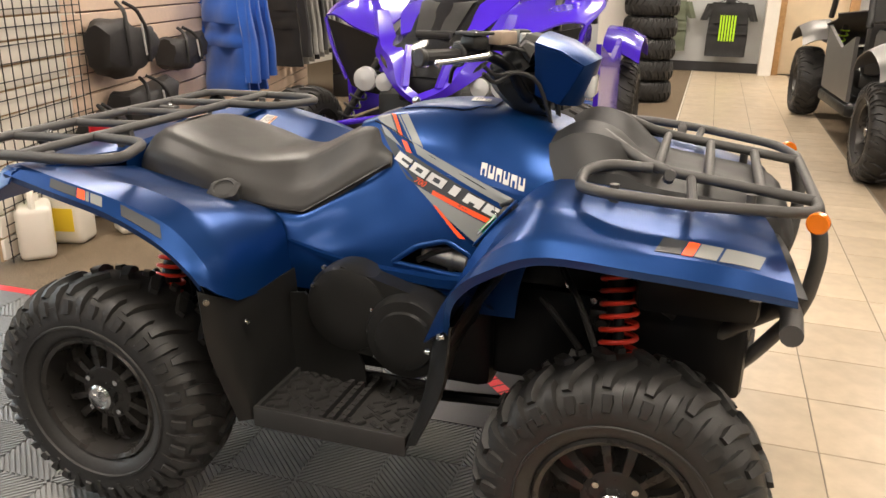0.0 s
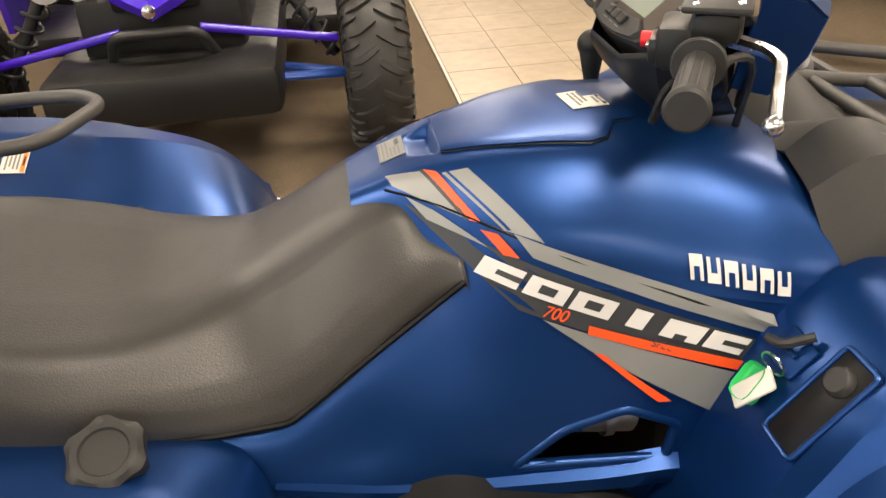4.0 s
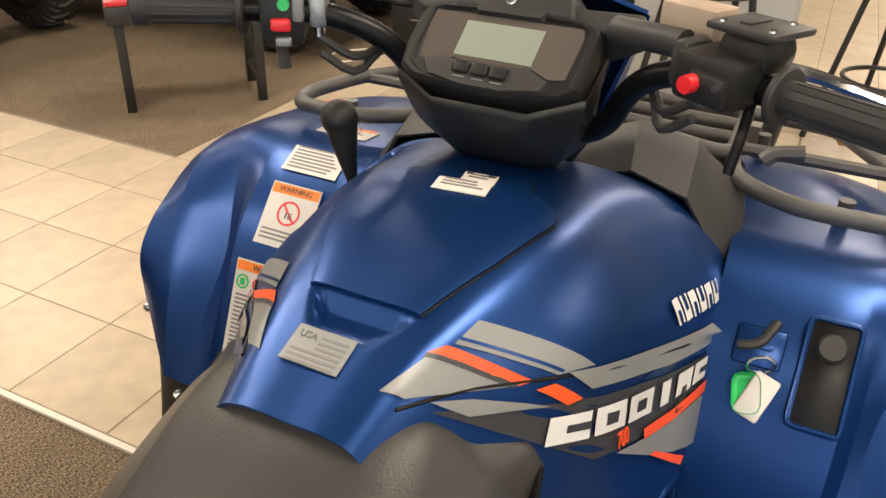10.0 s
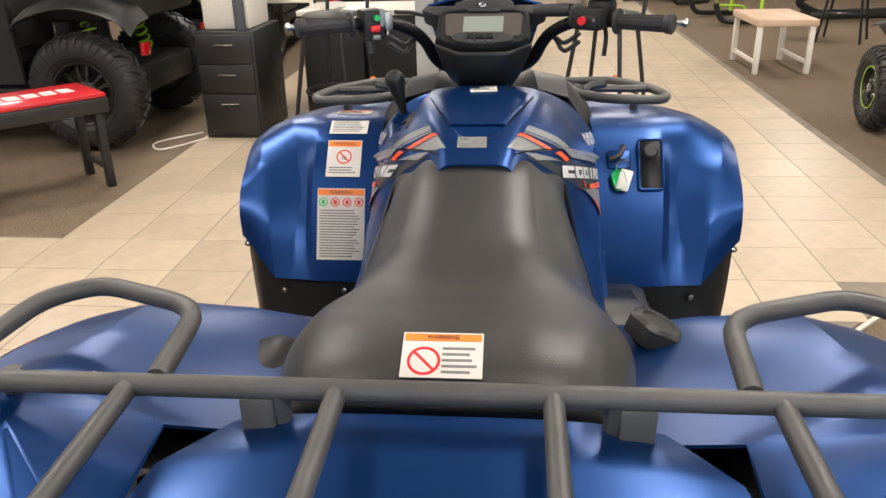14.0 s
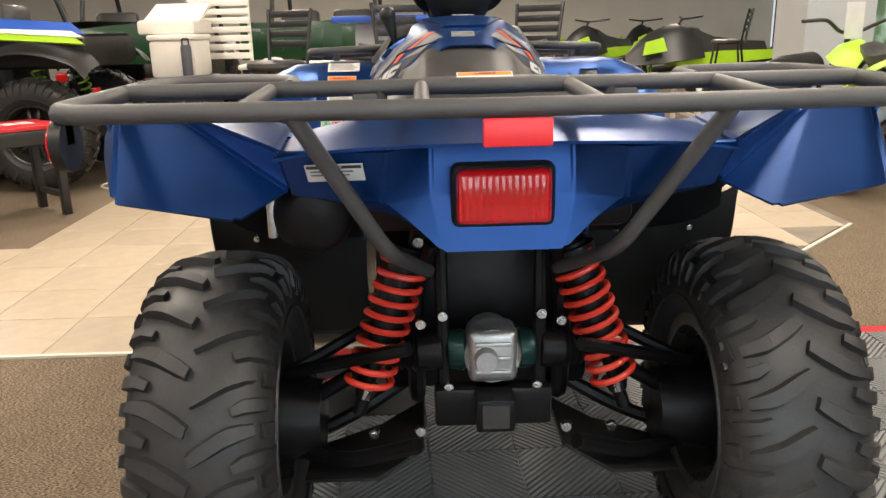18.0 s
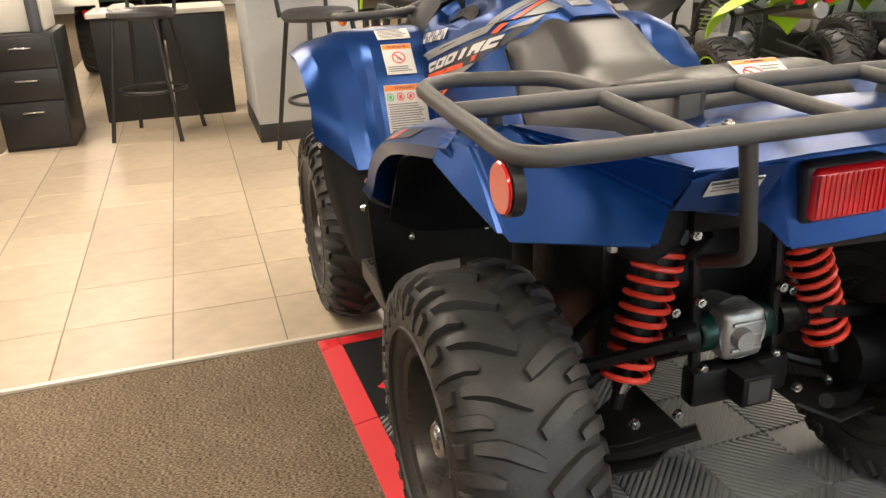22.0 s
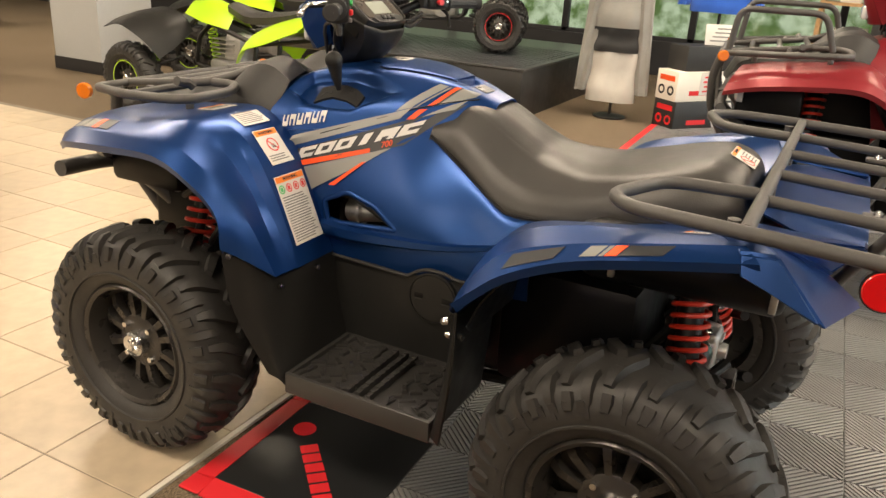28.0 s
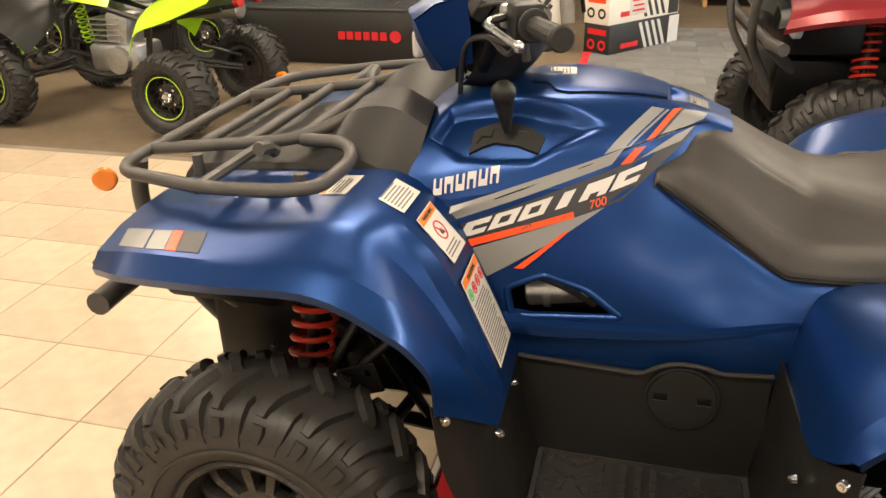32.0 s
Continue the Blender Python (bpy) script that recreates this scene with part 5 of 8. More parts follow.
    def front_bars(add):
        for s in (1, -1):
            add("stay", tube, rounded([(0.66, s * 0.30, z + 0.02), (0.66, s * 0.262, z + 0.012), (0.655, s * 0.25, z)], 0.02), 0.012, 8)
            add("outer_bar", tube, rounded([(0.945, 0.0, 0.888), (0.945, s * 0.27, 0.888), (0.90, s * 0.345, 0.898), (0.70, s * 0.425, 0.915), (0.56, s * 0.440, 0.925), (0.50, s * 0.420, 0.928), (0.49, s * 0.30, 0.932), (0.53, s * 0.225, 0.935), (0.62, s * 0.21, 0.930)], 0.045), 0.0116, 10)
            add("long_bar", tube, rounded([(0.945, s * 0.20, 0.888), (0.62, s * 0.21, 0.930), (0.50, s * 0.13, 0.985), (0.46, s * 0.10, 0.99)], 0.06), 0.0116, 10)
            add("side_bar", tube, [(0.70, s * 0.21, 0.915), (0.71, s * 0.425, 0.912)], 0.010, 8)
            add("post", cyl, (0.56, s * 0.36, 0.885), (0.56, s * 0.36, 0.925), 0.010)
            add("post", cyl, (0.82, s * 0.24, 0.86), (0.82, s * 0.24, 0.90), 0.010)
        for x, zz in ((0.84, 0.900), (0.735, 0.914), (0.63, 0.928)):
            add("cross_bar", tube, [(x, -0.205, zz), (x, 0.205, zz)], 0.0108, 10)

    def rear_bars(add):
        for s in (1, -1):
            add("outer_bar", tube, rounded([(-0.978, 0.0, 0.897), (-0.978, s * 0.545, 0.900), (-0.66, s * 0.535, 0.908), (-0.560, s * 0.525, 0.908), (-0.515, s * 0.47, 0.908), (-0.575, s * 0.315, 0.908), (-0.735, s * 0.300, 0.908)], 0.05), 0.0122, 12)
            add("strut", tube, rounded([(-0.974, s * 0.262, 0.893), (-0.872, s * 0.158, 0.690), (-0.700, s * 0.105, 0.612)], 0.04), 0.0112, 10)
            add("stay", tube, [(-0.745, s * 0.17, 0.905), (-0.73, s * 0.17, 0.80)], 0.012, 8)
            add("bracket", box, -0.756, -0.740, s * 0.190 - 0.018, s * 0.190 + 0.018, 0.845, 0.900, 0.003)
            add("post", cyl, (-0.72, s * 0.47, 0.87), (-0.72, s * 0.47, 0.905), 0.011)
            add("bracket", box, -0.962, -0.905, s * 0.255 - 0.016, s * 0.255 + 0.016, 0.886, 0.895, 0.003)
            for y in (0.108, 0.325):
                add("long_bar", tube, [(-0.745, s * y, 0.906), (-0.972, s * y, 0.897)], 0.0110, 10)
        add("cross_bar", tube, [(-0.745, -0.535, 0.907), (-0.745, 0.535, 0.907)], 0.0120, 12)

    def guard_rails(add):
        for y, x0, x1, zt in ((0.30, 0.92, 0.555, 1.06), (-0.30, 0.90, 0.490, 1.07)):
            add("guard_rail", tube, rounded([(x0, y, 0.892), (x0 - 0.02, y, zt), (x1 + 0.045, y, zt), (x1, y, 0.928)], 0.045), 0.0125, 10)
        add("guard_rail", tube, [(0.885, -0.30, 1.045), (0.885, 0.30, 1.040)], 0.0115, 10)

    bars(rackf, front_bars)
    if not hero:
        bars(rackf, guard_rails)
    bars(rackr, rear_bars)
    for s in (1, -1):
        bm = B()
        cyl(bm, (0.935, s * 0.350, 0.886), (0.930, s * 0.364, 0.886), 0.021, 0.021, 22, rim=0.003)
        link("amber_reflector", bm, AMBER, rackf, "round amber reflector")
        bm = B()
        bolt(bm, (-0.930, s * 0.255, 0.897), (0, 0, 1), 0.010)
        link("bolt", bm, CHROME, rackr)

    # --- handlebar ---
    bm = B()
    for s in (1, -1):
        tube(bm, rounded([(0.33, s * 0.03, 1.03), (0.315, s * 0.10, 1.045), (0.285, s * 0.130, 1.115), (0.245, s * 0.19, 1.147), (0.152, s * 0.356, 1.147)], 0.05, 6), 0.0125, 12)
    cyl(bm, (0.36, 0, 0.86), (0.33, 0, 1.03), 0.024)
    link("handlebar", bm, SHADE, q, "black bent handlebar")
    for s in (1, -1):
        bm = B()
        a, b = Vector((0.203, s * 0.264, 1.147)), Vector((0.150, s * 0.359, 1.147))
        d = (b - a).normalized()
        cyl(bm, a, b, 0.0142, 0.0155, 24, rim=0.002)
        cyl(bm, a - d * 0.003, a + d * 0.004, 0.0245, 0.0245, 28, rim=0.0015)
        cyl(bm, b - d * 0.014, b + d * 0.003, 0.0178, 0.0192, 24, rim=0.003)
        cyl(bm, b + d * 0.0028, b + d * 0.0034, 0.0045, 0.0045, 12)
        grip = link("grip", bm, GREYP, q, "black rubber grip")
        bm = B()
        for k in range(12):
            r0_ = Matrix.Rotation(TAU * k / 12, 4, d) @ d.orthogonal().normalized()
            tube(bm, [a + d * 0.010 + r0_ * 0.0141, b - d * 0.016 + r0_ * 0.0152], 0.0011, 5)
        link("grip_ribs", bm, GREYP, grip)["kind"] = "stuff"
        bm = B()
        tube(bm, rounded([(0.250, s * 0.215, 1.152), (0.278, s * 0.270, 1.150), (0.205, s * 0.392, 1.142)], 0.03), lambda t: 0.0075 - 0.002 * t, 8)
        bmesh.ops.create_uvsphere(bm, u_segments=12, v_segments=8, radius=0.0085, matrix=Matrix.Translation((0.203, s * 0.394, 1.142)))
        link("brake_lever", bm, CHROME, q, "bright metal brake lever")
    # left switch box, set square to the bar
    lm = pose(0.224, 0.228, 1.147, 0, 0, 29)
    rm = pose(0.218, -0.222, 1.147, 0, 0, -29)

    def fit_part(name, mat_, owner, mm, fn, *a, label="", **k):
        bm = B()
        fn(bm, *a, **k)
        bmesh.ops.transform(bm, matrix=mm, verts=bm.verts)
        return link(name, bm, mat_, owner, label)
    swl = fit_part("switch_box", BLACK, q, lm, box, -0.026, 0.022, -0.022, 0.022, -0.032, 0.028, 0.006, label="black switch box with coloured buttons")
    fit_part("start_button", GREENP, swl, lm, cyl, (-0.032, -0.004, 0.012), (-0.025, -0.004, 0.012), 0.0060, 0.0060, 16, label="green push button")
    fit_part("stop_switch", REDP, swl, lm, box, -0.034, -0.025, -0.010, 0.010, -0.015, -0.002, 0.003, label="red stop switch")
    fit_part("grey_switch", GREYD, swl, lm, box, -0.032, -0.025, -0.010, 0.006, -0.030, -0.021, 0.002)
    fit_part("side_plate", GREYD, swl, lm, box, -0.0275, -0.01, -0.0225, -0.012, -0.006, 0.0285, 0.002)
    fit_part("clamp_block", ALU, q, lm, box, -0.014, 0.026, -0.046, -0.026, -0.016, 0.022, 0.007, label="cast metal lever clamp")
    fit_part("clamp_bolt", CHROME, q, lm, cyl, (0.0, -0.036, -0.026), (0.0, -0.036, -0.012), 0.006, 0.006, 10)
    fit_part("choke_lever", RUBBER, q, lm, tube, [(0.0, 0.004, -0.03), (-0.005, 0.002, -0.06)], 0.007, 8)
    # right side: throttle housing, lever and fluid reservoir
    swr = fit_part("throttle_box", BLACK, q, rm, box, -0.034, 0.020, -0.026, 0.036, -0.016, 0.026, 0.008, label="black throttle housing")
    fit_part("box_step", BLACK, swr, rm, box, -0.041, -0.015, -0.022, 0.016, -0.012, 0.014, 0.006)
    fit_part("inner_shell", GREYP, swr, rm, box, -0.024, 0.016, 0.030, 0.050, -0.014, 0.030, 0.010)
    fit_part("red_button", REDP, swr, rm, cyl, (-0.050, 0.008, 0.004), (-0.036, 0.008, 0.004), 0.0074, 0.0080, 20, label="round red button")
    fit_part("screw", CHROME, swr, rm, cyl, (-0.0425, -0.015, 0.006), (-0.038, -0.015, 0.006), 0.0035, 0.0035, 8)
    fit_part("throttle_lever", SHADE, swr, rm, tube, rounded([(0.004, -0.020, -0.012), (-0.020, -0.034, -0.028), (-0.028, -0.034, -0.062)], 0.02), 0.0045, 10)
    rsv = fit_part("reservoir", BLACK, swr, rm, box, -0.006, 0.040, -0.032, 0.020, 0.010, 0.042, 0.012, label="black fluid reservoir")
    fit_part("reservoir_lid", GREYP, rsv, rm, box, -0.014, 0.046, -0.037, 0.026, 0.041, 0.048, 0.003)
    for sx, sy in ((-0.006, 0.016), (-0.002, -0.028), (0.036, -0.020)):
        fit_part("screw", CHROME, rsv, rm, cyl, (sx, sy, 0.047), (sx, sy, 0.0495), 0.0042, 0.0038, 12)
    fit_part("lid_rib", GREYP, rsv, rm, box, 0.000, 0.030, -0.006, 0.004, 0.047, 0.0500, 0.001)
    block = B()
    box(block, -0.0185, 0.0185, -0.028, 0.028, -0.028, 0.0, 0.003)
    blk = link("cream_block", block, mat("fluid_plastic", (0.30, 0.23, 0.17), 0.45, var=0.10, vscale=40) if "fluid_plastic" not in bpy.data.materials else bpy.data.materials["fluid_plastic"], q, "cream plastic block on the bar clamp")
    blk.matrix_basis = pose(0.277, -0.179, 1.195, 0, 0, -24)
    fit_part("mirror_mount", GREYP, q, pose(0.262, -0.150, 1.165, 0, 0, -29), cyl, (0.0, -0.03, 0), (0, 0.05, -0.005), 0.013, 0.013, 14)
    # cables
    for s in (1, -1):
        for k, dz in enumerate((0.0, 0.016)):
            bm = B()
            tube(bm, spline([(0.240, s * 0.195, 1.120 - dz), (0.262, s * 0.165, 1.098 - dz), (0.30, s * 0.145, 1.105), (0.345, s * 0.11, 1.08), (0.37, s * 0.05, 0.98)], 14), 0.0048, 7)
            link("cable", bm, RUBBER, q)
        bm = B()
        tube(bm, spline([(0.25, s * 0.18, 1.165), (0.30, s * 0.14, 1.155), (0.36, s * 0.08, 1.12), (0.38, s * 0.03, 1.0)], 12), 0.0042, 7)
        link("cable", bm, RUBBER, q)
    # display pod: a tilted housing face with a bowl below it
    pod = B()
    o = Vector((0.262, 0, 1.130))
    n = Vector((-0.64, 0, 0.768)).normalized()
    u, v = Vector((0, -1, 0)), Vector((n.z, 0, -n.x))

    def at(x, y, d):
        return o + u * x + v * y + n * d

    def slab(bm, outline, d0, d1, shrink=1.0):
        cx, cy = (sum(p[i] for p in outline) / len(outline) for i in (0, 1))
        a = [bm.verts.new(at(x, y, d0)) for x, y in outline]
        b = [bm.verts.new(at(cx + (x - cx) * shrink, cy + (y - cy) * shrink, d1)) for x, y in outline]
        bridge(bm, a, b)
        bm.faces.new(b)
        bm.faces.new(a[::-1])
        return bm

    def block(bm, front, back, bev=0.003):
        """A rounded solid between two outlines of (across, up, out)."""
        a = [bm.verts.new(at(*p)) for p in front]
        b = [bm.verts.new(at(*p)) for p in back]
        fs = [bm.faces.new(a), bm.faces.new(b[::-1])]
        bridge(bm, a, b)
        bmesh.ops.recalc_face_normals(bm, faces=bm.faces)
        es = list({e for w in a for e in w.link_edges})
        bmesh.ops.bevel(bm, geom=es, offset=bev, segments=3, affect="EDGES", profile=0.5)
        return bm

    outl = [(-0.0945, 0.027), (-0.091, 0.035), (-0.080, 0.0405), (-0.045, 0.043), (0.045, 0.043), (0.080, 0.0405), (0.091, 0.035), (0.0955, 0.027), (0.0965, -0.010), (0.094, -0.036), (0.078, -0.0475), (0.022, -0.0555), (-0.022, -0.0555), (-0.078, -0.0475), (-0.094, -0.036), (-0.0965, -0.010)]
    rings = []
    for k, d in ((1.0, -0.050), (1.0, -0.002), (0.985, 0.006), (0.955, 0.0095), (0.90, 0.0095), (0.87, 0.006)):
        rings.append([pod.verts.new(at(x * k, y * k, d)) for x, y in outl])
    for p, r in zip(rings, rings[1:]):
        bridge(pod, p, r)
    pod.faces.new(rings[-1])
    pod.faces.new(rings[0][::-1])
    # bowl under the display, with a rolled lip
    half = [[(0.300, 0.098, 1.128), (0.238, 0.098, 1.103), (0.213, 0.050, 1.089)], [(0.302, 0.100, 1.122), (0.236, 0.099, 1.096), (0.211, 0.050, 1.082)], [(0.306, 0.095, 1.108), (0.240, 0.094, 1.080), (0.217, 0.048, 1.066)], [(0.320, 0.090, 1.066), (0.252, 0.083, 1.050), (0.236, 0.045, 1.040)], [(0.350, 0.076, 1.016), (0.284, 0.067, 1.016), (0.272, 0.040, 1.008)], [(0.370, 0.050, 0.998), (0.312, 0.048, 0.997), (0.304, 0.030, 0.995)]]
    loft(pod, creased([h + [(x, -y, z) for x, y, z in h[::-1]] for h in half], 16, 3))
    box(pod, 0.275, 0.36, -0.055, 0.055, 1.02, 1.10, 0.012)
    podo = link("display_pod", pod, BLACK, q, "black plastic display housing", 32)
    bm = B(); slab(bm, [(-0.078, 0.0325), (0.078, 0.0325), (0.080, 0.018), (0.076, -0.026), (0.060, -0.029), (0.041, -0.0205), (0.026, -0.0235), (-0.026, -0.0235), (-0.041, -0.0205), (-0.060, -0.029), (-0.076, -0.026), (-0.080, 0.018)], 0.0055, 0.0075, 0.995); link("display_glass", bm, mat("dark_glass", (0.080, 0.068, 0.058), 0.12, coat=0.3, var=0.08, vscale=14) if "dark_glass" not in bpy.data.materials else bpy.data.materials["dark_glass"], podo, "brownish dark display glass")
    bm = B(); slab(bm, [(-0.0405, 0.0235), (0.0415, 0.0235), (0.0400, -0.0178), (-0.0415, -0.0172)], 0.0075, 0.0083); link("screen", bm, SCREEN, podo, "pale green-grey liquid crystal screen")
    bm = B(); slab(bm, [(-0.040, 0.0425), (0.040, 0.0425), (0.034, 0.0340), (-0.034, 0.0340)], 0.006, 0.0125, 0.94); link("top_lip", bm, GREYP, podo, "grey lip over the screen")
    bm = B(); slab(bm, [(-0.070, -0.031), (-0.052, -0.0245), (-0.028, -0.0245), (0.028, -0.0245), (0.041, -0.0225), (0.066, -0.034), (0.060, -0.0455), (0.020, -0.0525), (-0.022, -0.0525), (-0.060, -0.0455)], 0.005, 0.0125, 0.95); link("button_plate", bm, GREYP, podo, "raised plate round the buttons")
    for x, y in ((-0.0250, -0.0340), (-0.0055, -0.0345), (0.0140, -0.0350)):
        bm = B()
        block(bm, [(x - 0.0083, y + 0.006, 0.0175), (x + 0.0083, y + 0.006, 0.0175), (x + 0.0083, y - 0.006, 0.0165), (x - 0.0083, y - 0.006, 0.0165)], [(x - 0.0088, y + 0.0065, 0.011), (x + 0.0088, y + 0.0065, 0.011), (x + 0.0088, y - 0.0065, 0.011), (x - 0.0088, y - 0.0065, 0.011)], 0.0018)
        link("display_button", bm, BLACK, podo)
        bm = B()
        slab(bm, [(x - 0.006, y - 0.0092), (x + 0.006, y - 0.0092), (x + 0.006, y - 0.0105), (x - 0.006, y - 0.0105)], 0.0124, 0.0129)
        link("button_print", bm, PRINT, podo)
    # visor with its badge, and a wing on each side
    bm = B()
    block(bm, [(-0.0630, 0.0400, 0.010), (0.0640, 0.0400, 0.010), (0.0600, 0.0590, 0.014), (0.0440, 0.0660, 0.014), (-0.0315, 0.0655, 0.014), (-0.0590, 0.0585, 0.014)],
          [(-0.0680, 0.0400, -0.040), (0.0690, 0.0400, -0.040), (0.0660, 0.0740, -0.022), (0.0480, 0.0910, -0.016), (-0.0360, 0.0910, -0.016), (-0.0640, 0.0740, -0.022)], 0.004)
    vis = link("visor", bm, GREYP, q, "dark grey visor over the display", 35)
    for w in (1, -1):
        bm = B()
        block(bm, [(w * 0.060, 0.0400, 0.005), (w * 0.100, 0.0390, -0.003), (w * 0.1340, 0.0560, -0.006), (w * 0.1240, 0.0690, -0.006), (w * 0.061, 0.0560, 0.007)],
              [(w * 0.060, 0.0380, -0.045), (w * 0.098, 0.0370, -0.045), (w * 0.1300, 0.0540, -0.040), (w * 0.1190, 0.0780, -0.028), (w * 0.061, 0.0730, -0.026)], 0.004)
        link("visor_wing", bm, GREYP, vis, "", 35)
    bm = B()
    lathe(bm, [(0.0, 0.0066), (0.0022, 0.0064), (0.003, 0.0052), (0.0026, 0.0048), (0.0026, 0.0)], 26, "z")
    for k in range(3):
        box(bm, -0.0005, 0.0005, 0.0008, 0.0044, 0.0024, 0.0031, m=Matrix.Rotation(TAU * k / 3, 4, "Z"))
    bd = link("badge", bm, CHROME, q, "small round metal badge")
    bd.matrix_basis = frame_at(at(-0.003, 0.0515, 0.0122), v * -0.16 + n, v)
    bm = B()
    nac = [[(0.336, -0.122, 1.166), (0.338, -0.055, 1.180), (0.338, 0.055, 1.180), (0.336, 0.122, 1.166)],
           [(0.395, -0.110, 1.148), (0.40, -0.05, 1.162), (0.40, 0.05, 1.162), (0.395, 0.110, 1.148)],
           [(0.440, -0.082, 1.118), (0.462, -0.04, 1.128), (0.462, 0.04, 1.128), (0.440, 0.082, 1.118)],
           [(0.420, -0.090, 1.080), (0.450, -0.045, 1.082), (0.450, 0.045, 1.082), (0.420, 0.090, 1.080)],
           [(0.39, -0.072, 1.030), (0.425, -0.04, 1.026), (0.425, 0.04, 1.026), (0.39, 0.072, 1.030)]]
    loft(bm, [spline(r, 13) for r in nac])
    for s in (1, -1):
        side_ = [Vector((p[0], s * p[1], p[2])) for p in ((0.336, 0.122, 1.166), (0.395, 0.110, 1.148), (0.440, 0.082, 1.118), (0.420, 0.090, 1.080), (0.39, 0.072, 1.030), (0.335, 0.085, 1.05))]
        vs = [bm.verts.new(p) for p in side_]
        bm.faces.new(vs)
    link("headlamp_nacelle", shell(bm, -0.004), paint, q, "", 35)
    bm = B()
    box(bm, 0.438, 0.464, -0.045, 0.045, 1.040, 1.095, 0.012, 3)
    link("centre_headlamp", bm, bpy.data.materials["clear_lens"], q, "clear centre headlamp")
    if not hero:
        return q

    # --- gear lever, keys, sockets (seen close) ---
    bm = B()
    tube(bm, [(0.258, 0.172, 0.952), (0.260, 0.180, 0.985), (0.262, 0.188, 1.022)], lambda t: 0.006 + 0.014 * t, 14)
    bmesh.ops.create_uvsphere(bm, u_segments=16, v_segments=10, radius=0.0215, matrix=Matrix.Translation((0.262, 0.189, 1.024)))
    link("gear_lever", bm, BLACK, q, "black gear lever knob")
    bm = B()
    SKIN.add(*fo)
    def floor_at(x, y, up):
        return (SKIN.hit((x, y, 1.08), (0, 0, -1)) or Vector((x, y, 0.93))) + Vector((0, 0, up))

    rim_ = [(0.322, 0.184), (0.318, 0.150), (0.290, 0.137), (0.254, 0.134), (0.222, 0.140), (0.196, 0.150), (0.204, 0.170), (0.240, 0.164), (0.279, 0.164), (0.300, 0.172)]
    poly(bm, [floor_at(x, y, -0.004) for x, y in rim_], (0.0, 0.004, 0.0085))
    gate = link("gear_gate", bm, BLACK, q, "black stepped gear gate")
    bm = B()
    tube(bm, [floor_at(x, y, 0.0042) for x, y in ((0.312, 0.172), (0.303, 0.160), (0.288, 0.160), (0.285, 0.147), (0.264, 0.147), (0.261, 0.156), (0.242, 0.153), (0.239, 0.146), (0.222, 0.149), (0.219, 0.159), (0.208, 0.160))], 0.0034, 6)
    link("gate_slot", bm, SHADE, gate, "black zigzag slot")
    # right inner fender: key switch, and a dark plate for the socket pocket's shade
    bm = B()
    box(bm, -0.024, 0.024, -0.058, 0.058, -0.004, 0.0085, 0.002)
    rec = link("socket_pocket", bm, SHADE, q, "dark plate drawn for the shade of the socket pocket")
    rec.matrix_basis = lay(frame_at((0.335, -0.372, 0.812), (-0.76, 0, 0.65), (0, 0, 1)), 0.04, 0.10)
    bm = B()
    tube(bm, rounded([(-0.026, -0.060, 0.008), (0.026, -0.060, 0.008), (0.026, 0.060, 0.008), (-0.026, 0.060, 0.008)], 0.008, 4, True), 0.0034, 8, True)
    link("pocket_rim", bm, BLUE, rec)
    bm = B()
    cyl(bm, (0, 0, 0.001), (0, 0, 0.012), 0.017, 0.015, 20, rim=0.002)
    sock = link("socket_cap", bm, RUBBER, rec, "black round socket cap")
    sock.location = (0.0, 0.030, 0.006)
    bm = B(); box(bm, -0.026, 0.026, -0.022, 0.022, 0, 0.006, 0.004); box(bm, -0.014, 0.014, -0.003, 0.003, 0.006, 0.012, 0.002)
    ks = link("key_switch", bm, BLUE, q, "blue ignition switch surround")
    ks.matrix_basis = lay(frame_at((0.335, -0.302, 0.828), (-0.76, 0, 0.65), (0, 0, 1)), 0.04, 0.04)
    bm = B(); lathe(bm, [(0.0, 0.016), (0.002, 0.016), (0.002, 0.0135), (0.0, 0.0135)], 22, "z", closed=True); kr = link("key_ring", bm, CHROME, ks, "steel key ring")
    kr.matrix_basis = pose(0.006, -0.020, 0.016, 60, 0, 20)
    bm = B(); tube(bm, rounded([(0.012, 0.03, 0.01), (0.0, 0.0, 0.022), (-0.022, -0.006, 0.02)], 0.01), 0.0055, 8); link("ignition_key", bm, RUBBER, ks, "black key head")
    bm = B(); box(bm, -0.014, 0.014, -0.052, 0.0, 0, 0.004, 0.003); kt = link("key_tag", bm, PAPER, ks, "white paper key tag")
    kt.matrix_basis = pose(0.018, -0.030, 0.012, 0, 0, -18)
    bm = B(); box(bm, -0.015, 0.015, -0.045, 0.0, 0, 0.003, 0.010); gt = link("green_tag", bm, GREENP, ks, "green plastic key tag")
    gt.matrix_basis = pose(-0.006, -0.032, 0.008, 0, 0, 12)

    SKIN.add(seat, lido)
    # --- decals on both flanks ---
    for s in (1, -1):
        def strip(name, mat_, quads, lift, label=""):
            bm = B()
            for quad in quads:
                side_decal(bm, quad, s, lift)
            link(name, bm, mat_, q, label, 60)
        def slash(name, mat_, quad, lift, label=""):
            link(name, crown_decal(B(), quad, s, lift), mat_, q, label, 60)
        # above the seam: grey, orange, grey; below it the same stripes go on
        slash("grey_slash", GREYD, ((-0.070, 0.052, 0.967), (-0.029, 0.072, 0.980), (0.015, 0.130, 0.942), (-0.063, 0.070, 0.962)), 0.0020, "grey decal slash")
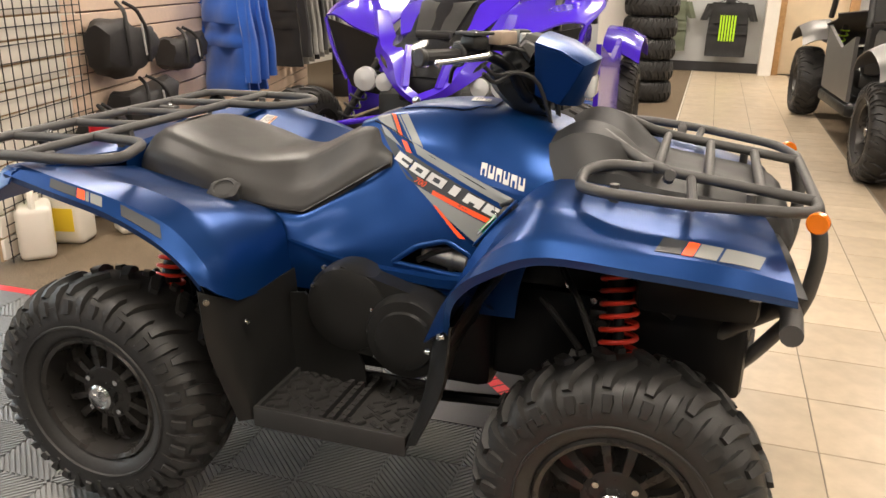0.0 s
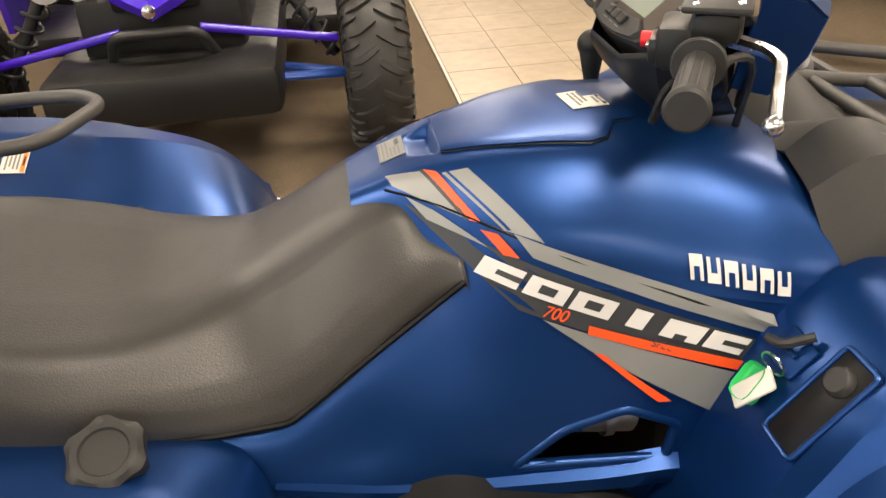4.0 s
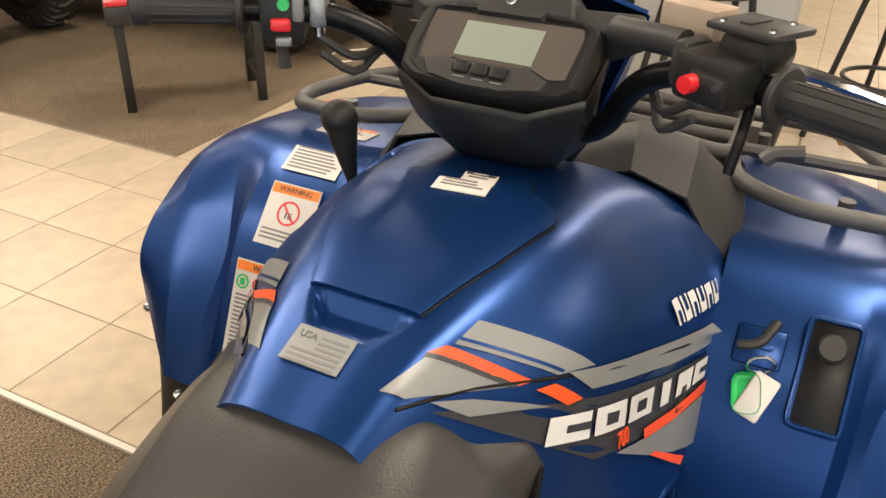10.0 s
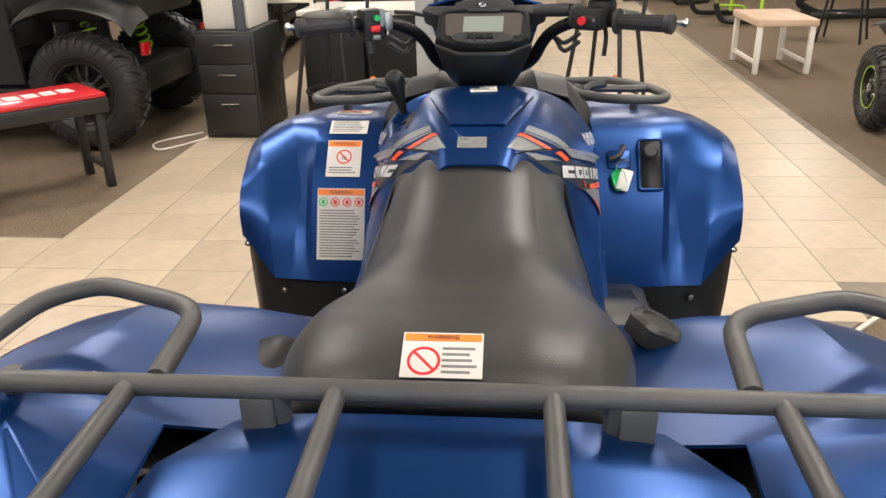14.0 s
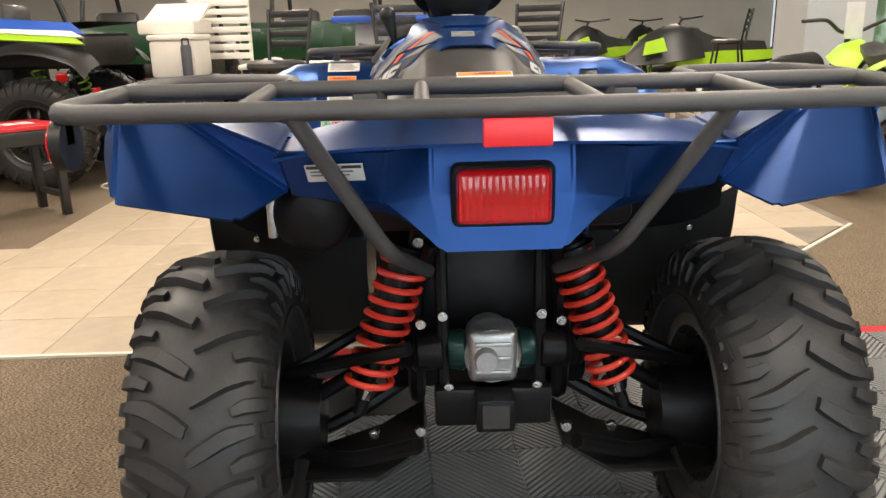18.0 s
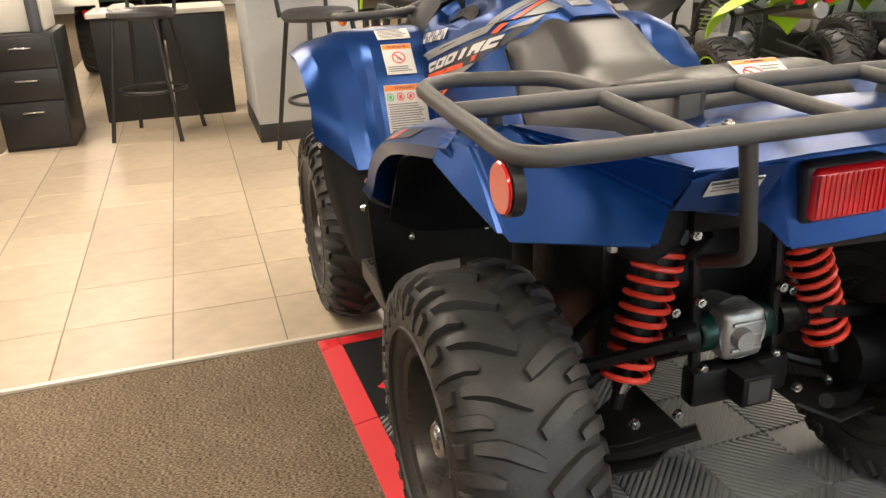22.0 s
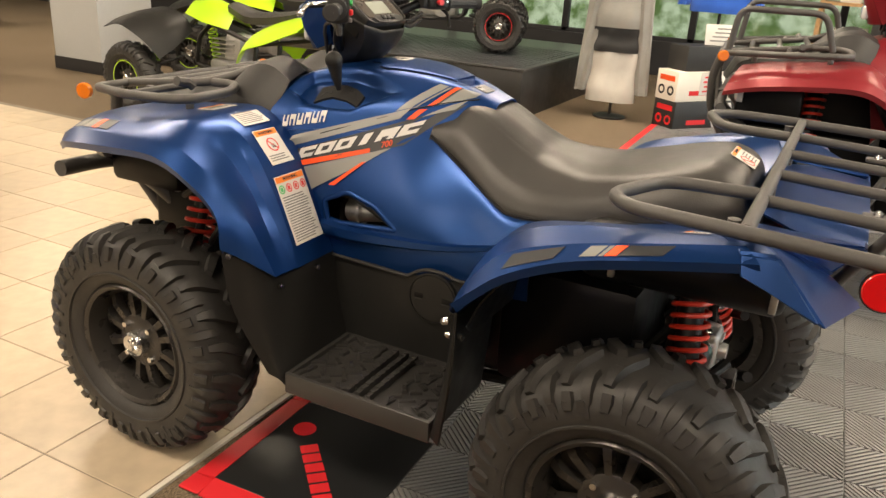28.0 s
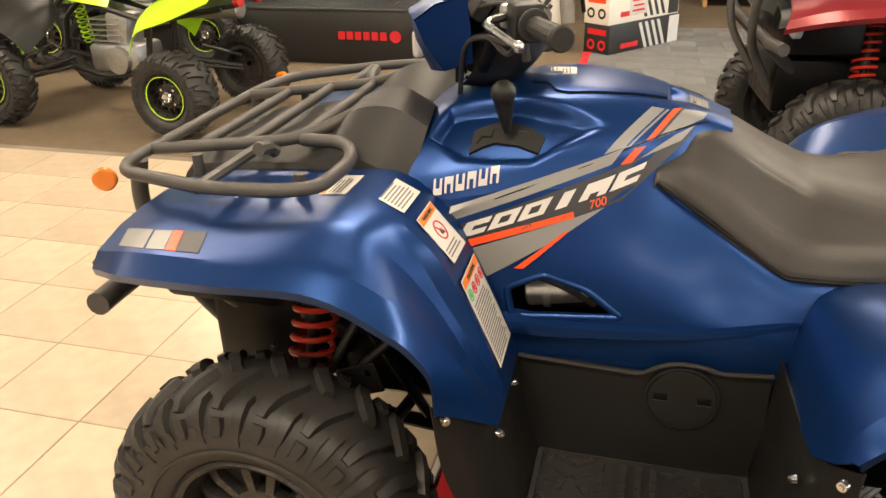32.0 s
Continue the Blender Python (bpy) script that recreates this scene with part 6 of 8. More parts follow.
        slash("dark_slash", DARKD, ((-0.031, 0.069, 0.979), (-0.026, 0.0700, 0.980), (0.018, 0.132, 0.942), (0.012, 0.130, 0.942)), 0.0026)
        slash("orange_slash", ORANGE, ((-0.026, 0.0700, 0.980), (-0.0116, 0.0800, 0.981), (0.030, 0.1405, 0.940), (0.017, 0.132, 0.941)), 0.0026, "orange decal stripe")
        slash("grey_slash", GREYD, ((-0.0056, 0.0840, 0.980), (0.0237, 0.0908, 0.986), (0.0942, 0.173, 0.922), (0.052, 0.152, 0.933)), 0.0020, "grey decal slash")
        slash("blue_line", paint, ((-0.001, 0.0845, 0.980), (0.002, 0.0850, 0.981), (0.060, 0.154, 0.932), (0.056, 0.153, 0.932)), 0.0026)
        strip("dark_band", DARKD, [((-0.052, 0.948), (0.336, 0.805), (0.336, 0.760), (0.060, 0.850))], 0.0022, "charcoal decal band")
        strip("grey_stripe", GREYD, [((0.062, 0.932), (0.340, 0.840), (0.340, 0.815), (0.080, 0.908))], 0.0030, "grey decal stripe")
        slash("grey_slash", GREYD, ((-0.050, 0.083, 0.953), (-0.020, 0.108, 0.946), (0.034, 0.156, 0.916), (-0.029, 0.110, 0.936)), 0.0034, "grey decal slash")
        slash("orange_slash", ORANGE, ((0.027, 0.142, 0.932), (0.045, 0.153, 0.930), (0.066, 0.171, 0.904), (0.0485, 0.164, 0.908)), 0.0040, "orange decal stripe")
        bm = B()
        seam = [SKIN.hit((x, s * 0.36, z), (0, -s, 0)) for x, z in ((-0.072, 0.958), (-0.02, 0.950), (0.044, 0.934), (0.105, 0.912), (0.168, 0.889), (0.25, 0.860), (0.334, 0.829))]
        tube(bm, spline([p + Vector((0, s * 0.0008, 0)) for p in seam if p], 40), 0.0017, 6)
        link("seam", bm, SHADE, q)
        for quad in (((0.336, 0.777), (0.336, 0.763), (0.133, 0.826), (0.135, 0.836)), ((0.139, 0.804), (0.149, 0.802), (0.228, 0.738), (0.212, 0.738))):
            strip("orange_stripe", ORANGE, [quad], 0.0064, "orange decal stripe")
        strip("grey_tail", GREYD, [((0.085, 0.842), (0.318, 0.764), (0.286, 0.712), (0.145, 0.799))], 0.0050, "grey decal wedge")
        # six block letters as plain slanted frames, each with its own slit
        bm, cut = B(), B()
        d = 1 if s < 0 else -1

        def glyph(bm_, k, u0, u1, w0, w1, lift):
            x0 = 0.022 + k * 0.0490 if s < 0 else 0.318 - k * 0.0490
            quad = []
            for u, w in ((u0, w1), (u1, w1), (u1, w0), (u0, w0)):
                x = x0 + d * (0.043 * u + 0.014 * (w - 0.5))
                quad.append((x, 0.9015 - (x - 0.01) * 0.333 + 0.024 * (w - 0.5)))
            side_decal(bm_, quad, s, lift, 4, 2)
        for k, (u0, u1, w0, w1) in enumerate(((0.40, 1.0, 0.36, 0.64), (0.30, 0.70, 0.28, 0.72), (0.30, 0.70, 0.28, 0.72), (0, 0, 0, 0), (0.34, 0.66, 0.0, 0.32), (0.40, 1.0, 0.36, 0.64))):
            narrow = 0.28 if k == 3 else 0.0
            glyph(bm, k, narrow, 1.0 - narrow, 0.0, 1.0, 0.0048)
            if k != 3:
                glyph(cut, k, u0, u1, w0, w1, 0.0054)
        bl = link("block_lettering", bm, WHITE, q, "white slanted block lettering shapes", 60)
        link("slit_pattern", cut, DARKD, bl)["kind"] = "stuff"
        bm, cut = B(), B()
        for k in range(6):
            x0 = (0.262 if s > 0 else 0.248) + k * 0.0187
            zc = 0.893 - (x0 - 0.262) * 0.215
            side_decal(bm, ((x0, zc + 0.0140), (x0 + 0.0145, zc + 0.0120), (x0 + 0.0145, zc - 0.0145), (x0, zc - 0.0125)), s, 0.004, 3, 3)
            up = k % 2
            side_decal(cut, ((x0 + 0.0040, zc + (0.0145 if up else 0.002)), (x0 + 0.0105, zc + (0.0135 if up else 0.001)), (x0 + 0.0105, zc + (-0.003 if up else -0.0150)), (x0 + 0.0040, zc + (-0.002 if up else -0.0150))), s, 0.0046, 3, 3)
        rl = link("raised_lettering", bm, WHITE, q, "pale raised lettering shapes", 60)
        link("slit_pattern", cut, paint, rl)["kind"] = "stuff"
        # numbers that can be read
        hh = SKIN.hit((0.098, s * 0.36, 0.848), (0, -s, 0))
        yy = (abs(hh.y) if hh else side_y(0.12, 0.808)) + 0.004
        if s < 0:
            o2, xd = Vector((0.098, -yy, 0.848)), Vector((1, -0.28, -0.32))
        else:
            o2, xd = Vector((0.098, yy, 0.848)), Vector((-1, -0.28, 0.32))
        nn = Vector((0, s, 0.42)).normalized()
        xd = (xd - nn * xd.dot(nn)).normalized()
        mm = Matrix((xd, nn.cross(xd), nn)).transposed().to_4x4()
        mm.translation = o2 + nn * 0.002
        words("700", 0.020, mm, ORANGE, q, "model_number", shear=0.3)
        hh = SKIN.hit((0.235, s * 0.36, 0.797), (0, -s, 0))
        o3 = Vector((0.248, s * ((abs(hh.y) if hh else 0.24) + 0.0045), 0.797))
        mm = mm.copy()
        mm.translation = o3 + nn * 0.001
        words("SPECIAL EDITION", 0.0125, mm, DARKD, q, "edition_lettering", shear=0.2)
        # fender flashes along the outer crease
        def on_band(rows, j, x, w):
            xs = [r[j][0] for r in rows]
            a = [float(np.interp(x, xs if xs[0] < xs[-1] else xs[::-1], [r[j][c] for r in (rows if xs[0] < xs[-1] else rows[::-1])])) for c in (1, 2)]
            b = [float(np.interp(x, xs if xs[0] < xs[-1] else xs[::-1], [r[j + 1][c] for r in (rows if xs[0] < xs[-1] else rows[::-1])])) for c in (1, 2)]
            y, z = a[0] + (b[0] - a[0]) * w, a[1] + (b[1] - a[1]) * w
            d = Vector((0, -s * 0.64, -0.77))
            p = Vector((x, s * y, z))
            return (SKIN.hit(p - d * 0.08, d) or p) - d * 0.0016
        for rows, j, bands in ((FF[3:], 3, ((0.835, 0.765, GREYD), (0.760, 0.722, GREYD), (0.720, 0.700, ORANGE), (0.698, 0.655, DARKD))),
                               (RF, 3, ((-0.360, -0.455, DARKD), (-0.500, -0.528, GREYD), (-0.532, -0.540, GREYD), (-0.542, -0.562, ORANGE), (-0.565, -0.635, DARKD)))):
            for x0, x1, m_ in bands:
                bm = B()
                loft(bm, [[on_band(rows, j, x0 + (x1 - x0) * k / 4 + (-0.014 if rows is RF else 0.012) * (1 - w), 0.15 + 0.7 * w) for w in (0, 0.5, 1)] for k in range(5)])
                link("fender_flash", shell(bm, 0.001), m_, q)
    # --- labels ---
    sticker(q, frame_at((0.262, 0.330, 0.693), (-0.90, 0, 0.44), (0, 0, 1)), 0.110, 0.165, "people")
    sticker(q, frame_at((0.345, 0.328, 0.820), (-0.76, 0, 0.65), (0, 0, 1)), 0.080, 0.092, "age")
    sticker(q, frame_at((0.405, 0.325, 0.883), (-0.45, 0.0, 0.9), (1, 0, 0)), 0.090, 0.046, "plain")
    sticker(q, frame_at((0.500, 0.330, 0.912), (-0.03, 0, 1), (1, 0, 0)), 0.085, 0.046, "warn")
    sticker(q, frame_at((-0.672, 0.008, 0.907), (-0.30, 0, 0.95), (1, 0, 0)), 0.088, 0.058, "ban")
    sticker(q, frame_at((-0.056, 0.008, 0.975), (-0.3, 0, 0.95), (1, 0, 0)), 0.052, 0.034, "flag")
    sticker(q, frame_at((0.200, -0.012, 1.0165), (0.02, 0, 1), (1, 0.12, 0)), 0.034, 0.022, "load")
    sticker(q, frame_at((0.176, -0.004, 1.0155), (-0.05, 0, 1), (1, 0.12, 0)), 0.054, 0.026, "plain")
    sticker(q, frame_at((-0.910, 0.222, 0.815), (-0.95, 0.0, 0.25), (0, 0, 1)), 0.075, 0.030, "load")
    sticker(q, frame_at((-0.66, 0.40, 0.880), (-0.05, 0, 1), (1, 0, 0)), 0.060, 0.040, "warn")
    return q

# ---- the quad bikes ----
quad_bike(Matrix.Identity(4), BLUE, "satin blue utility quad bike with black racks on a ribbed mat")
RED = mat("dark_red_plastic", (0.20, 0.012, 0.018), 0.35, metal=0.3, coat=0.2, coat_r=0.25, var=0.06, vscale=5)
quad_bike(pose(-1.30, -2.12, 0.012, 0, 0, 6) @ Matrix.Diagonal((1.06, 1.06, 1.06, 1)), RED, "dark red utility quad bike with black racks and bumper", hero=False)

LIME = mat("lime_plastic", (0.42, 0.72, 0.02), 0.35, coat=0.3, var=0.06, vscale=5)
PURPLE = mat("violet_plastic", (0.055, 0.015, 0.50), 0.25, coat=0.6, var=0.05, vscale=5)
GREENT = mat("dark_green_paint", (0.012, 0.050, 0.018), 0.3, coat=0.4, var=0.06, vscale=4)
SILVER = mat("grey_vehicle_paint", (0.13, 0.125, 0.12), 0.4, metal=0.3, var=0.06, vscale=5)
ROYAL = mat("royal_blue_paint", (0.02, 0.09, 0.45), 0.35, coat=0.3, var=0.06, vscale=5)
CLOTHB = mat("royal_blue_cloth", (0.012, 0.085, 0.42), 0.95, var=0.15, vscale=6, grain=0.1, gscale=300, bump=0.3, sheen=0.3)
CLOTHG = mat("grey_cloth", (0.22, 0.215, 0.20), 0.95, var=0.12, vscale=6, grain=0.12, gscale=300, bump=0.3, sheen=0.3)
CLOTHK = mat("black_cloth", (0.018, 0.018, 0.019), 0.9, var=0.2, vscale=6, grain=0.12, gscale=300, bump=0.3, sheen=0.2)
CLOTHO = mat("olive_cloth", (0.11, 0.125, 0.085), 0.95, var=0.12, vscale=6, bump=0.2, gscale=300)
CLOTHW = mat("pale_cloth", (0.52, 0.50, 0.46), 0.95, var=0.1, vscale=6, grain=0.08, gscale=300, bump=0.3)
WHITEP = mat("white_enamel", (0.70, 0.66, 0.58), 0.45, var=0.05, vscale=4)
BLACKM = mat("black_enamel", (0.016, 0.016, 0.016), 0.4, var=0.12, vscale=5, rvar=0.05)
CARD = mat("cardboard", (0.36, 0.24, 0.13), 0.85, var=0.1, vscale=4)


def sport_quad(m, paint, rimmat, label):
    """A slim sport quad bike: open frame, engine, two fenders, long front arms; x forward."""
    q = thing("sport_quad_bike", label, "quad bike", "sport quad bikes on show", m)
    for x, hw, R, y in ((0.62, 0.085, 0.27, 0.46), (-0.62, 0.12, 0.245, 0.40)):
        for s in (1, -1):
            w = wheel(q, x, s * y, R, hw, R, s, 18, KIT)
            bm = B()
            lathe(bm, [(hw * 0.80, R * 0.50), (hw * 0.83, R * 0.50), (hw * 0.83, R * 0.478), (hw * 0.80, R * 0.478)], 30, closed=True)
            link("rim_stripe", bm, rimmat, w, "coloured rim ring")
            bm = B()
            tube(bm, [(x * 0.55, s * 0.08, 0.34), (x, s * (y - 0.10), 0.25)], 0.014, 8)
            tube(bm, [(x * 0.80, s * 0.08, 0.42), (x, s * (y - 0.10), 0.32)], 0.012, 8)
            tube(bm, [(x * 0.50, s * 0.10, 0.30), (x, s * (y - 0.10), 0.23)], 0.012, 8)
            link("suspension_arm", bm, BLACKM, q)
    for s in (1, -1):
        bm = B()
        coil(bm, (0.50, s * 0.20, 0.66), (0.58, s * 0.33, 0.34), 0.034, 0.006, 9)
        link("coil_spring", bm, rimmat, q, "coil spring")
    bm = B()
    for s in (1, -1):
        tube(bm, rounded([(0.56, s * 0.10, 0.34), (0.10, s * 0.13, 0.25), (-0.25, s * 0.13, 0.28), (-0.30, s * 0.12, 0.58), (0.30, s * 0.10, 0.72), (0.52, s * 0.10, 0.55), (0.56, s * 0.10, 0.34)], 0.05), 0.018, 8)
        tube(bm, rounded([(-0.30, s * 0.10, 0.58), (-0.78, s * 0.08, 0.66)], 0.05), 0.014, 8)
    tube(bm, rounded([(0.62, -0.12, 0.34), (0.80, -0.14, 0.40), (0.82, 0.14, 0.40), (0.62, 0.12, 0.34)], 0.05), 0.014, 8)
    link("frame", bm, BLACKM, q, "black tube frame")
    bm = B()
    box(bm, -0.18, 0.18, -0.13, 0.13, 0.27, 0.44, 0.03)
    box(bm, -0.02, 0.14, -0.09, 0.09, 0.42, 0.62, 0.03, m=Matrix.Rotation(-0.15, 4, "Y"))
    for k in range(5):
        box(bm, -0.05, 0.17, -0.10, 0.10, 0.45 + k * 0.032, 0.458 + k * 0.032)
    lathe(bm, [(0.13, 0.085), (0.165, 0.08), (0.17, 0.0)], 20, "y", (-0.05, 0, 0.35))
    lathe(bm, [(-0.13, 0.085), (-0.165, 0.08), (-0.17, 0.0)], 20, "y", (-0.05, 0, 0.35))
    link("engine", bm, ALU, q, "bare metal engine with cooling fins")
    bm = B()
    loft(bm, [spline(r, 13) for r in ([(0.42, -0.12, 0.74), (0.42, 0, 0.83), (0.42, 0.12, 0.74)], [(0.20, -0.17, 0.70), (0.20, 0, 0.86), (0.20, 0.17, 0.70)], [(-0.02, -0.12, 0.66), (-0.02, 0, 0.80), (-0.02, 0.12, 0.66)])])
    link("tank_cover", shell(bm, 0.005), paint, q)
    bm = B()
    loft(bm, skin([[(0.02, -0.07, 0.78), (0.02, 0, 0.80), (0.02, 0.07, 0.78)], [(-0.22, -0.12, 0.72), (-0.22, 0, 0.75), (-0.22, 0.12, 0.72)], [(-0.55, -0.13, 0.75), (-0.55, 0, 0.78), (-0.55, 0.13, 0.75)], [(-0.76, -0.07, 0.80), (-0.76, 0, 0.82), (-0.76, 0.07, 0.80)]], 14, 9))
    link("seat", shell(bm, -0.05), VINYL, q, "slim black seat")
    for s in (1, -1):
        bm = B()
        loft(bm, skin([[(0.86, s * 0.16, 0.72), (0.88, s * 0.34, 0.68), (0.86, s * 0.50, 0.62)], [(0.62, s * 0.13, 0.77), (0.62, s * 0.34, 0.74), (0.62, s * 0.54, 0.66)], [(0.40, s * 0.14, 0.72), (0.38, s * 0.34, 0.66), (0.40, s * 0.52, 0.56)], [(0.30, s * 0.16, 0.62), (0.30, s * 0.32, 0.52), (0.32, s * 0.46, 0.44)]], 12, 9))
        link("front_fender", shell(bm, 0.005), BLACK, q, "black front fender")
        bm = B()
        loft(bm, skin([[(-0.22, s * 0.14, 0.56), (-0.26, s * 0.24, 0.50), (-0.28, s * 0.32, 0.42)], [(-0.34, s * 0.14, 0.68), (-0.36, s * 0.26, 0.64), (-0.38, s * 0.36, 0.56)], [(-0.60, s * 0.13, 0.78), (-0.60, s * 0.26, 0.74), (-0.62, s * 0.38, 0.64)], [(-0.86, s * 0.10, 0.84), (-0.88, s * 0.24, 0.80), (-0.88, s * 0.36, 0.74)]], 12, 9))
        link("rear_fender", shell(bm, 0.005), paint, q)
        bm = B()
        cyl(bm, (-0.90, s * 0.10, 0.72), (-0.93, s * 0.10, 0.72), 0.04, 0.038, 18)
        link("tail_lamp", bm, REDLENS, q, "round red tail lamp")
    bm = B()
    tube(bm, rounded([(0.22, -0.38, 0.98), (0.26, -0.20, 0.99), (0.36, -0.06, 0.90), (0.36, 0.06, 0.90), (0.26, 0.20, 0.99), (0.22, 0.38, 0.98)], 0.05), 0.013, 10)
    tube(bm, [(0.36, 0, 0.90), (0.42, 0, 0.72)], 0.02, 10)
    link("handlebar", bm, BLACKM, q)
    bm = B()
    cyl(bm, (-0.20, -0.20, 0.60), (-0.72, -0.22, 0.62), 0.05, 0.06, 20, rim=0.01)
    link("muffler", bm, ALU, q, "metal silencer")
    bm = B()
    box(bm, 0.30, 0.304, -0.06, 0.06, 0.86, 1.10, 0.001)
    link("price_card", bm, PAPER, q, "white price card")
    return q


def utility_vehicle(m, paint, accent, label, bed=False, R=0.35, wb=0.98, half=0.70, sport=False, fender=None):
    """A side-by-side off-road vehicle with roll cage, cabin and load bed; x forward."""
    q = thing("utility_vehicle", label, "off-road vehicle", "off-road vehicles on show", m)
    for x in (wb, -wb):
        for s in (1, -1):
            wheel(q, x, s * (half - 0.13), R, 0.125, R, s, 20, KIT)
            bm = B()
            tube(bm, [(x - 0.12, s * 0.20, 0.38), (x, s * (half - 0.22), 0.33)], 0.018, 8)
            tube(bm, [(x + 0.12, s * 0.20, 0.38), (x, s * (half - 0.22), 0.33)], 0.018, 8)
            link("suspension_arm", bm, accent if accent else BLACKM, q)
            bm = B()
            coil(bm, (x * 0.92, s * 0.30, 0.88), (x * 0.97, s * (half - 0.28), 0.42), 0.042, 0.008, 9)
            link("coil_spring", bm, LIME if accent is None else BLACKM, q, "coil spring")
            bm = B()
            cyl(bm, (x * 0.92, s * 0.30, 0.92), (x * 0.97, s * (half - 0.28), 0.40), 0.026, 0.02, 12)
            link("damper", bm, BLACKM, q)
            if sport and x > 0:
                continue
            bm = B()
            loft(bm, skin([[(x + dx, s * (half - 0.26), z + 0.04), (x + dx, s * (half - 0.10), z + 0.02), (x + dx, s * (half + 0.02), z - 0.04)] for dx, z in ((-0.40, 0.76), (-0.30, 0.86), (0.0, 0.93), (0.30, 0.86), (0.40, 0.76))], 14, 7))
            link("fender", shell(bm, 0.008), BLACK if bed else fender or paint, q)
    bm = B()
    box(bm, -wb - 0.30, wb + 0.35, -0.42, 0.42, 0.30, 0.50, 0.05)
    box(bm, -0.62, 0.55, -half + 0.08, half - 0.08, 0.30, 0.40, 0.03)
    link("underbody", bm, BLACK, q, "black underbody and sills")
    if not sport:
        bm = B()
        loft(bm, skin([[(wb + 0.48, -0.30, 0.66), (wb + 0.52, 0, 0.70), (wb + 0.48, 0.30, 0.66)], [(wb + 0.30, -0.46, 0.86), (wb + 0.34, 0, 0.92), (wb + 0.30, 0.46, 0.86)], [(0.78, -0.52, 1.00), (0.78, 0, 1.06), (0.78, 0.52, 1.00)], [(0.56, -0.56, 1.06), (0.56, 0, 1.12), (0.56, 0.56, 1.06)]], 12, 11))
        link("hood", shell(bm, 0.01), paint, q)
        bm = B()
        box(bm, wb + 0.30, wb + 0.46, -0.34, 0.34, 0.42, 0.68, 0.04)
        link("front_grille", bm, BLACK, q)
    for s in (1, -1):
        bm = B()
        lathe(bm, [(0.0, 0.07), (0.03, 0.065), (0.05, 0.0)], 20, "x", (wb + 0.40, s * 0.36, 0.78) if not sport else (1.17, s * 0.40, 0.755))
        link("headlamp", bm, bpy.data.materials["clear_lens"], q, "clear round headlamp")
        bm = B()
        poly(bm, [(0.50, s * (half - 0.12), 0.42), (0.56, s * (half - 0.12), 0.95), (-0.10, s * (half - 0.12), 0.80), (-0.55, s * (half - 0.12), 0.92), (-0.58, s * (half - 0.12), 0.42)], (0, s * 0.03, 0))
        link("door", bm, paint if not bed else BLACK, q)
        bm = B()
        tube(bm, rounded([(0.72, s * 0.58, 1.02), (0.30, s * 0.56, 1.82), (-0.55, s * 0.56, 1.84), (-0.80, s * 0.58, 1.00)], 0.12), 0.026, 10)
        link("roll_cage", bm, BLACKM, q, "black roll cage bars")
        bm = B()
        box(bm, -0.45, 0.02, s * 0.30 - 0.22, s * 0.30 + 0.22, 0.50, 0.66, 0.05)
        box(bm, -0.55, -0.42, s * 0.30 - 0.22, s * 0.30 + 0.22, 0.62, 1.22, 0.05)
        link("seat", bm, VINYL, q, "black bucket seat")
    for x, z in ((0.30, 1.82), (-0.55, 1.84)):
        bm = B()
        tube(bm, [(x, -0.56, z), (x, 0.56, z)], 0.024, 8)
        link("roof_bar", bm, BLACKM, q)
    bm = B()
    if bed:
        for a in ((-1.75, -0.62, -0.72, -0.68), (-1.75, -0.62, 0.68, 0.72)):
            box(bm, a[0], a[1], a[2], a[3], 0.72, 1.08, 0.01)
        box(bm, -1.79, -1.75, -0.72, 0.72, 0.72, 1.08, 0.01)
        box(bm, -1.75, -0.62, -0.68, 0.68, 0.72, 0.76)
        for y in (-0.5, -0.1, 0.3):
            box(bm, -1.80, -1.785, y, y + 0.22, 0.80, 1.02, 0.004)
    else:
        box(bm, -1.32, -0.62, -0.50, 0.50, 0.78, 1.0, 0.06)
        loft(bm, [[(-0.62, -0.6, 1.02), (-0.62, 0.6, 1.02)], [(-1.36, -0.52, 1.08), (-1.36, 0.52, 1.08)]])
    link("load_bed", bm, paint, q)
    for s in (1, -1):
        bm = B()
        box(bm, -1.37 if not bed else -1.80, -1.34 if not bed else -1.77, s * 0.5 - 0.05, s * 0.5 + 0.05, 0.58, 0.66, 0.01)
        link("tail_lamp", bm, REDLENS, q)
    return q


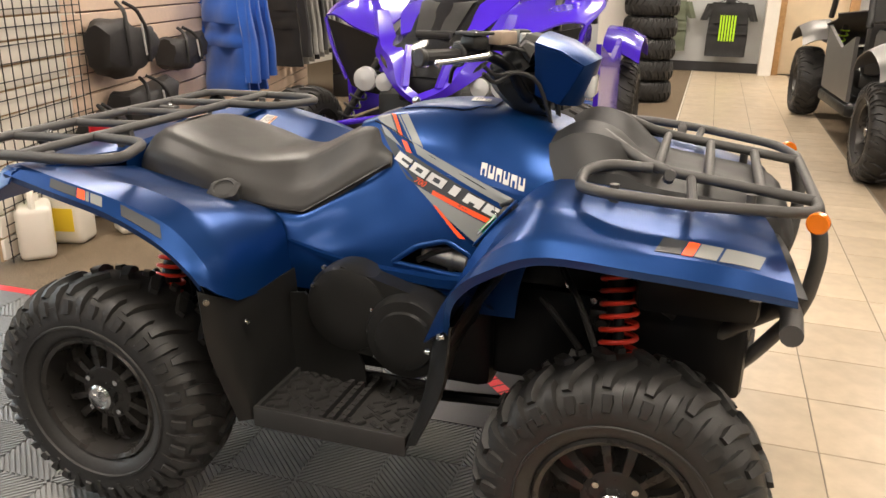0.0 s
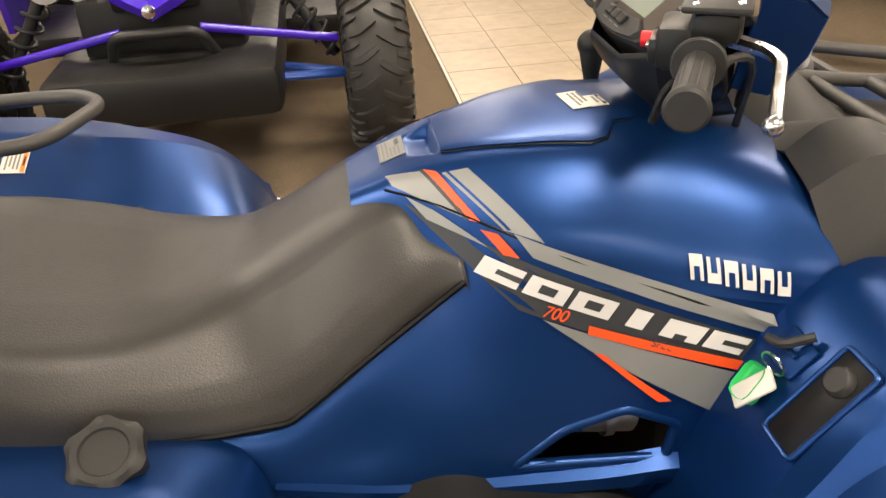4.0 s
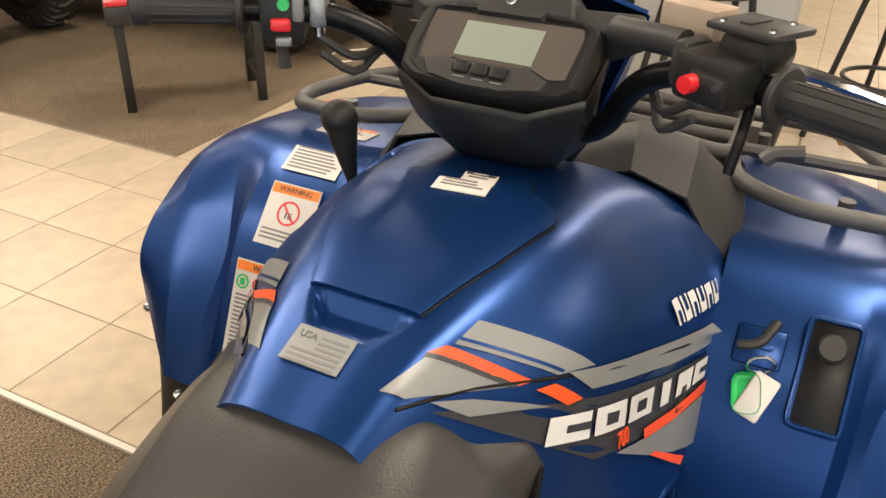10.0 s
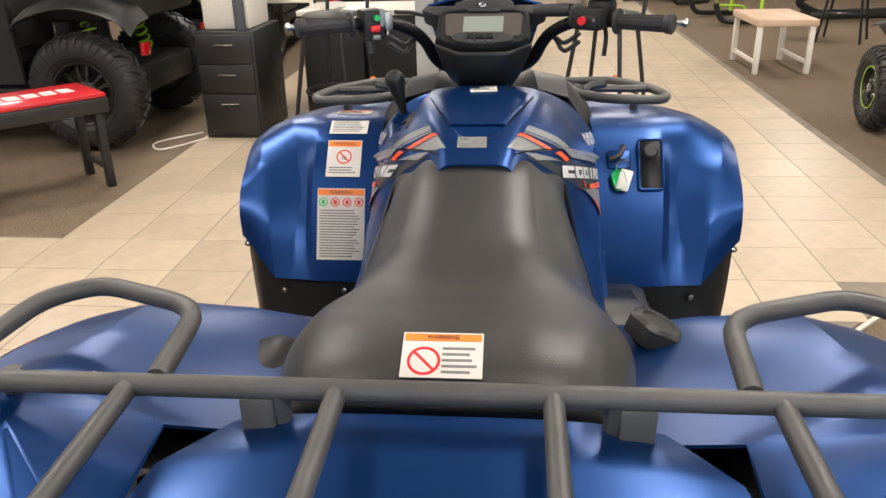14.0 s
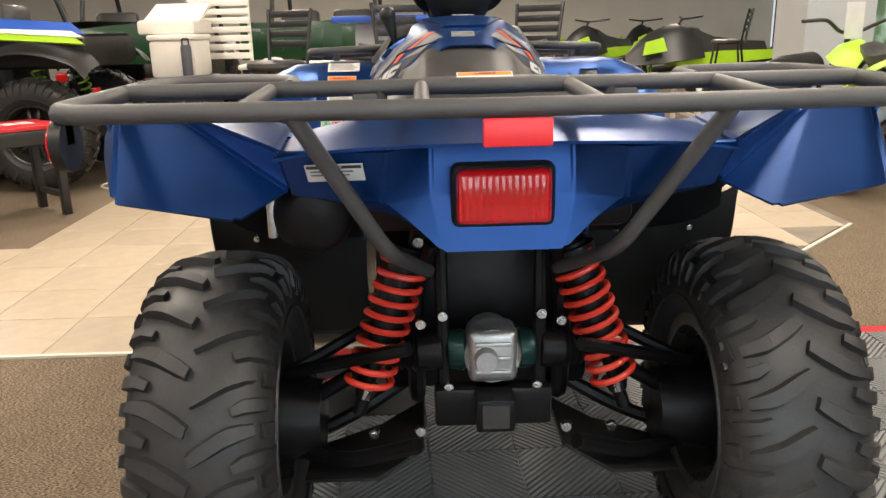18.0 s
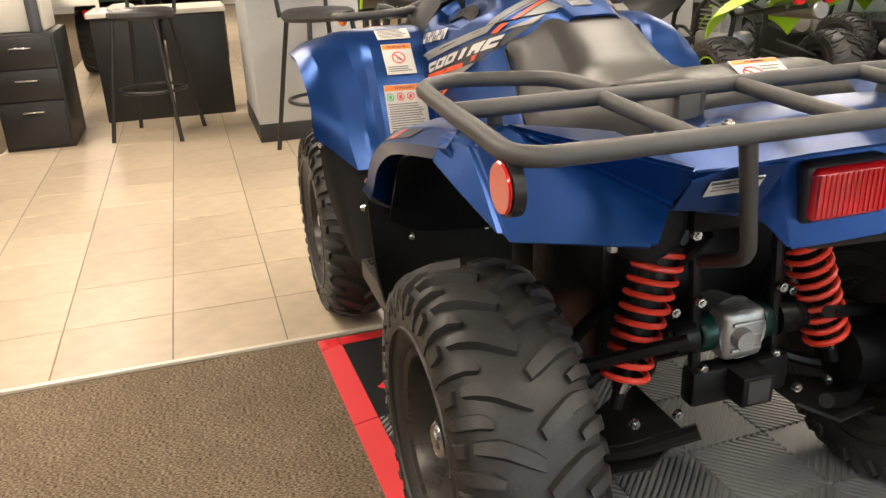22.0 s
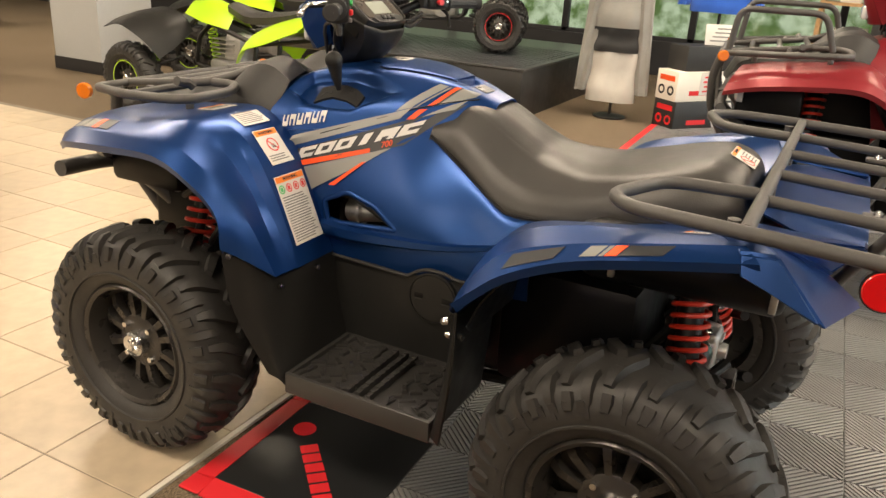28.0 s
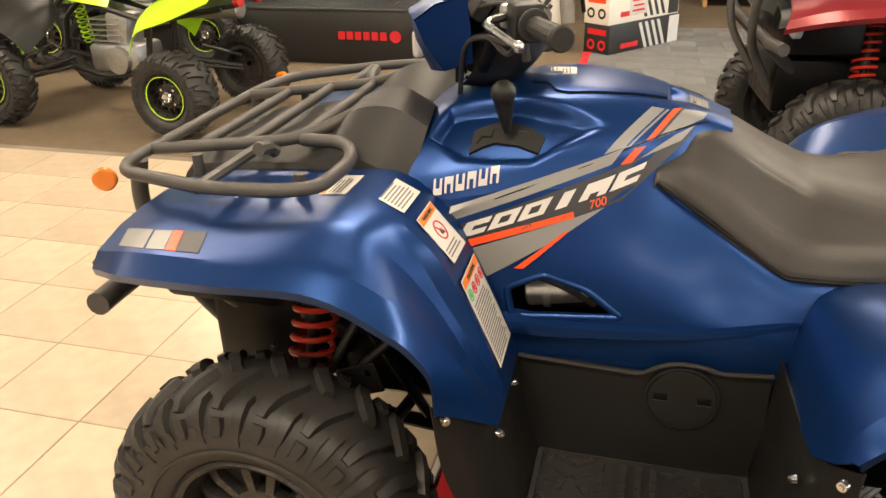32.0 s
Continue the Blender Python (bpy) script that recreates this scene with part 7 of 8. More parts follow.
# violet sport vehicle facing the blue quad bike
GLOSSK = mat("gloss_black", (0.014, 0.014, 0.015), 0.14, coat=0.5, var=0.1)
vio = utility_vehicle(pose(-0.72, 3.42, 0, 0, 0, -90), PURPLE, ROYAL, "violet side-by-side sport vehicle with a gloss black hood", wb=1.20, half=0.91, sport=True)
for s in (1, -1):
    bm = B()
    rows = [[(1.13, 0.34, 0.985), (1.06, 0.52, 1.03), (0.99, 0.66, 1.085), (0.93, 0.755, 1.085), (0.90, 0.775, 1.06)],
            [(0.98, 0.30, 1.06), (0.90, 0.52, 1.10), (0.84, 0.68, 1.135), (0.78, 0.78, 1.13), (0.76, 0.80, 1.10)],
            [(0.70, 0.26, 1.15), (0.66, 0.50, 1.16), (0.60, 0.70, 1.19), (0.56, 0.80, 1.18), (0.55, 0.82, 1.15)],
            [(0.46, 0.26, 1.20), (0.44, 0.50, 1.22), (0.42, 0.72, 1.26), (0.40, 0.80, 1.25), (0.40, 0.82, 1.20)]]
    loft(bm, skin([[(x, s * y, z) for x, y, z in r] for r in rows], 18, 17))
    link("front_fender", shell(bm, 0.010), PURPLE, vio, "glossy violet flared fender")
    bm = B()
    loft(bm, [[(1.12, s * 0.35, 0.97), (1.02, s * 0.55, 1.02), (0.92, s * 0.755, 1.06)], [(1.10, s * 0.36, 0.84), (1.00, s * 0.55, 0.86), (0.92, s * 0.70, 0.88)], [(1.10, s * 0.34, 0.66), (1.02, s * 0.50, 0.66), (0.94, s * 0.60, 0.68)]])
    link("fender_liner", shell(bm, 0.008), BLACK, vio, "black inner fender")
    bm = B()
    tube(bm, spline([(0.905, s * 0.772, 1.065), (0.93, s * 0.72, 0.90), (0.96, s * 0.62, 0.72)], 8), 0.012, 6)
    link("fender_edge", bm, PURPLE, vio)
    bm = B()
    low = [(1.00, 0.42, 1.12), (1.10, 0.375, 0.90), (1.22, 0.270, 0.800), (1.33, 0.150, 0.715), (1.41, 0.0, 0.650)]
    mid = [(1.05, 0.38, 1.12), (1.16, 0.315, 0.945), (1.25, 0.215, 0.875), (1.36, 0.135, 0.755), (1.435, 0.0, 0.685)]
    top_ = [(1.00, 0.33, 1.12), (1.10, 0.235, 0.965), (1.20, 0.140, 0.945), (1.33, 0.105, 0.780), (1.41, 0.0, 0.722)]
    loft(bm, creased([[(x, s * y, z) for x, y, z in c] for c in zip(low, mid, top_)], 17, 3))
    link("nose_blade", shell(bm, 0.012), PURPLE, vio, "violet blade that runs down to the nose")
    bm = B()
    rows = [[(1.19, 0.155, 0.955), (1.23, 0.125, 0.955), (1.20, 0.098, 0.955)], [(1.28, 0.140, 0.860), (1.31, 0.112, 0.860), (1.28, 0.088, 0.860)], [(1.36, 0.120, 0.755), (1.385, 0.095, 0.755), (1.36, 0.072, 0.755)]]
    loft(bm, creased([[(x, s * y, z) for x, y, z in r] for r in rows], 9, 3))
    link("nose_strut", shell(bm, 0.010), PURPLE, vio, "violet upright strip beside the hood")
    bm = B()
    tube(bm, [(1.30, s * 0.14, 0.590), (1.22, s * 0.64, 0.480)], 0.017, 10)
    link("front_arm", bm, PURPLE, vio, "violet front suspension arm")
    bm = B()
    lathe(bm, [(0.0, 0.052), (0.02, 0.050), (0.035, 0.0)], 20, "x", (1.20, s * 0.275, 0.745))
    link("fog_lamp", bm, bpy.data.materials["clear_lens"], vio, "small clear lamp")
    bm = B()
    tube(bm, [(1.12, s * 0.085, 1.03), (1.25, s * 0.070, 0.90), (1.30, s * 0.0, 0.850)], 0.006, 6)
    link("hood_line", bm, CHROME, vio, "bright line on the hood")
    bm = B()
    loft(bm, [[(1.12, s * 0.21, 1.00), (1.10, s * 0.15, 1.02)], [(0.90, s * 0.30, 1.10), (0.88, s * 0.17, 1.16)], [(0.60, s * 0.34, 1.19), (0.58, s * 0.2, 1.24)]])
    link("hood_flank", shell(bm, 0.01), PURPLE, vio)
bm = B()
rows = [[(1.28, -0.18, 0.78), (1.32, 0, 0.80), (1.28, 0.18, 0.78)], [(1.18, -0.31, 0.88), (1.24, 0, 0.95), (1.18, 0.31, 0.88)], [(1.06, -0.28, 0.99), (1.08, 0, 1.08), (1.06, 0.28, 0.99)], [(0.86, -0.20, 1.14), (0.86, 0, 1.22), (0.86, 0.20, 1.14)], [(0.56, -0.24, 1.22), (0.56, 0, 1.26), (0.56, 0.24, 1.22)]]
loft(bm, skin(rows, 20, 13))
hd = link("hood", shell(bm, 0.01), GLOSSK, vio, "gloss black hood")
bm = B()
box(bm, 1.10, 1.20, -0.10, 0.10, 0.96, 1.00, 0.012, m=pose(0, 0, 0.03))
loft(bm, [[(1.16, -0.11, 1.02), (1.16, 0.11, 1.02)], [(0.95, -0.15, 1.17), (0.95, 0.15, 1.17)], [(0.85, -0.15, 1.18), (0.85, 0.15, 1.18)]])
link("scoop", bm, GREYP, hd, "grey air scoop")
bm = B()
box(bm, 1.14, 1.30, -0.16, 0.16, 0.66, 0.80, 0.02)
box(bm, 0.60, 1.26, -0.30, 0.30, 0.42, 0.70, 0.03)
link("grille", bm, BLACK, vio, "black grille and nose box")
bm = B()
tube(bm, rounded([(1.30, -0.20, 0.46), (1.40, -0.15, 0.605), (1.40, 0.15, 0.605), (1.30, 0.20, 0.46)], 0.05), 0.020, 10)
link("skid_bar", bm, BLACKM, vio)
bm = B()
lathe(bm, [(0.0, 0.024), (0.012, 0.023), (0.018, 0.0)], 20, "x", (1.428, 0.0, 0.690))
link("nose_badge", bm, CHROME, vio, "round bright badge on the nose")
for s in (1, -1):
    bm = B()
    tube(bm, rounded([(0.60, s * 0.66, 1.16), (0.50, s * 0.70, 1.40), (0.22, s * 0.62, 1.86)], 0.1), 0.035, 10)
    link("cage_cover", bm, PURPLE, vio, "violet roll cage cover")

utility_vehicle(pose(2.34, 5.70, 0, 0, 0, 93.3), SILVER, None, "grey side-by-side off-road vehicle on carpet", wb=1.55)
uv = utility_vehicle(pose(3.94, 3.60, 0, 0, 0, 90), GREYP, None, "charcoal and silver side-by-side off-road vehicle with lime springs", R=0.37, fender=GREYP)
for z0, z1, y0, m_, n_, l_ in ((0.95, 0.990, 0.700, LIME, "lime_panel", "lime trim panel"), (0.990, 1.010, 0.690, WHITEP, "white_panel", "white trim panel"), (1.010, 1.060, 0.670, ROYAL, "blue_panel", "blue body panel")):
    bm = B()
    poly(bm, [(-1.38, y0 - 0.06, z0 - 0.02), (-0.70, y0, z0 + 0.03), (-0.66, y0 - 0.03, z1 + 0.05), (-1.30, y0 - 0.08, z1)], (0, 0.025, 0.01))
    link(n_, bm, m_, uv, l_)
utility_vehicle(pose(7.45, 3.05, 0, 0, 0, 4), GREENT, BLACKM, "dark green utility vehicle with a load bed", bed=True)
utility_vehicle(pose(8.0, 1.15, 0, 0, 0, 0), GREENT, BLACKM, "dark green utility vehicle with a load bed", bed=True)
sport_quad(pose(3.22, -2.82, 0, 0, 0, -4), LIME, LIME, "lime green sport quad bike on brown carpet")
sport_quad(pose(4.1, -4.35, 0, 0, 0, 12), LIME, LIME, "lime green sport quad bike beside the black platform")
sport_quad(pose(2.85, -5.25, 0.42, 0, 0, 20), mat("dark_red_gloss", (0.28, 0.01, 0.015), 0.3, coat=0.4), REDP, "black and red sport quad bike on the platform")


def snowmobile(m):
    """x forward: long flat tunnel, track below, seat, angular nose and two skis."""
    q = thing("snowmobile", "lime and black snowmobile on brown carpet", "snowmobile", "snowmobiles on show", m)
    for s in (1, -1):
        bm = B()
        poly(bm, [(-1.35, s * 0.19, 0.60), (-1.35, s * 0.19, 0.50), (0.10, s * 0.19, 0.38), (0.42, s * 0.19, 0.40), (0.36, s * 0.19, 0.56), (-0.3, s * 0.19, 0.60)], (0, s * 0.015, 0))
        link("tunnel_side", bm, LIME, q, "lime tunnel side")
        bm = B()
        poly(bm, [(0.62, s * 0.30, 0.62), (0.95, s * 0.24, 0.56), (0.90, s * 0.20, 0.74), (0.66, s * 0.24, 0.80)], (0, s * 0.02, 0))
        link("nose_panel", bm, LIME, q, "lime nose panel")
        bm = B()
        tube(bm, rounded([(1.48, s * 0.50, 0.28), (1.40, s * 0.50, 0.06), (0.50, s * 0.50, 0.03)], 0.12), 0.035, 8)
        link("ski", bm, BLACKM, q, "black ski")
        bm = B()
        tube(bm, rounded([(1.46, s * 0.50, 0.26), (1.12, s * 0.50, 0.24), (1.02, s * 0.50, 0.06)], 0.05), 0.014, 6)
        tube(bm, [(0.90, s * 0.50, 0.06), (0.88, s * 0.48, 0.34)], 0.025, 6)
        link("ski_loop", bm, LIME, q, "lime ski loop")
        bm = B()
        tube(bm, [(0.88, s * 0.48, 0.30), (0.80, s * 0.18, 0.42)], 0.015, 6)
        tube(bm, [(0.88, s * 0.47, 0.26), (0.70, s * 0.18, 0.34)], 0.015, 6)
        link("suspension_arm", bm, BLACKM, q)
    bm = B()
    box(bm, -1.35, 0.40, -0.19, 0.19, 0.56, 0.60, 0.01)
    link("tunnel_top", bm, BLACKM, q)
    bm = B()
    loft(bm, skin([[(0.02, -0.26, 0.52), (0.02, 0, 0.92), (0.02, 0.26, 0.52)], [(0.42, -0.32, 0.48), (0.42, 0, 0.98), (0.42, 0.32, 0.48)], [(0.80, -0.26, 0.44), (0.80, 0, 0.84), (0.80, 0.26, 0.44)], [(1.12, -0.10, 0.42), (1.12, 0, 0.56), (1.12, 0.10, 0.42)]], 14, 11))
    link("engine_hood", shell(bm, 0.02), BLACKM, q, "black engine hood")
    bm = B()
    loft(bm, [[(x, -w, 0.58), (x, -w * 0.8, z), (x, w * 0.8, z), (x, w, 0.58)] for x, w, z in ((0.15, 0.13, 0.92), (-0.15, 0.16, 0.80), (-0.55, 0.17, 0.74), (-0.95, 0.15, 0.72), (-1.0, 0.14, 0.60))])
    link("seat", bm, VINYL, q, "black seat")
    bm = B()
    tube(bm, rounded([(-1.5, 0, 0.30), (-1.38, 0, 0.05), (-0.1, 0, 0.05), (0.25, 0, 0.22), (-0.2, 0, 0.42), (-1.38, 0, 0.46)], 0.12, closed=True), 0.045, 8, True)
    box(bm, -1.42, 0.1, -0.17, 0.17, 0.01, 0.10, 0.03)
    link("track", bm, RUBBER, q)
    bm = B()
    tube(bm, rounded([(0.15, -0.36, 1.08), (0.28, 0, 1.04), (0.15, 0.36, 1.08)], 0.1), 0.016, 8)
    tube(bm, [(0.28, 0, 1.04), (0.42, 0, 0.85)], 0.02, 8)
    link("handlebar", bm, BLACKM, q)
    return q


for x, y, a in ((9.7, -3.95, 97), (12.6, -3.1, 135), (14.6, -4.6, 140)):
    snowmobile(pose(x, y, -0.006, 0, 0, a))

# ---- furniture ahead ----
bench = thing("bench", "black steel bench with a red printed seat top", "bench", m=pose(2.48, 2.50, -0.006, 0, 0, -42))
for sx in (-0.31, 0.31):
    for sy in (-0.16, 0.16):
        bm = B()
        box(bm, sx - 0.022, sx + 0.022, sy - 0.022, sy + 0.022, 0, 0.42, 0.003)
        link("leg", bm, BLACKM, bench)
for sx in (-0.31, 0.31):
    bm = B()
    box(bm, sx - 0.015, sx + 0.015, -0.14, 0.14, 0.10, 0.13)
    link("stretcher", bm, BLACKM, bench)
bm = B()
box(bm, -0.36, 0.36, -0.21, 0.21, 0.42, 0.50, 0.008)
link("seat_frame", bm, BLACKM, bench)
bm = B()
box(bm, -0.355, 0.355, -0.205, 0.205, 0.50, 0.525, 0.008)
top = link("seat_top", bm, mat("red_vinyl", (0.50, 0.012, 0.020), 0.35, coat=0.3, var=0.1), bench, "glossy red printed top")
bm = B()
for k in range(6):
    box(bm, -0.27 + k * 0.09, -0.20 + k * 0.09, -0.06, 0.06, 0.525, 0.527)
link("white_print", bm, WHITE, top, "white block print")

cab = thing("file_cabinet", "black three-drawer steel file cabinet", "cabinet", m=pose(3.92, 1.80, -0.006))
bm = B()
box(bm, -0.30, 0.30, -0.195, 0.195, 0, 0.70, 0.006)
link("body", bm, BLACKM, cab)
for z0, z1 in ((0.03, 0.30), (0.31, 0.49), (0.50, 0.68)):
    bm = B()
    box(bm, -0.318, -0.30, -0.18, 0.18, z0, z1, 0.005)
    dr = link("drawer", bm, BLACKM, cab)
    bm = B()
    tube(bm, rounded([(-0.318, -0.06, z1 - 0.06), (-0.335, -0.06, z1 - 0.06), (-0.335, 0.06, z1 - 0.06), (-0.318, 0.06, z1 - 0.06)], 0.008), 0.005, 6)
    link("handle", bm, CHROME, dr, "bright bar handle")
cool = thing("storage_box", "white plastic box on the file cabinet", "box", m=pose(3.93, 1.80, 0.694))
bm = B(); box(bm, -0.22, 0.22, -0.15, 0.16, 0, 0.25, 0.02); link("body", bm, WHITEP, cool)
bm = B(); box(bm, -0.23, 0.23, -0.16, 0.17, 0.25, 0.29, 0.015); link("lid", bm, WHITEP, cool)
bot = thing("drink_bottle", "dark grey drink bottle with a loop lid", "bottle", m=pose(3.68, 1.70, 0.694))
bm = B(); lathe(bm, [(0, 0.0), (0, 0.035), (0.20, 0.036), (0.22, 0.03), (0.22, 0)], 20, "z"); link("body", bm, mat("slate_enamel", (0.06, 0.065, 0.075), 0.4), bot)
bm = B(); tube(bm, rounded([(0, -0.022, 0.22), (0, -0.022, 0.26), (0, 0.022, 0.26), (0, 0.022, 0.22)], 0.012), 0.006, 6); link("loop", bm, BLACKM, bot)
prn = thing("printer", "white printer with an open scanner lid", "printer", m=pose(4.05, 1.86, 0.984))
bm = B(); box(bm, -0.24, 0.24, -0.20, 0.20, 0, 0.10, 0.02); link("body", bm, WHITEP, prn)
bm = B(); box(bm, -0.22, 0.22, -0.20, 0.20, 0, 0.03, 0.01, m=pose(0.05, 0, 0.12, 0, -20, 0)); link("lid", bm, WHITEP, prn)
rack = thing("brochure_rack", "white slatted brochure rack on the floor", "display rack", m=pose(4.38, 1.62, -0.006))
for s in (-0.22, 0.22):
    bm = B(); box(bm, -0.012, 0.012, s - 0.012, s + 0.012, 0, 1.75, 0.003); link("post", bm, WHITEP, rack)
for k in range(14):
    bm = B(); box(bm, -0.02, -0.005, -0.22, 0.22, 0.80 + k * 0.065, 0.845 + k * 0.065, 0.002); link("slat", bm, WHITEP, rack)
desk = thing("desk", "dark desk with a pale top", "desk", m=pose(4.55, 1.02, -0.006))
bm = B(); box(bm, -0.32, 0.32, -0.46, 0.46, 0.72, 0.755, 0.006); link("tabletop", bm, WHITEP, desk)
bm = B(); box(bm, -0.29, 0.29, -0.44, -0.03, 0, 0.72, 0.004); link("drawer_unit", bm, BLACKM, desk)
bm = B(); box(bm, -0.27, 0.29, 0.0, 0.44, 0, 0.72, 0.004); link("modesty_panel", bm, BLACKM, desk)
tow = thing("cloth", "crumpled white cloth on the desk", "cloth", m=pose(4.42, 1.25, 0.749))
bm = B()
bmesh.ops.create_icosphere(bm, subdivisions=3, radius=0.09)
for v in bm.verts:
    v.co *= 1 + 0.35 * noise.noise(v.co * 14)
    v.co.z = abs(v.co.z) * 0.5
link("fold", bm, CLOTHW, tow)


def stool(m):
    q = thing("bar_stool", "dark metal bar stool with a black seat and slatted back", "stool", "bar stools at the counter", m)
    for sx in (1, -1):
        for sy in (1, -1):
            bm = B()
            tube(bm, spline([(sx * 0.13, sy * 0.13, 0.74), (sx * 0.16, sy * 0.16, 0.50), (sx * 0.22, sy * 0.22, 0.0)], 8), 0.014, 8)
            link("leg", bm, BLACKM, q)
    bm = B()
    tube(bm, [(0.205 * math.cos(a), 0.205 * math.sin(a), 0.30) for a in np.linspace(0, TAU, 25)[:-1]], 0.011, 8, True)
    link("foot_ring", bm, BLACKM, q)
    bm = B()
    lathe(bm, [(0.735, 0.0), (0.735, 0.19), (0.755, 0.205), (0.78, 0.20), (0.795, 0.17), (0.80, 0.0)], 28, "z")
    link("seat", bm, VINYL, q)
    for s in (1, -1):
        bm = B()
        tube(bm, spline([(-0.17, s * 0.15, 0.75), (-0.20, s * 0.16, 0.95), (-0.24, s * 0.17, 1.14)], 6), 0.013, 8)
        link("back_post", bm, BLACKM, q)
    for k in range(4):
        bm = B()
        box(bm, -0.008, 0.008, -0.16, 0.16, 0, 0.045, 0.003, m=pose(-0.205 - 0.011 * k, 0, 0.88 + k * 0.068))
        link("back_slat", bm, BLACKM, q)
    return q


stool(pose(2.80, 0.14, -0.0, 0, 0, 200))
stool(pose(3.72, 1.10, -0.0, 0, 0, 160))
stool(pose(3.55, -0.62, -0.0, 0, 0, 150))
stool(pose(7.75, -3.62, -0.006, 0, 0, 60))
ctr = thing("counter", "pale grey service counter with a blue top", "counter", m=pose(3.62, 0.17, -0.0))
bm = B(); box(bm, -0.46, 0.46, -0.33, 0.33, 0.11, 1.03, 0.004); link("body", bm, GREYWALL, ctr)
bm = B(); box(bm, -0.465, 0.465, -0.335, 0.335, 0, 0.11, 0.002); link("plinth", bm, DARKBASE, ctr, "black plinth")
bm = B(); box(bm, -0.58, 0.58, -0.46, 0.46, 1.03, 1.07, 0.008); link("countertop", bm, ROYAL, ctr, "royal blue countertop")
tab = thing("white_table", "small white table with a pale top", "table", m=pose(6.20, -2.40, -0.006))
bm = B(); box(bm, -0.42, 0.42, -0.26, 0.26, 0.41, 0.47, 0.01); link("tabletop", bm, mat("pale_wood", (0.55, 0.40, 0.28), 0.5, var=0.1), tab)
for sx in (1, -1):
    for sy in (1, -1):
        bm = B(); box(bm, sx * 0.38 - 0.022, sx * 0.38 + 0.022, sy * 0.22 - 0.022, sy * 0.22 + 0.022, 0, 0.41, 0.003); link("leg", bm, WHITEP, tab)
for sy in (1, -1):
    bm = B(); box(bm, -0.38, 0.38, sy * 0.22 - 0.013, sy * 0.22 + 0.013, 0.08, 0.11); link("stretcher", bm, WHITEP, tab)
col = thing("pillar", "pale grey square pillar with a black plinth", "pillar", kind="structure", m=pose(5.75, -3.75, -0.006))
bm = B(); box(bm, -0.32, 0.32, -0.32, 0.32, 0.12, HC + 0.006); link("shaft", bm, GREYWALL, col)
bm = B(); box(bm, -0.33, 0.33, -0.33, 0.33, 0, 0.12); link("plinth", bm, DARKBASE, col)
cord = B()
tube(cord, spline([(3.62, 2.0, 0.0), (3.40, 2.12, 0.0), (3.32, 2.22, 0.002), (3.5, 2.30, 0.0), (3.75, 2.08, 0.0)], 18), 0.006, 6)
tagged(link("power_cord", cord, WHITEP), "white power cord on the carpet", "cord")

# ---- platform side ----
plat = thing("display_platform", "black display platform with a chequer-plate top", "platform", m=pose(0, 0, -0.006))
bm = B(); box(bm, 1.55, 6.2, -6.6, -4.30, 0, 0.405, 0.004); link("body", bm, BLACKM, plat)
bm = B(); box(bm, 1.53, 6.22, -6.62, -4.28, 0.405, 0.426, 0.004); ptop = link("deck", bm, mat("chequer_plate", (0.10, 0.105, 0.11), 0.32, metal=0.7, var=0.1), plat)
bm = B()
for i in range(40):
    for j in range(28):
        x, y = 1.60 + i * 0.055, -4.36 - j * 0.055
        s = 1 if (i + j) % 2 else -1
        box(bm, -0.018, 0.018, -0.004, 0.004, 0, 0.003, m=pose(x, y, 0.426, 0, 0, 45 * s))
link("plate_studs", bm, ptop.data.materials[0], ptop)["kind"] = "stuff"
bm = B()
cyl(bm, (1.95, -4.285, 0.22), (1.95, -4.294, 0.22), 0.045, 0.045, 20)
for k in range(6):
    box(bm, 2.02 + k * 0.068, 2.072 + k * 0.068, -4.30, -4.288, 0.19, 0.25)
link("red_mark", bm, MATR, plat, "red lettering shapes")


def garment(m, body, lower, mid, label, w=0.46, h=0.72, sleeves=0.62):
    """A hanging top: body with folds, two sleeves, collar; local x across, z up, hung at the top."""
    q = thing("hanging_shirt", label, "clothing", "hanging clothes", m)

    def tube_of(x0, x1, zt, zb, wt, wb, d, ph):
        bm = B()
        rows = []
        for i in range(11):
            t = i / 10
            cx, cz, ww = x0 + (x1 - x0) * t, zt + (zb - zt) * t, wt + (wb - wt) * t
            rows.append([(cx + ww * math.cos(a), (d * (0.6 + 0.4 * t) + 0.012 * math.sin(5 * a + ph + 3 * t)) * math.sin(a) + 0.008 * math.sin(9 * t + ph), cz) for a in np.linspace(0, TAU, 25)[:-1]])
        loft(bm, rows, close=True)
        return bm
    cut = ((0, 0.38, body), (0.38, 0.58, mid), (0.58, 1.0, lower))
    for a, b, mm in cut:
        link("body_panel", tube_of(0, 0, -h * a, -h * b, w / 2 * (0.86 + 0.14 * min(1, a * 2)), w / 2 * (0.86 + 0.14 * min(1, b * 2)), 0.075, 1.0), mm, q)
    for s in (1, -1):
        link("sleeve", tube_of(s * w * 0.42, s * w * 0.62, -0.02, -sleeves, 0.085, 0.055, 0.05, s), body, q)
    bm = B()
    lathe(bm, [(0.0, 0.075), (0.05, 0.07), (0.052, 0.064), (0.0, 0.066)], 20, "z", closed=True)
    link("collar", bm, body, q)
    bm = B()
    tube(bm, rounded([(-w * 0.36, 0, -0.02), (0, 0, 0.06), (w * 0.36, 0, -0.02)], 0.05), 0.006, 6)
    tube(bm, [(0, 0, 0.06), (0, 0, 0.12)], 0.004, 6)
    link("hanger", bm, BLACKM, q)
    return q


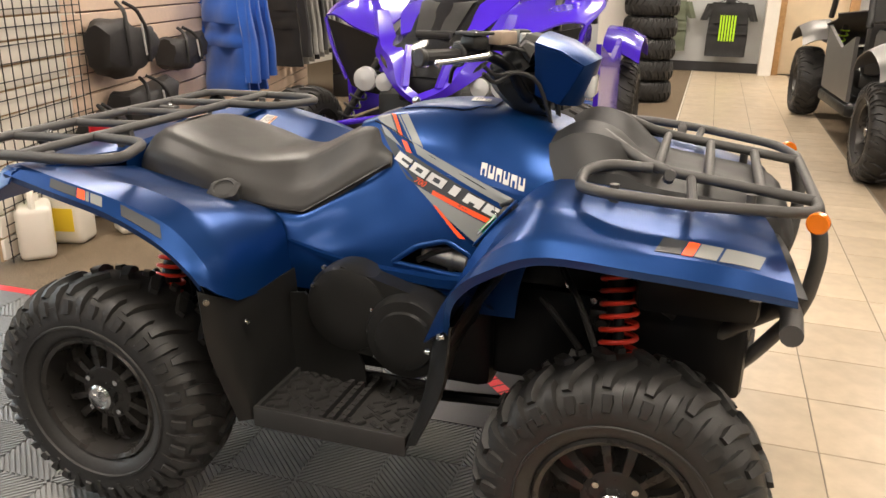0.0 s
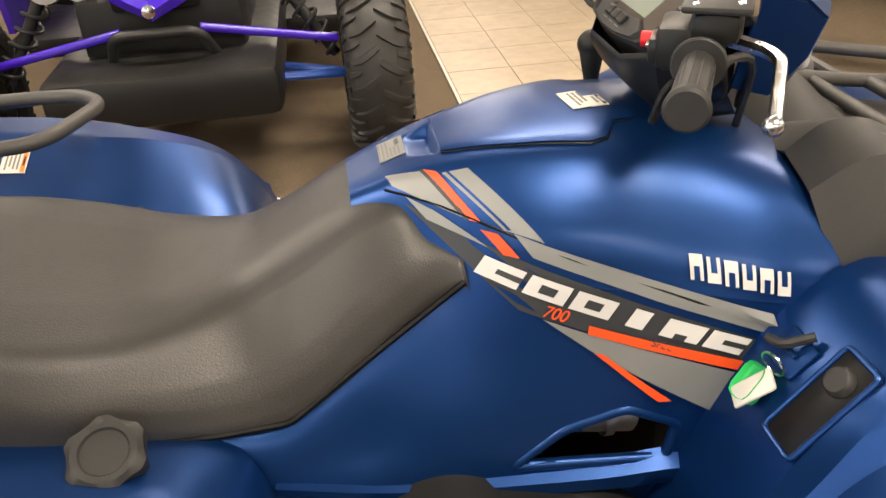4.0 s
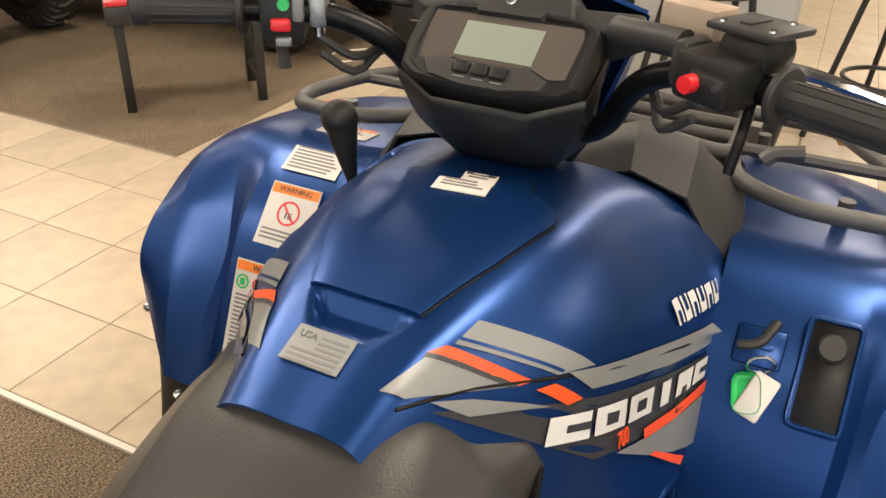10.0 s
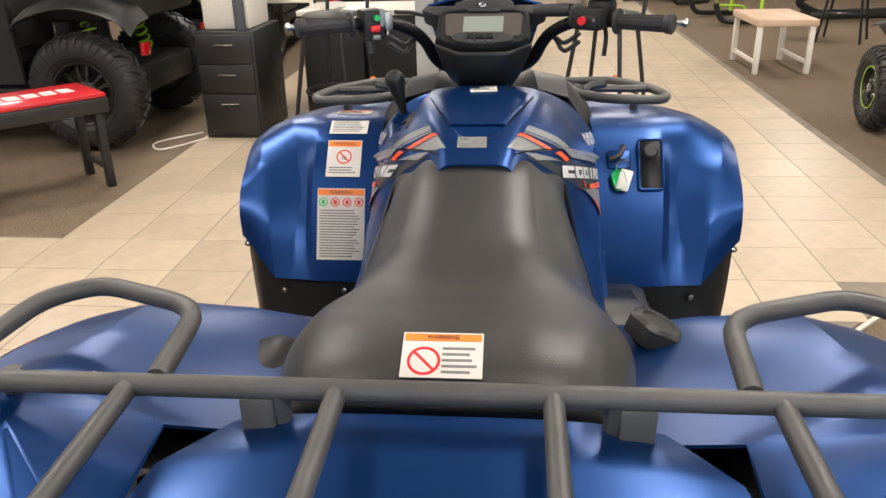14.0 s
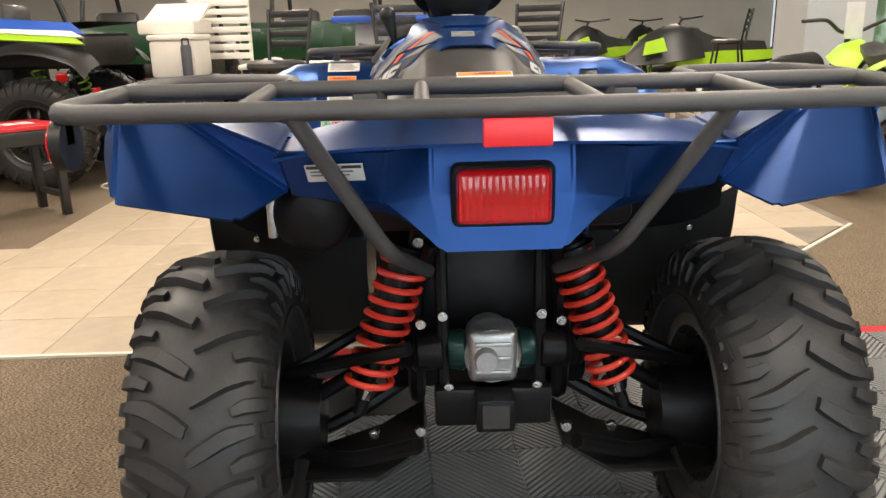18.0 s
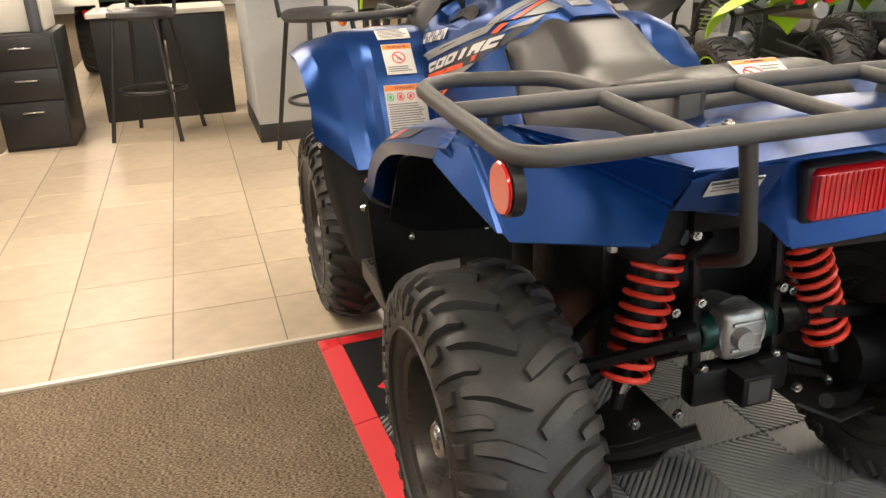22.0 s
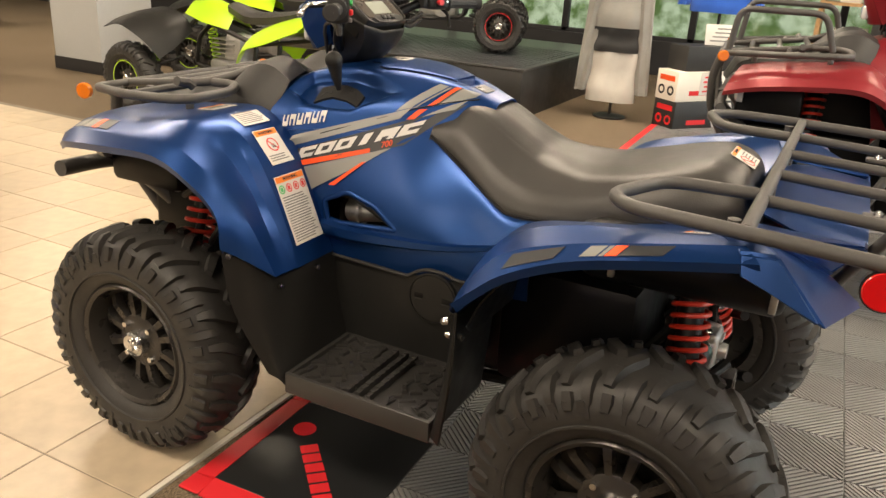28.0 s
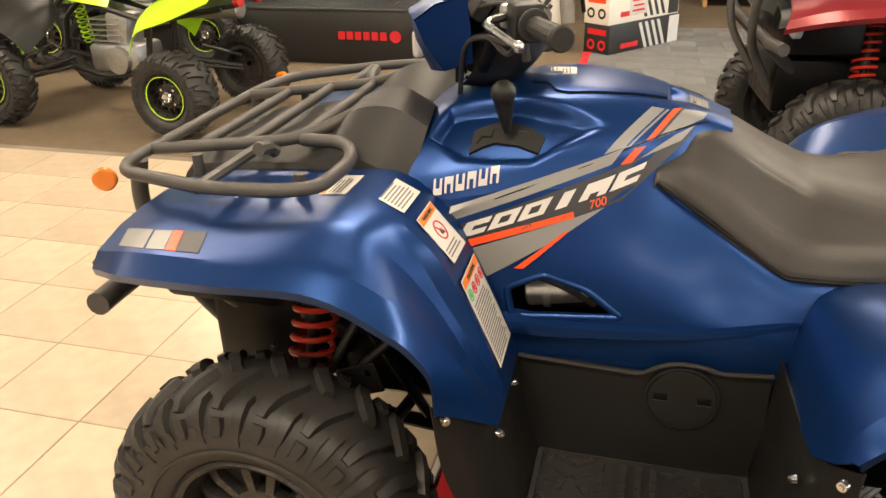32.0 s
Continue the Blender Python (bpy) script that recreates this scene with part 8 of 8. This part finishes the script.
def clothes_stand(x, y, h):
    q = thing("clothes_stand", "black metal clothes stand on the carpet", "clothes stand", "", pose(x, y, -0.006))
    bm = B(); cyl(bm, (0, 0, 0.01), (0, 0, h), 0.014); link("pole", bm, BLACKM, q)
    bm = B(); lathe(bm, [(0, 0), (0, 0.14), (0.015, 0.14), (0.03, 0.03), (0.03, 0)], 28, "z"); link("base_plate", bm, BLACKM, q)
    bm = B(); tube(bm, [(-0.25, 0, h), (0.25, 0, h)], 0.011, 8); link("cross_bar", bm, BLACKM, q)
    return q


clothes_stand(1.00, -5.06, 1.25)
garment(pose(1.00, -5.00, 1.14, 0, 0, 8), CLOTHG, CLOTHW, CLOTHK, "grey, black and cream pullover on a stand", 0.42, 1.0, 0.92)
clothes_stand(0.35, -5.95, 1.60)
garment(pose(0.35, -5.88, 1.50, 0, 0, 0), CLOTHB, CLOTHB, CLOTHB, "royal blue jacket hung on a stand", 0.52, 0.60, 0.55)
clothes_stand(1.45, -7.2, 1.75)
garment(pose(1.45, -7.12, 1.62, 0, 0, 0), ROYAL, CLOTHB, ROYAL, "royal blue shirt hung on a stand", 0.50, 0.60, 0.55)
post = thing("pillar", "dark window post", "pillar", kind="structure", m=pose(1.42, -6.9, -0.006))
bm = B(); box(bm, -0.12, 0.12, -0.12, 0.12, 0, HC + 0.006); link("shaft", bm, DARKBASE, post)


def carton(m, sx, sy, sz, face, label, art=True):
    """A printed box: slanted bars and panels on its long side, rings and a heading on one end."""
    q = thing("carton", label, "box", "stacked cartons", m)
    bm = B()
    box(bm, -sx / 2, sx / 2, -sy / 2, sy / 2, 0, sz, 0.004)
    link("body", bm, face, q)
    if art:
        dark = face is BLACKM
        bm = B()
        for k in range(4):
            a = -sx * 0.30 + 0.075 * k
            poly(bm, [(a, sy / 2 + 0.0006, sz * 0.08), (a + 0.035, sy / 2 + 0.0006, sz * 0.08), (a + 0.125, sy / 2 + 0.0006, sz * 0.93), (a + 0.09, sy / 2 + 0.0006, sz * 0.93)], (0, 0.001, 0))
        link("slanted_print", bm, WHITE if dark else BLACKM, q)
        bm = B()
        box(bm, -sx * 0.49, -sx * 0.34, sy / 2, sy / 2 + 0.0014, sz * 0.04, sz * 0.96)
        link("end_panel", bm, WHITE if dark else BLACKM, q)
        bm = B()
        box(bm, sx * 0.10, sx * 0.34, sy / 2, sy / 2 + 0.0018, sz * 0.20, sz * 0.36)
        link("red_print", bm, REDP, q)
        bm = B()
        box(bm, sx / 2, sx / 2 + 0.0014, -sy * 0.36, sy * 0.36, sz * 0.66, sz * 0.84)
        link("red_print", bm, REDP if dark else ORANGE, q)
        for y in (-0.055, 0.055):
            bm = B()
            lathe(bm, [(sx / 2 + 0.0012, 0.040), (sx / 2 + 0.0014, 0.022)], 20, "x", (0, y, sz * 0.34))
            link("ring_print", shell(bm, 0.0004), REDP if dark else BLACKM, q)
    return q


carton(pose(0.24, -5.24, -0.006, 0, 0, 53), 0.86, 0.26, 0.24, BLACKM, "black and white printed carton on the floor")
carton(pose(0.25, -5.24, 0.234, 0, 0, 53), 0.86, 0.25, 0.24, WHITEP, "white printed carton on another carton")
carton(pose(0.27, -5.24, 0.474, 0, 0, 53), 0.66, 0.23, 0.20, GREYP, "dark grey hard case on cartons", art=False)
sheet = thing("price_sheet", "white price sheet taped to a carton", "sign", m=pose(0.25, -5.24, 0.234, 0, 0, 53))
bm = B(); box(bm, -0.02, 0.19, 0.127, 0.1285, 0.05, 0.235); link("paper", bm, PAPER, sheet)
for k in range(4):
    bm = B(); box(bm, 0.01 + 0.01 * (k % 2), 0.16 - 0.012 * (k % 2), 0.1286, 0.1292, 0.075 + k * 0.038, 0.090 + k * 0.038); link("print_line", bm, REDP, sheet)
sgn = thing("notice_card", "white price notice on the dark case", "sign", m=pose(0.20, -5.26, 0.674, 0, 0, 30))
bm = B(); box(bm, -0.13, 0.13, -0.002, 0.002, 0, 0.17, 0.001, m=pose(0, 0, 0, 12, 0, 0)); link("card", bm, PAPER, sgn)
bm = B()
for k in range(4):
    box(bm, -0.09, 0.09 - 0.02 * k, 0.0025, 0.003, 0.03 + k * 0.033, 0.042 + k * 0.033, m=pose(0, 0, 0, 12, 0, 0))
link("print_line", bm, PRINT, sgn)
# shelf with coloured stock
shelf = thing("stock_shelf", "wooden stock shelf with cartons behind the red quad bike", "shelf", m=pose(-2.0, -7.6, -0.006))
for z in (0.1, 0.55, 1.0, 1.45):
    bm = B(); box(bm, -1.6, 1.6, -0.25, 0.25, z, z + 0.03); link("board", bm, WOOD, shelf)
for x in (-1.6, 0, 1.6):
    bm = B(); box(bm, x - 0.02, x + 0.02, -0.26, 0.26, 0, 1.9); link("upright", bm, WOOD, shelf)
rnd = random.Random(11)
cols = [CARD, WHITEP, REDP, ROYAL, BLACKM, LIME, CARD, PAPER]
for z in (0.13, 0.58, 1.03, 1.48):
    x = -1.5
    while x < 1.4:
        w_ = rnd.uniform(0.16, 0.34)
        if not (x < 0.03 and x + w_ > -0.03):
            carton(pose(-2.0 + x + w_ / 2, -7.6 + rnd.uniform(-0.04, 0.06), z - 0.006), w_ * 0.94, 0.34, rnd.uniform(0.16, 0.36), rnd.choice(cols), "small stock carton on the wooden shelf", art=False)
        x += w_ + 0.01

# ---- clothing wall ----
sw_a = math.degrees(math.atan2(7.0 - 1.2, -3.95 + 2.35))
slat = thing("slatwall", "tan slatted display wall with hooks", "display wall", kind="structure", m=pose(-2.42, 1.2, -0.006, 0, 0, sw_a))
LW = math.hypot(5.8, 1.6)
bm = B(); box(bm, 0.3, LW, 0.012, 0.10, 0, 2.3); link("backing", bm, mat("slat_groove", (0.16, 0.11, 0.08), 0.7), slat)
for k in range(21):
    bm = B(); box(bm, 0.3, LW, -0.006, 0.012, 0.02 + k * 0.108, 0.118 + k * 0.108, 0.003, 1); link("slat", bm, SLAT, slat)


def on_slat(d, out, z, yaw=0):
    return pose(-2.42, 1.2, 0, 0, 0, sw_a) @ pose(d, -out, z, 0, 0, yaw)


BAGK = mat("black_bag_cloth", (0.016, 0.015, 0.015), 0.62, var=0.35, vscale=7, grain=0.2, gscale=160, bump=0.4)


def bag(m, w, h, label):
    """A soft holdall that hangs from a hook: a sagging body with end panels, two straps and pale piping."""
    q = thing("gear_bag", label, "bag", "gear bags on the slatted wall", m)
    peak = "triangular" in label
    bm = B()
    rows = []
    n = 13
    for i in range(n):
        t = i / (n - 1)
        f = (1.0 if 0 < i < n - 1 else 0.86) * (1.0 + 0.05 * math.sin(7 * t + w * 9))
        tall = h * (0.50 - (0.30 * abs(t - 0.30) if peak else 0.0)) * f
        cz = -h * 0.62 - 0.03 * math.sin(math.pi * t) + (0.10 * h * t if not peak else -0.10 * h * abs(t - 0.3))
        ring_ = []
        for k in range(16):
            a = TAU * k / 16
            cx, cy = math.cos(a), math.sin(a)
            p = 0.62
            crease = 0.010 * math.sin(5 * a + 11 * t + w * 20)
            ring_.append((w * (t - 0.5) + crease * 0.6, (0.085 + crease) * f * math.copysign(abs(cx) ** p, cx), cz + (tall + crease) * math.copysign(abs(cy) ** p, cy)))
        rows.append(ring_)
    vs = loft(bm, rows, close=True)
    bm.faces.new(vs[0]); bm.faces.new(vs[-1][::-1])
    link("body", bm, BAGK, q, "", 60)
    for x in (-0.22, 0.20):
        bm = B()
        tube(bm, rounded([(w * x, -0.092, -h * 1.0), (w * x, -0.096, -h * 0.45), (w * x * 0.6, -0.06, -h * 0.06), (w * x * 0.3, 0.0, 0.02)], 0.04), 0.011, 6)
        link("strap", bm, BAGK, q)
    bm = B()
    tube(bm, [(w * 0.06, -0.100, -h * 0.30), (w * 0.10, -0.104, -h * 0.86)], 0.006, 6)
    link("reflective_strip", bm, WHITE, q, "pale reflective piping")
    return q


bag(on_slat(0.95, 0.12, 0.68), 0.72, 0.22, "camouflage pattern gear bag on the slatted wall")
bag(on_slat(0.74, 0.12, 1.12), 0.64, 0.32, "black triangular gear bag on the slatted wall")
bag(on_slat(1.62, 0.12, 0.93), 0.60, 0.20, "flat black gear bag on the slatted wall")
bag(on_slat(0.36, 0.12, 0.60), 0.34, 0.32, "black gear bag low on the slatted wall")
for k in range(3):
    garment(on_slat(2.25 + k * 0.24, 0.22, 1.28, 52), CLOTHB, CLOTHB, CLOTHB, "royal blue hooded top on a wall hook", 0.56, 0.86, 0.74)
for k in range(8):
    garment(on_slat(3.95 + k * 0.26, 0.22, 1.30, 70), *([CLOTHG] * 3 if k % 3 else [CLOTHK] * 3), "grey or black jacket on a wall hook", 0.48, 0.84, 0.74)
for k in range(4):
    carton(on_slat(5.3 + (k % 2) * 0.36, 0.66, 0.0 + (k // 2) * 0.26), 0.34, 0.34, 0.25, BLACKM, "dark printed carton beside the wall")
# wire grid panel with pale backing
grid = thing("wire_grid_panel", "black wire grid panel in front of a white board", "grid panel", m=pose(-2.25, 0.74, -0.006, 0, 0, 106))
for k in range(19):
    bm = B(); box(bm, 0, 0.95, 0.03, 0.048, 0.03 + k * 0.108, 0.128 + k * 0.108, 0.003, 1); link("board", bm, WHITEP, grid)
bm = B(); box(bm, 0, 0.95, 0.046, 0.06, 0.02, 2.1); link("backing", bm, CARD, grid)
for k in range(13):
    bm = B(); cyl(bm, (k * 0.0785, 0.0, 0.02), (k * 0.0785, 0.0, 2.1), 0.003, n=6); link("upright_wire", bm, BLACKM, grid)
for k in range(27):
    bm = B(); cyl(bm, (0, 0.006, 0.04 + k * 0.0785), (0.943, 0.006, 0.04 + k * 0.0785), 0.003, n=6); link("cross_wire", bm, BLACKM, grid)


def jug(m, label):
    q = thing("plastic_jug", label, "jug", "white fluid jugs on the carpet", m)
    bm = B()
    box(bm, -0.11, 0.11, -0.08, 0.08, 0, 0.26, 0.03, 3)
    cyl(bm, (0.05, 0, 0.25), (0.05, 0, 0.30), 0.035, 0.028)
    tube(bm, rounded([(-0.09, 0, 0.25), (-0.07, 0, 0.33), (0.02, 0, 0.31)], 0.03), 0.016, 8)
    link("body", bm, WHITEP, q)
    bm = B(); cyl(bm, (0.05, 0, 0.30), (0.05, 0, 0.33), 0.032, 0.032, 18); link("cap", bm, BLACKM, q)
    bm = B(); box(bm, -0.07, 0.07, -0.0815, -0.080, 0.07, 0.19); link("yellow_label", bm, mat("yellow_print", (0.75, 0.55, 0.03), 0.5) if "yellow_print" not in bpy.data.materials else bpy.data.materials["yellow_print"], q)
    return q


for k, (x, y) in enumerate(((-2.30, 1.15), (-2.10, 1.42), (-2.45, 1.62), (-2.28, 0.92))):
    jug(pose(x, y, -0.006, 0, 0, 15 + 40 * k), "white plastic fluid jug with a yellow label")

# ---- far end: tyre tower, shirts, doorway ----
tower = thing("tyre_tower", "tall stack of black tyres on a stand", "tyre stack", m=pose(0.02, 7.6, -0.006))
for k in range(8):
    ob = new("tyre", KIT[("tyre", 0.112, 0.305)])
    ob.parent, ob.matrix_basis = tower, Matrix.Translation((0, 0, 0.120 + k * 0.234)) @ Matrix.Rotation(math.pi / 2, 4, "X") @ Matrix.Rotation(k * 0.7, 4, "Y")
bm = B(); cyl(bm, (0, 0, 0), (0, 0, 2.15), 0.10); link("post", bm, PLASTER, tower)
col2 = thing("pillar", "cream square pillar by the tyre stack", "pillar", kind="structure", m=pose(-0.42, 7.9, -0.006))
bm = B(); box(bm, -0.16, 0.16, -0.16, 0.16, 0, HC + 0.006); link("shaft", bm, PLASTER, col2)
garment(pose(0.03, Y1 - 0.16, 1.04), CLOTHO, CLOTHO, CLOTHO, "olive green T-shirt on the grey wall", 0.56, 0.74, 0.26)
g2 = garment(pose(0.90, Y1 - 0.16, 1.02), CLOTHK, CLOTHK, CLOTHK, "black T-shirt with a pale and green print", 0.58, 0.78, 0.26)
bm = B()
for k in range(6):
    box(bm, -0.12 + 0.04 * k, -0.095 + 0.04 * k, -0.092, -0.088, -0.55, -0.18)
link("chest_print", bm, LIME, g2)
bm = B(); box(bm, -0.6, 1.45, Y1 - 0.03, Y1 - 0.001, -0.006, 0.14); tagged(link("baseboard", bm, DARKBASE), "black skirting board", "skirting", kind="structure")
bm = B(); box(bm, 1.40, 1.58, Y1 - 0.35, Y1 - 0.001, -0.006, HC); tagged(link("wall_return", bm, PLASTER, smooth=0), "white wall return", "wall", kind="structure")
door = thing("door_1", "light wooden door frame beyond the aisle", "door", kind="structure", m=pose(2.1, Y1 - 0.12, -0.006))
for x in (-0.48, 0.48):
    bm = B(); box(bm, x - 0.06, x + 0.06, -0.05, 0.10, 0, 2.12, 0.004); link("jamb", bm, WOOD, door)
bm = B(); box(bm, -0.54, 0.54, -0.05, 0.10, 2.12, 2.22, 0.004); link("head", bm, WOOD, door)
bm = B(); box(bm, -0.42, 0.42, 0.04, 0.08, 0.02, 2.12, 0.004); link("leaf", bm, mat("cream_door", (0.62, 0.50, 0.34), 0.5, var=0.06), door)
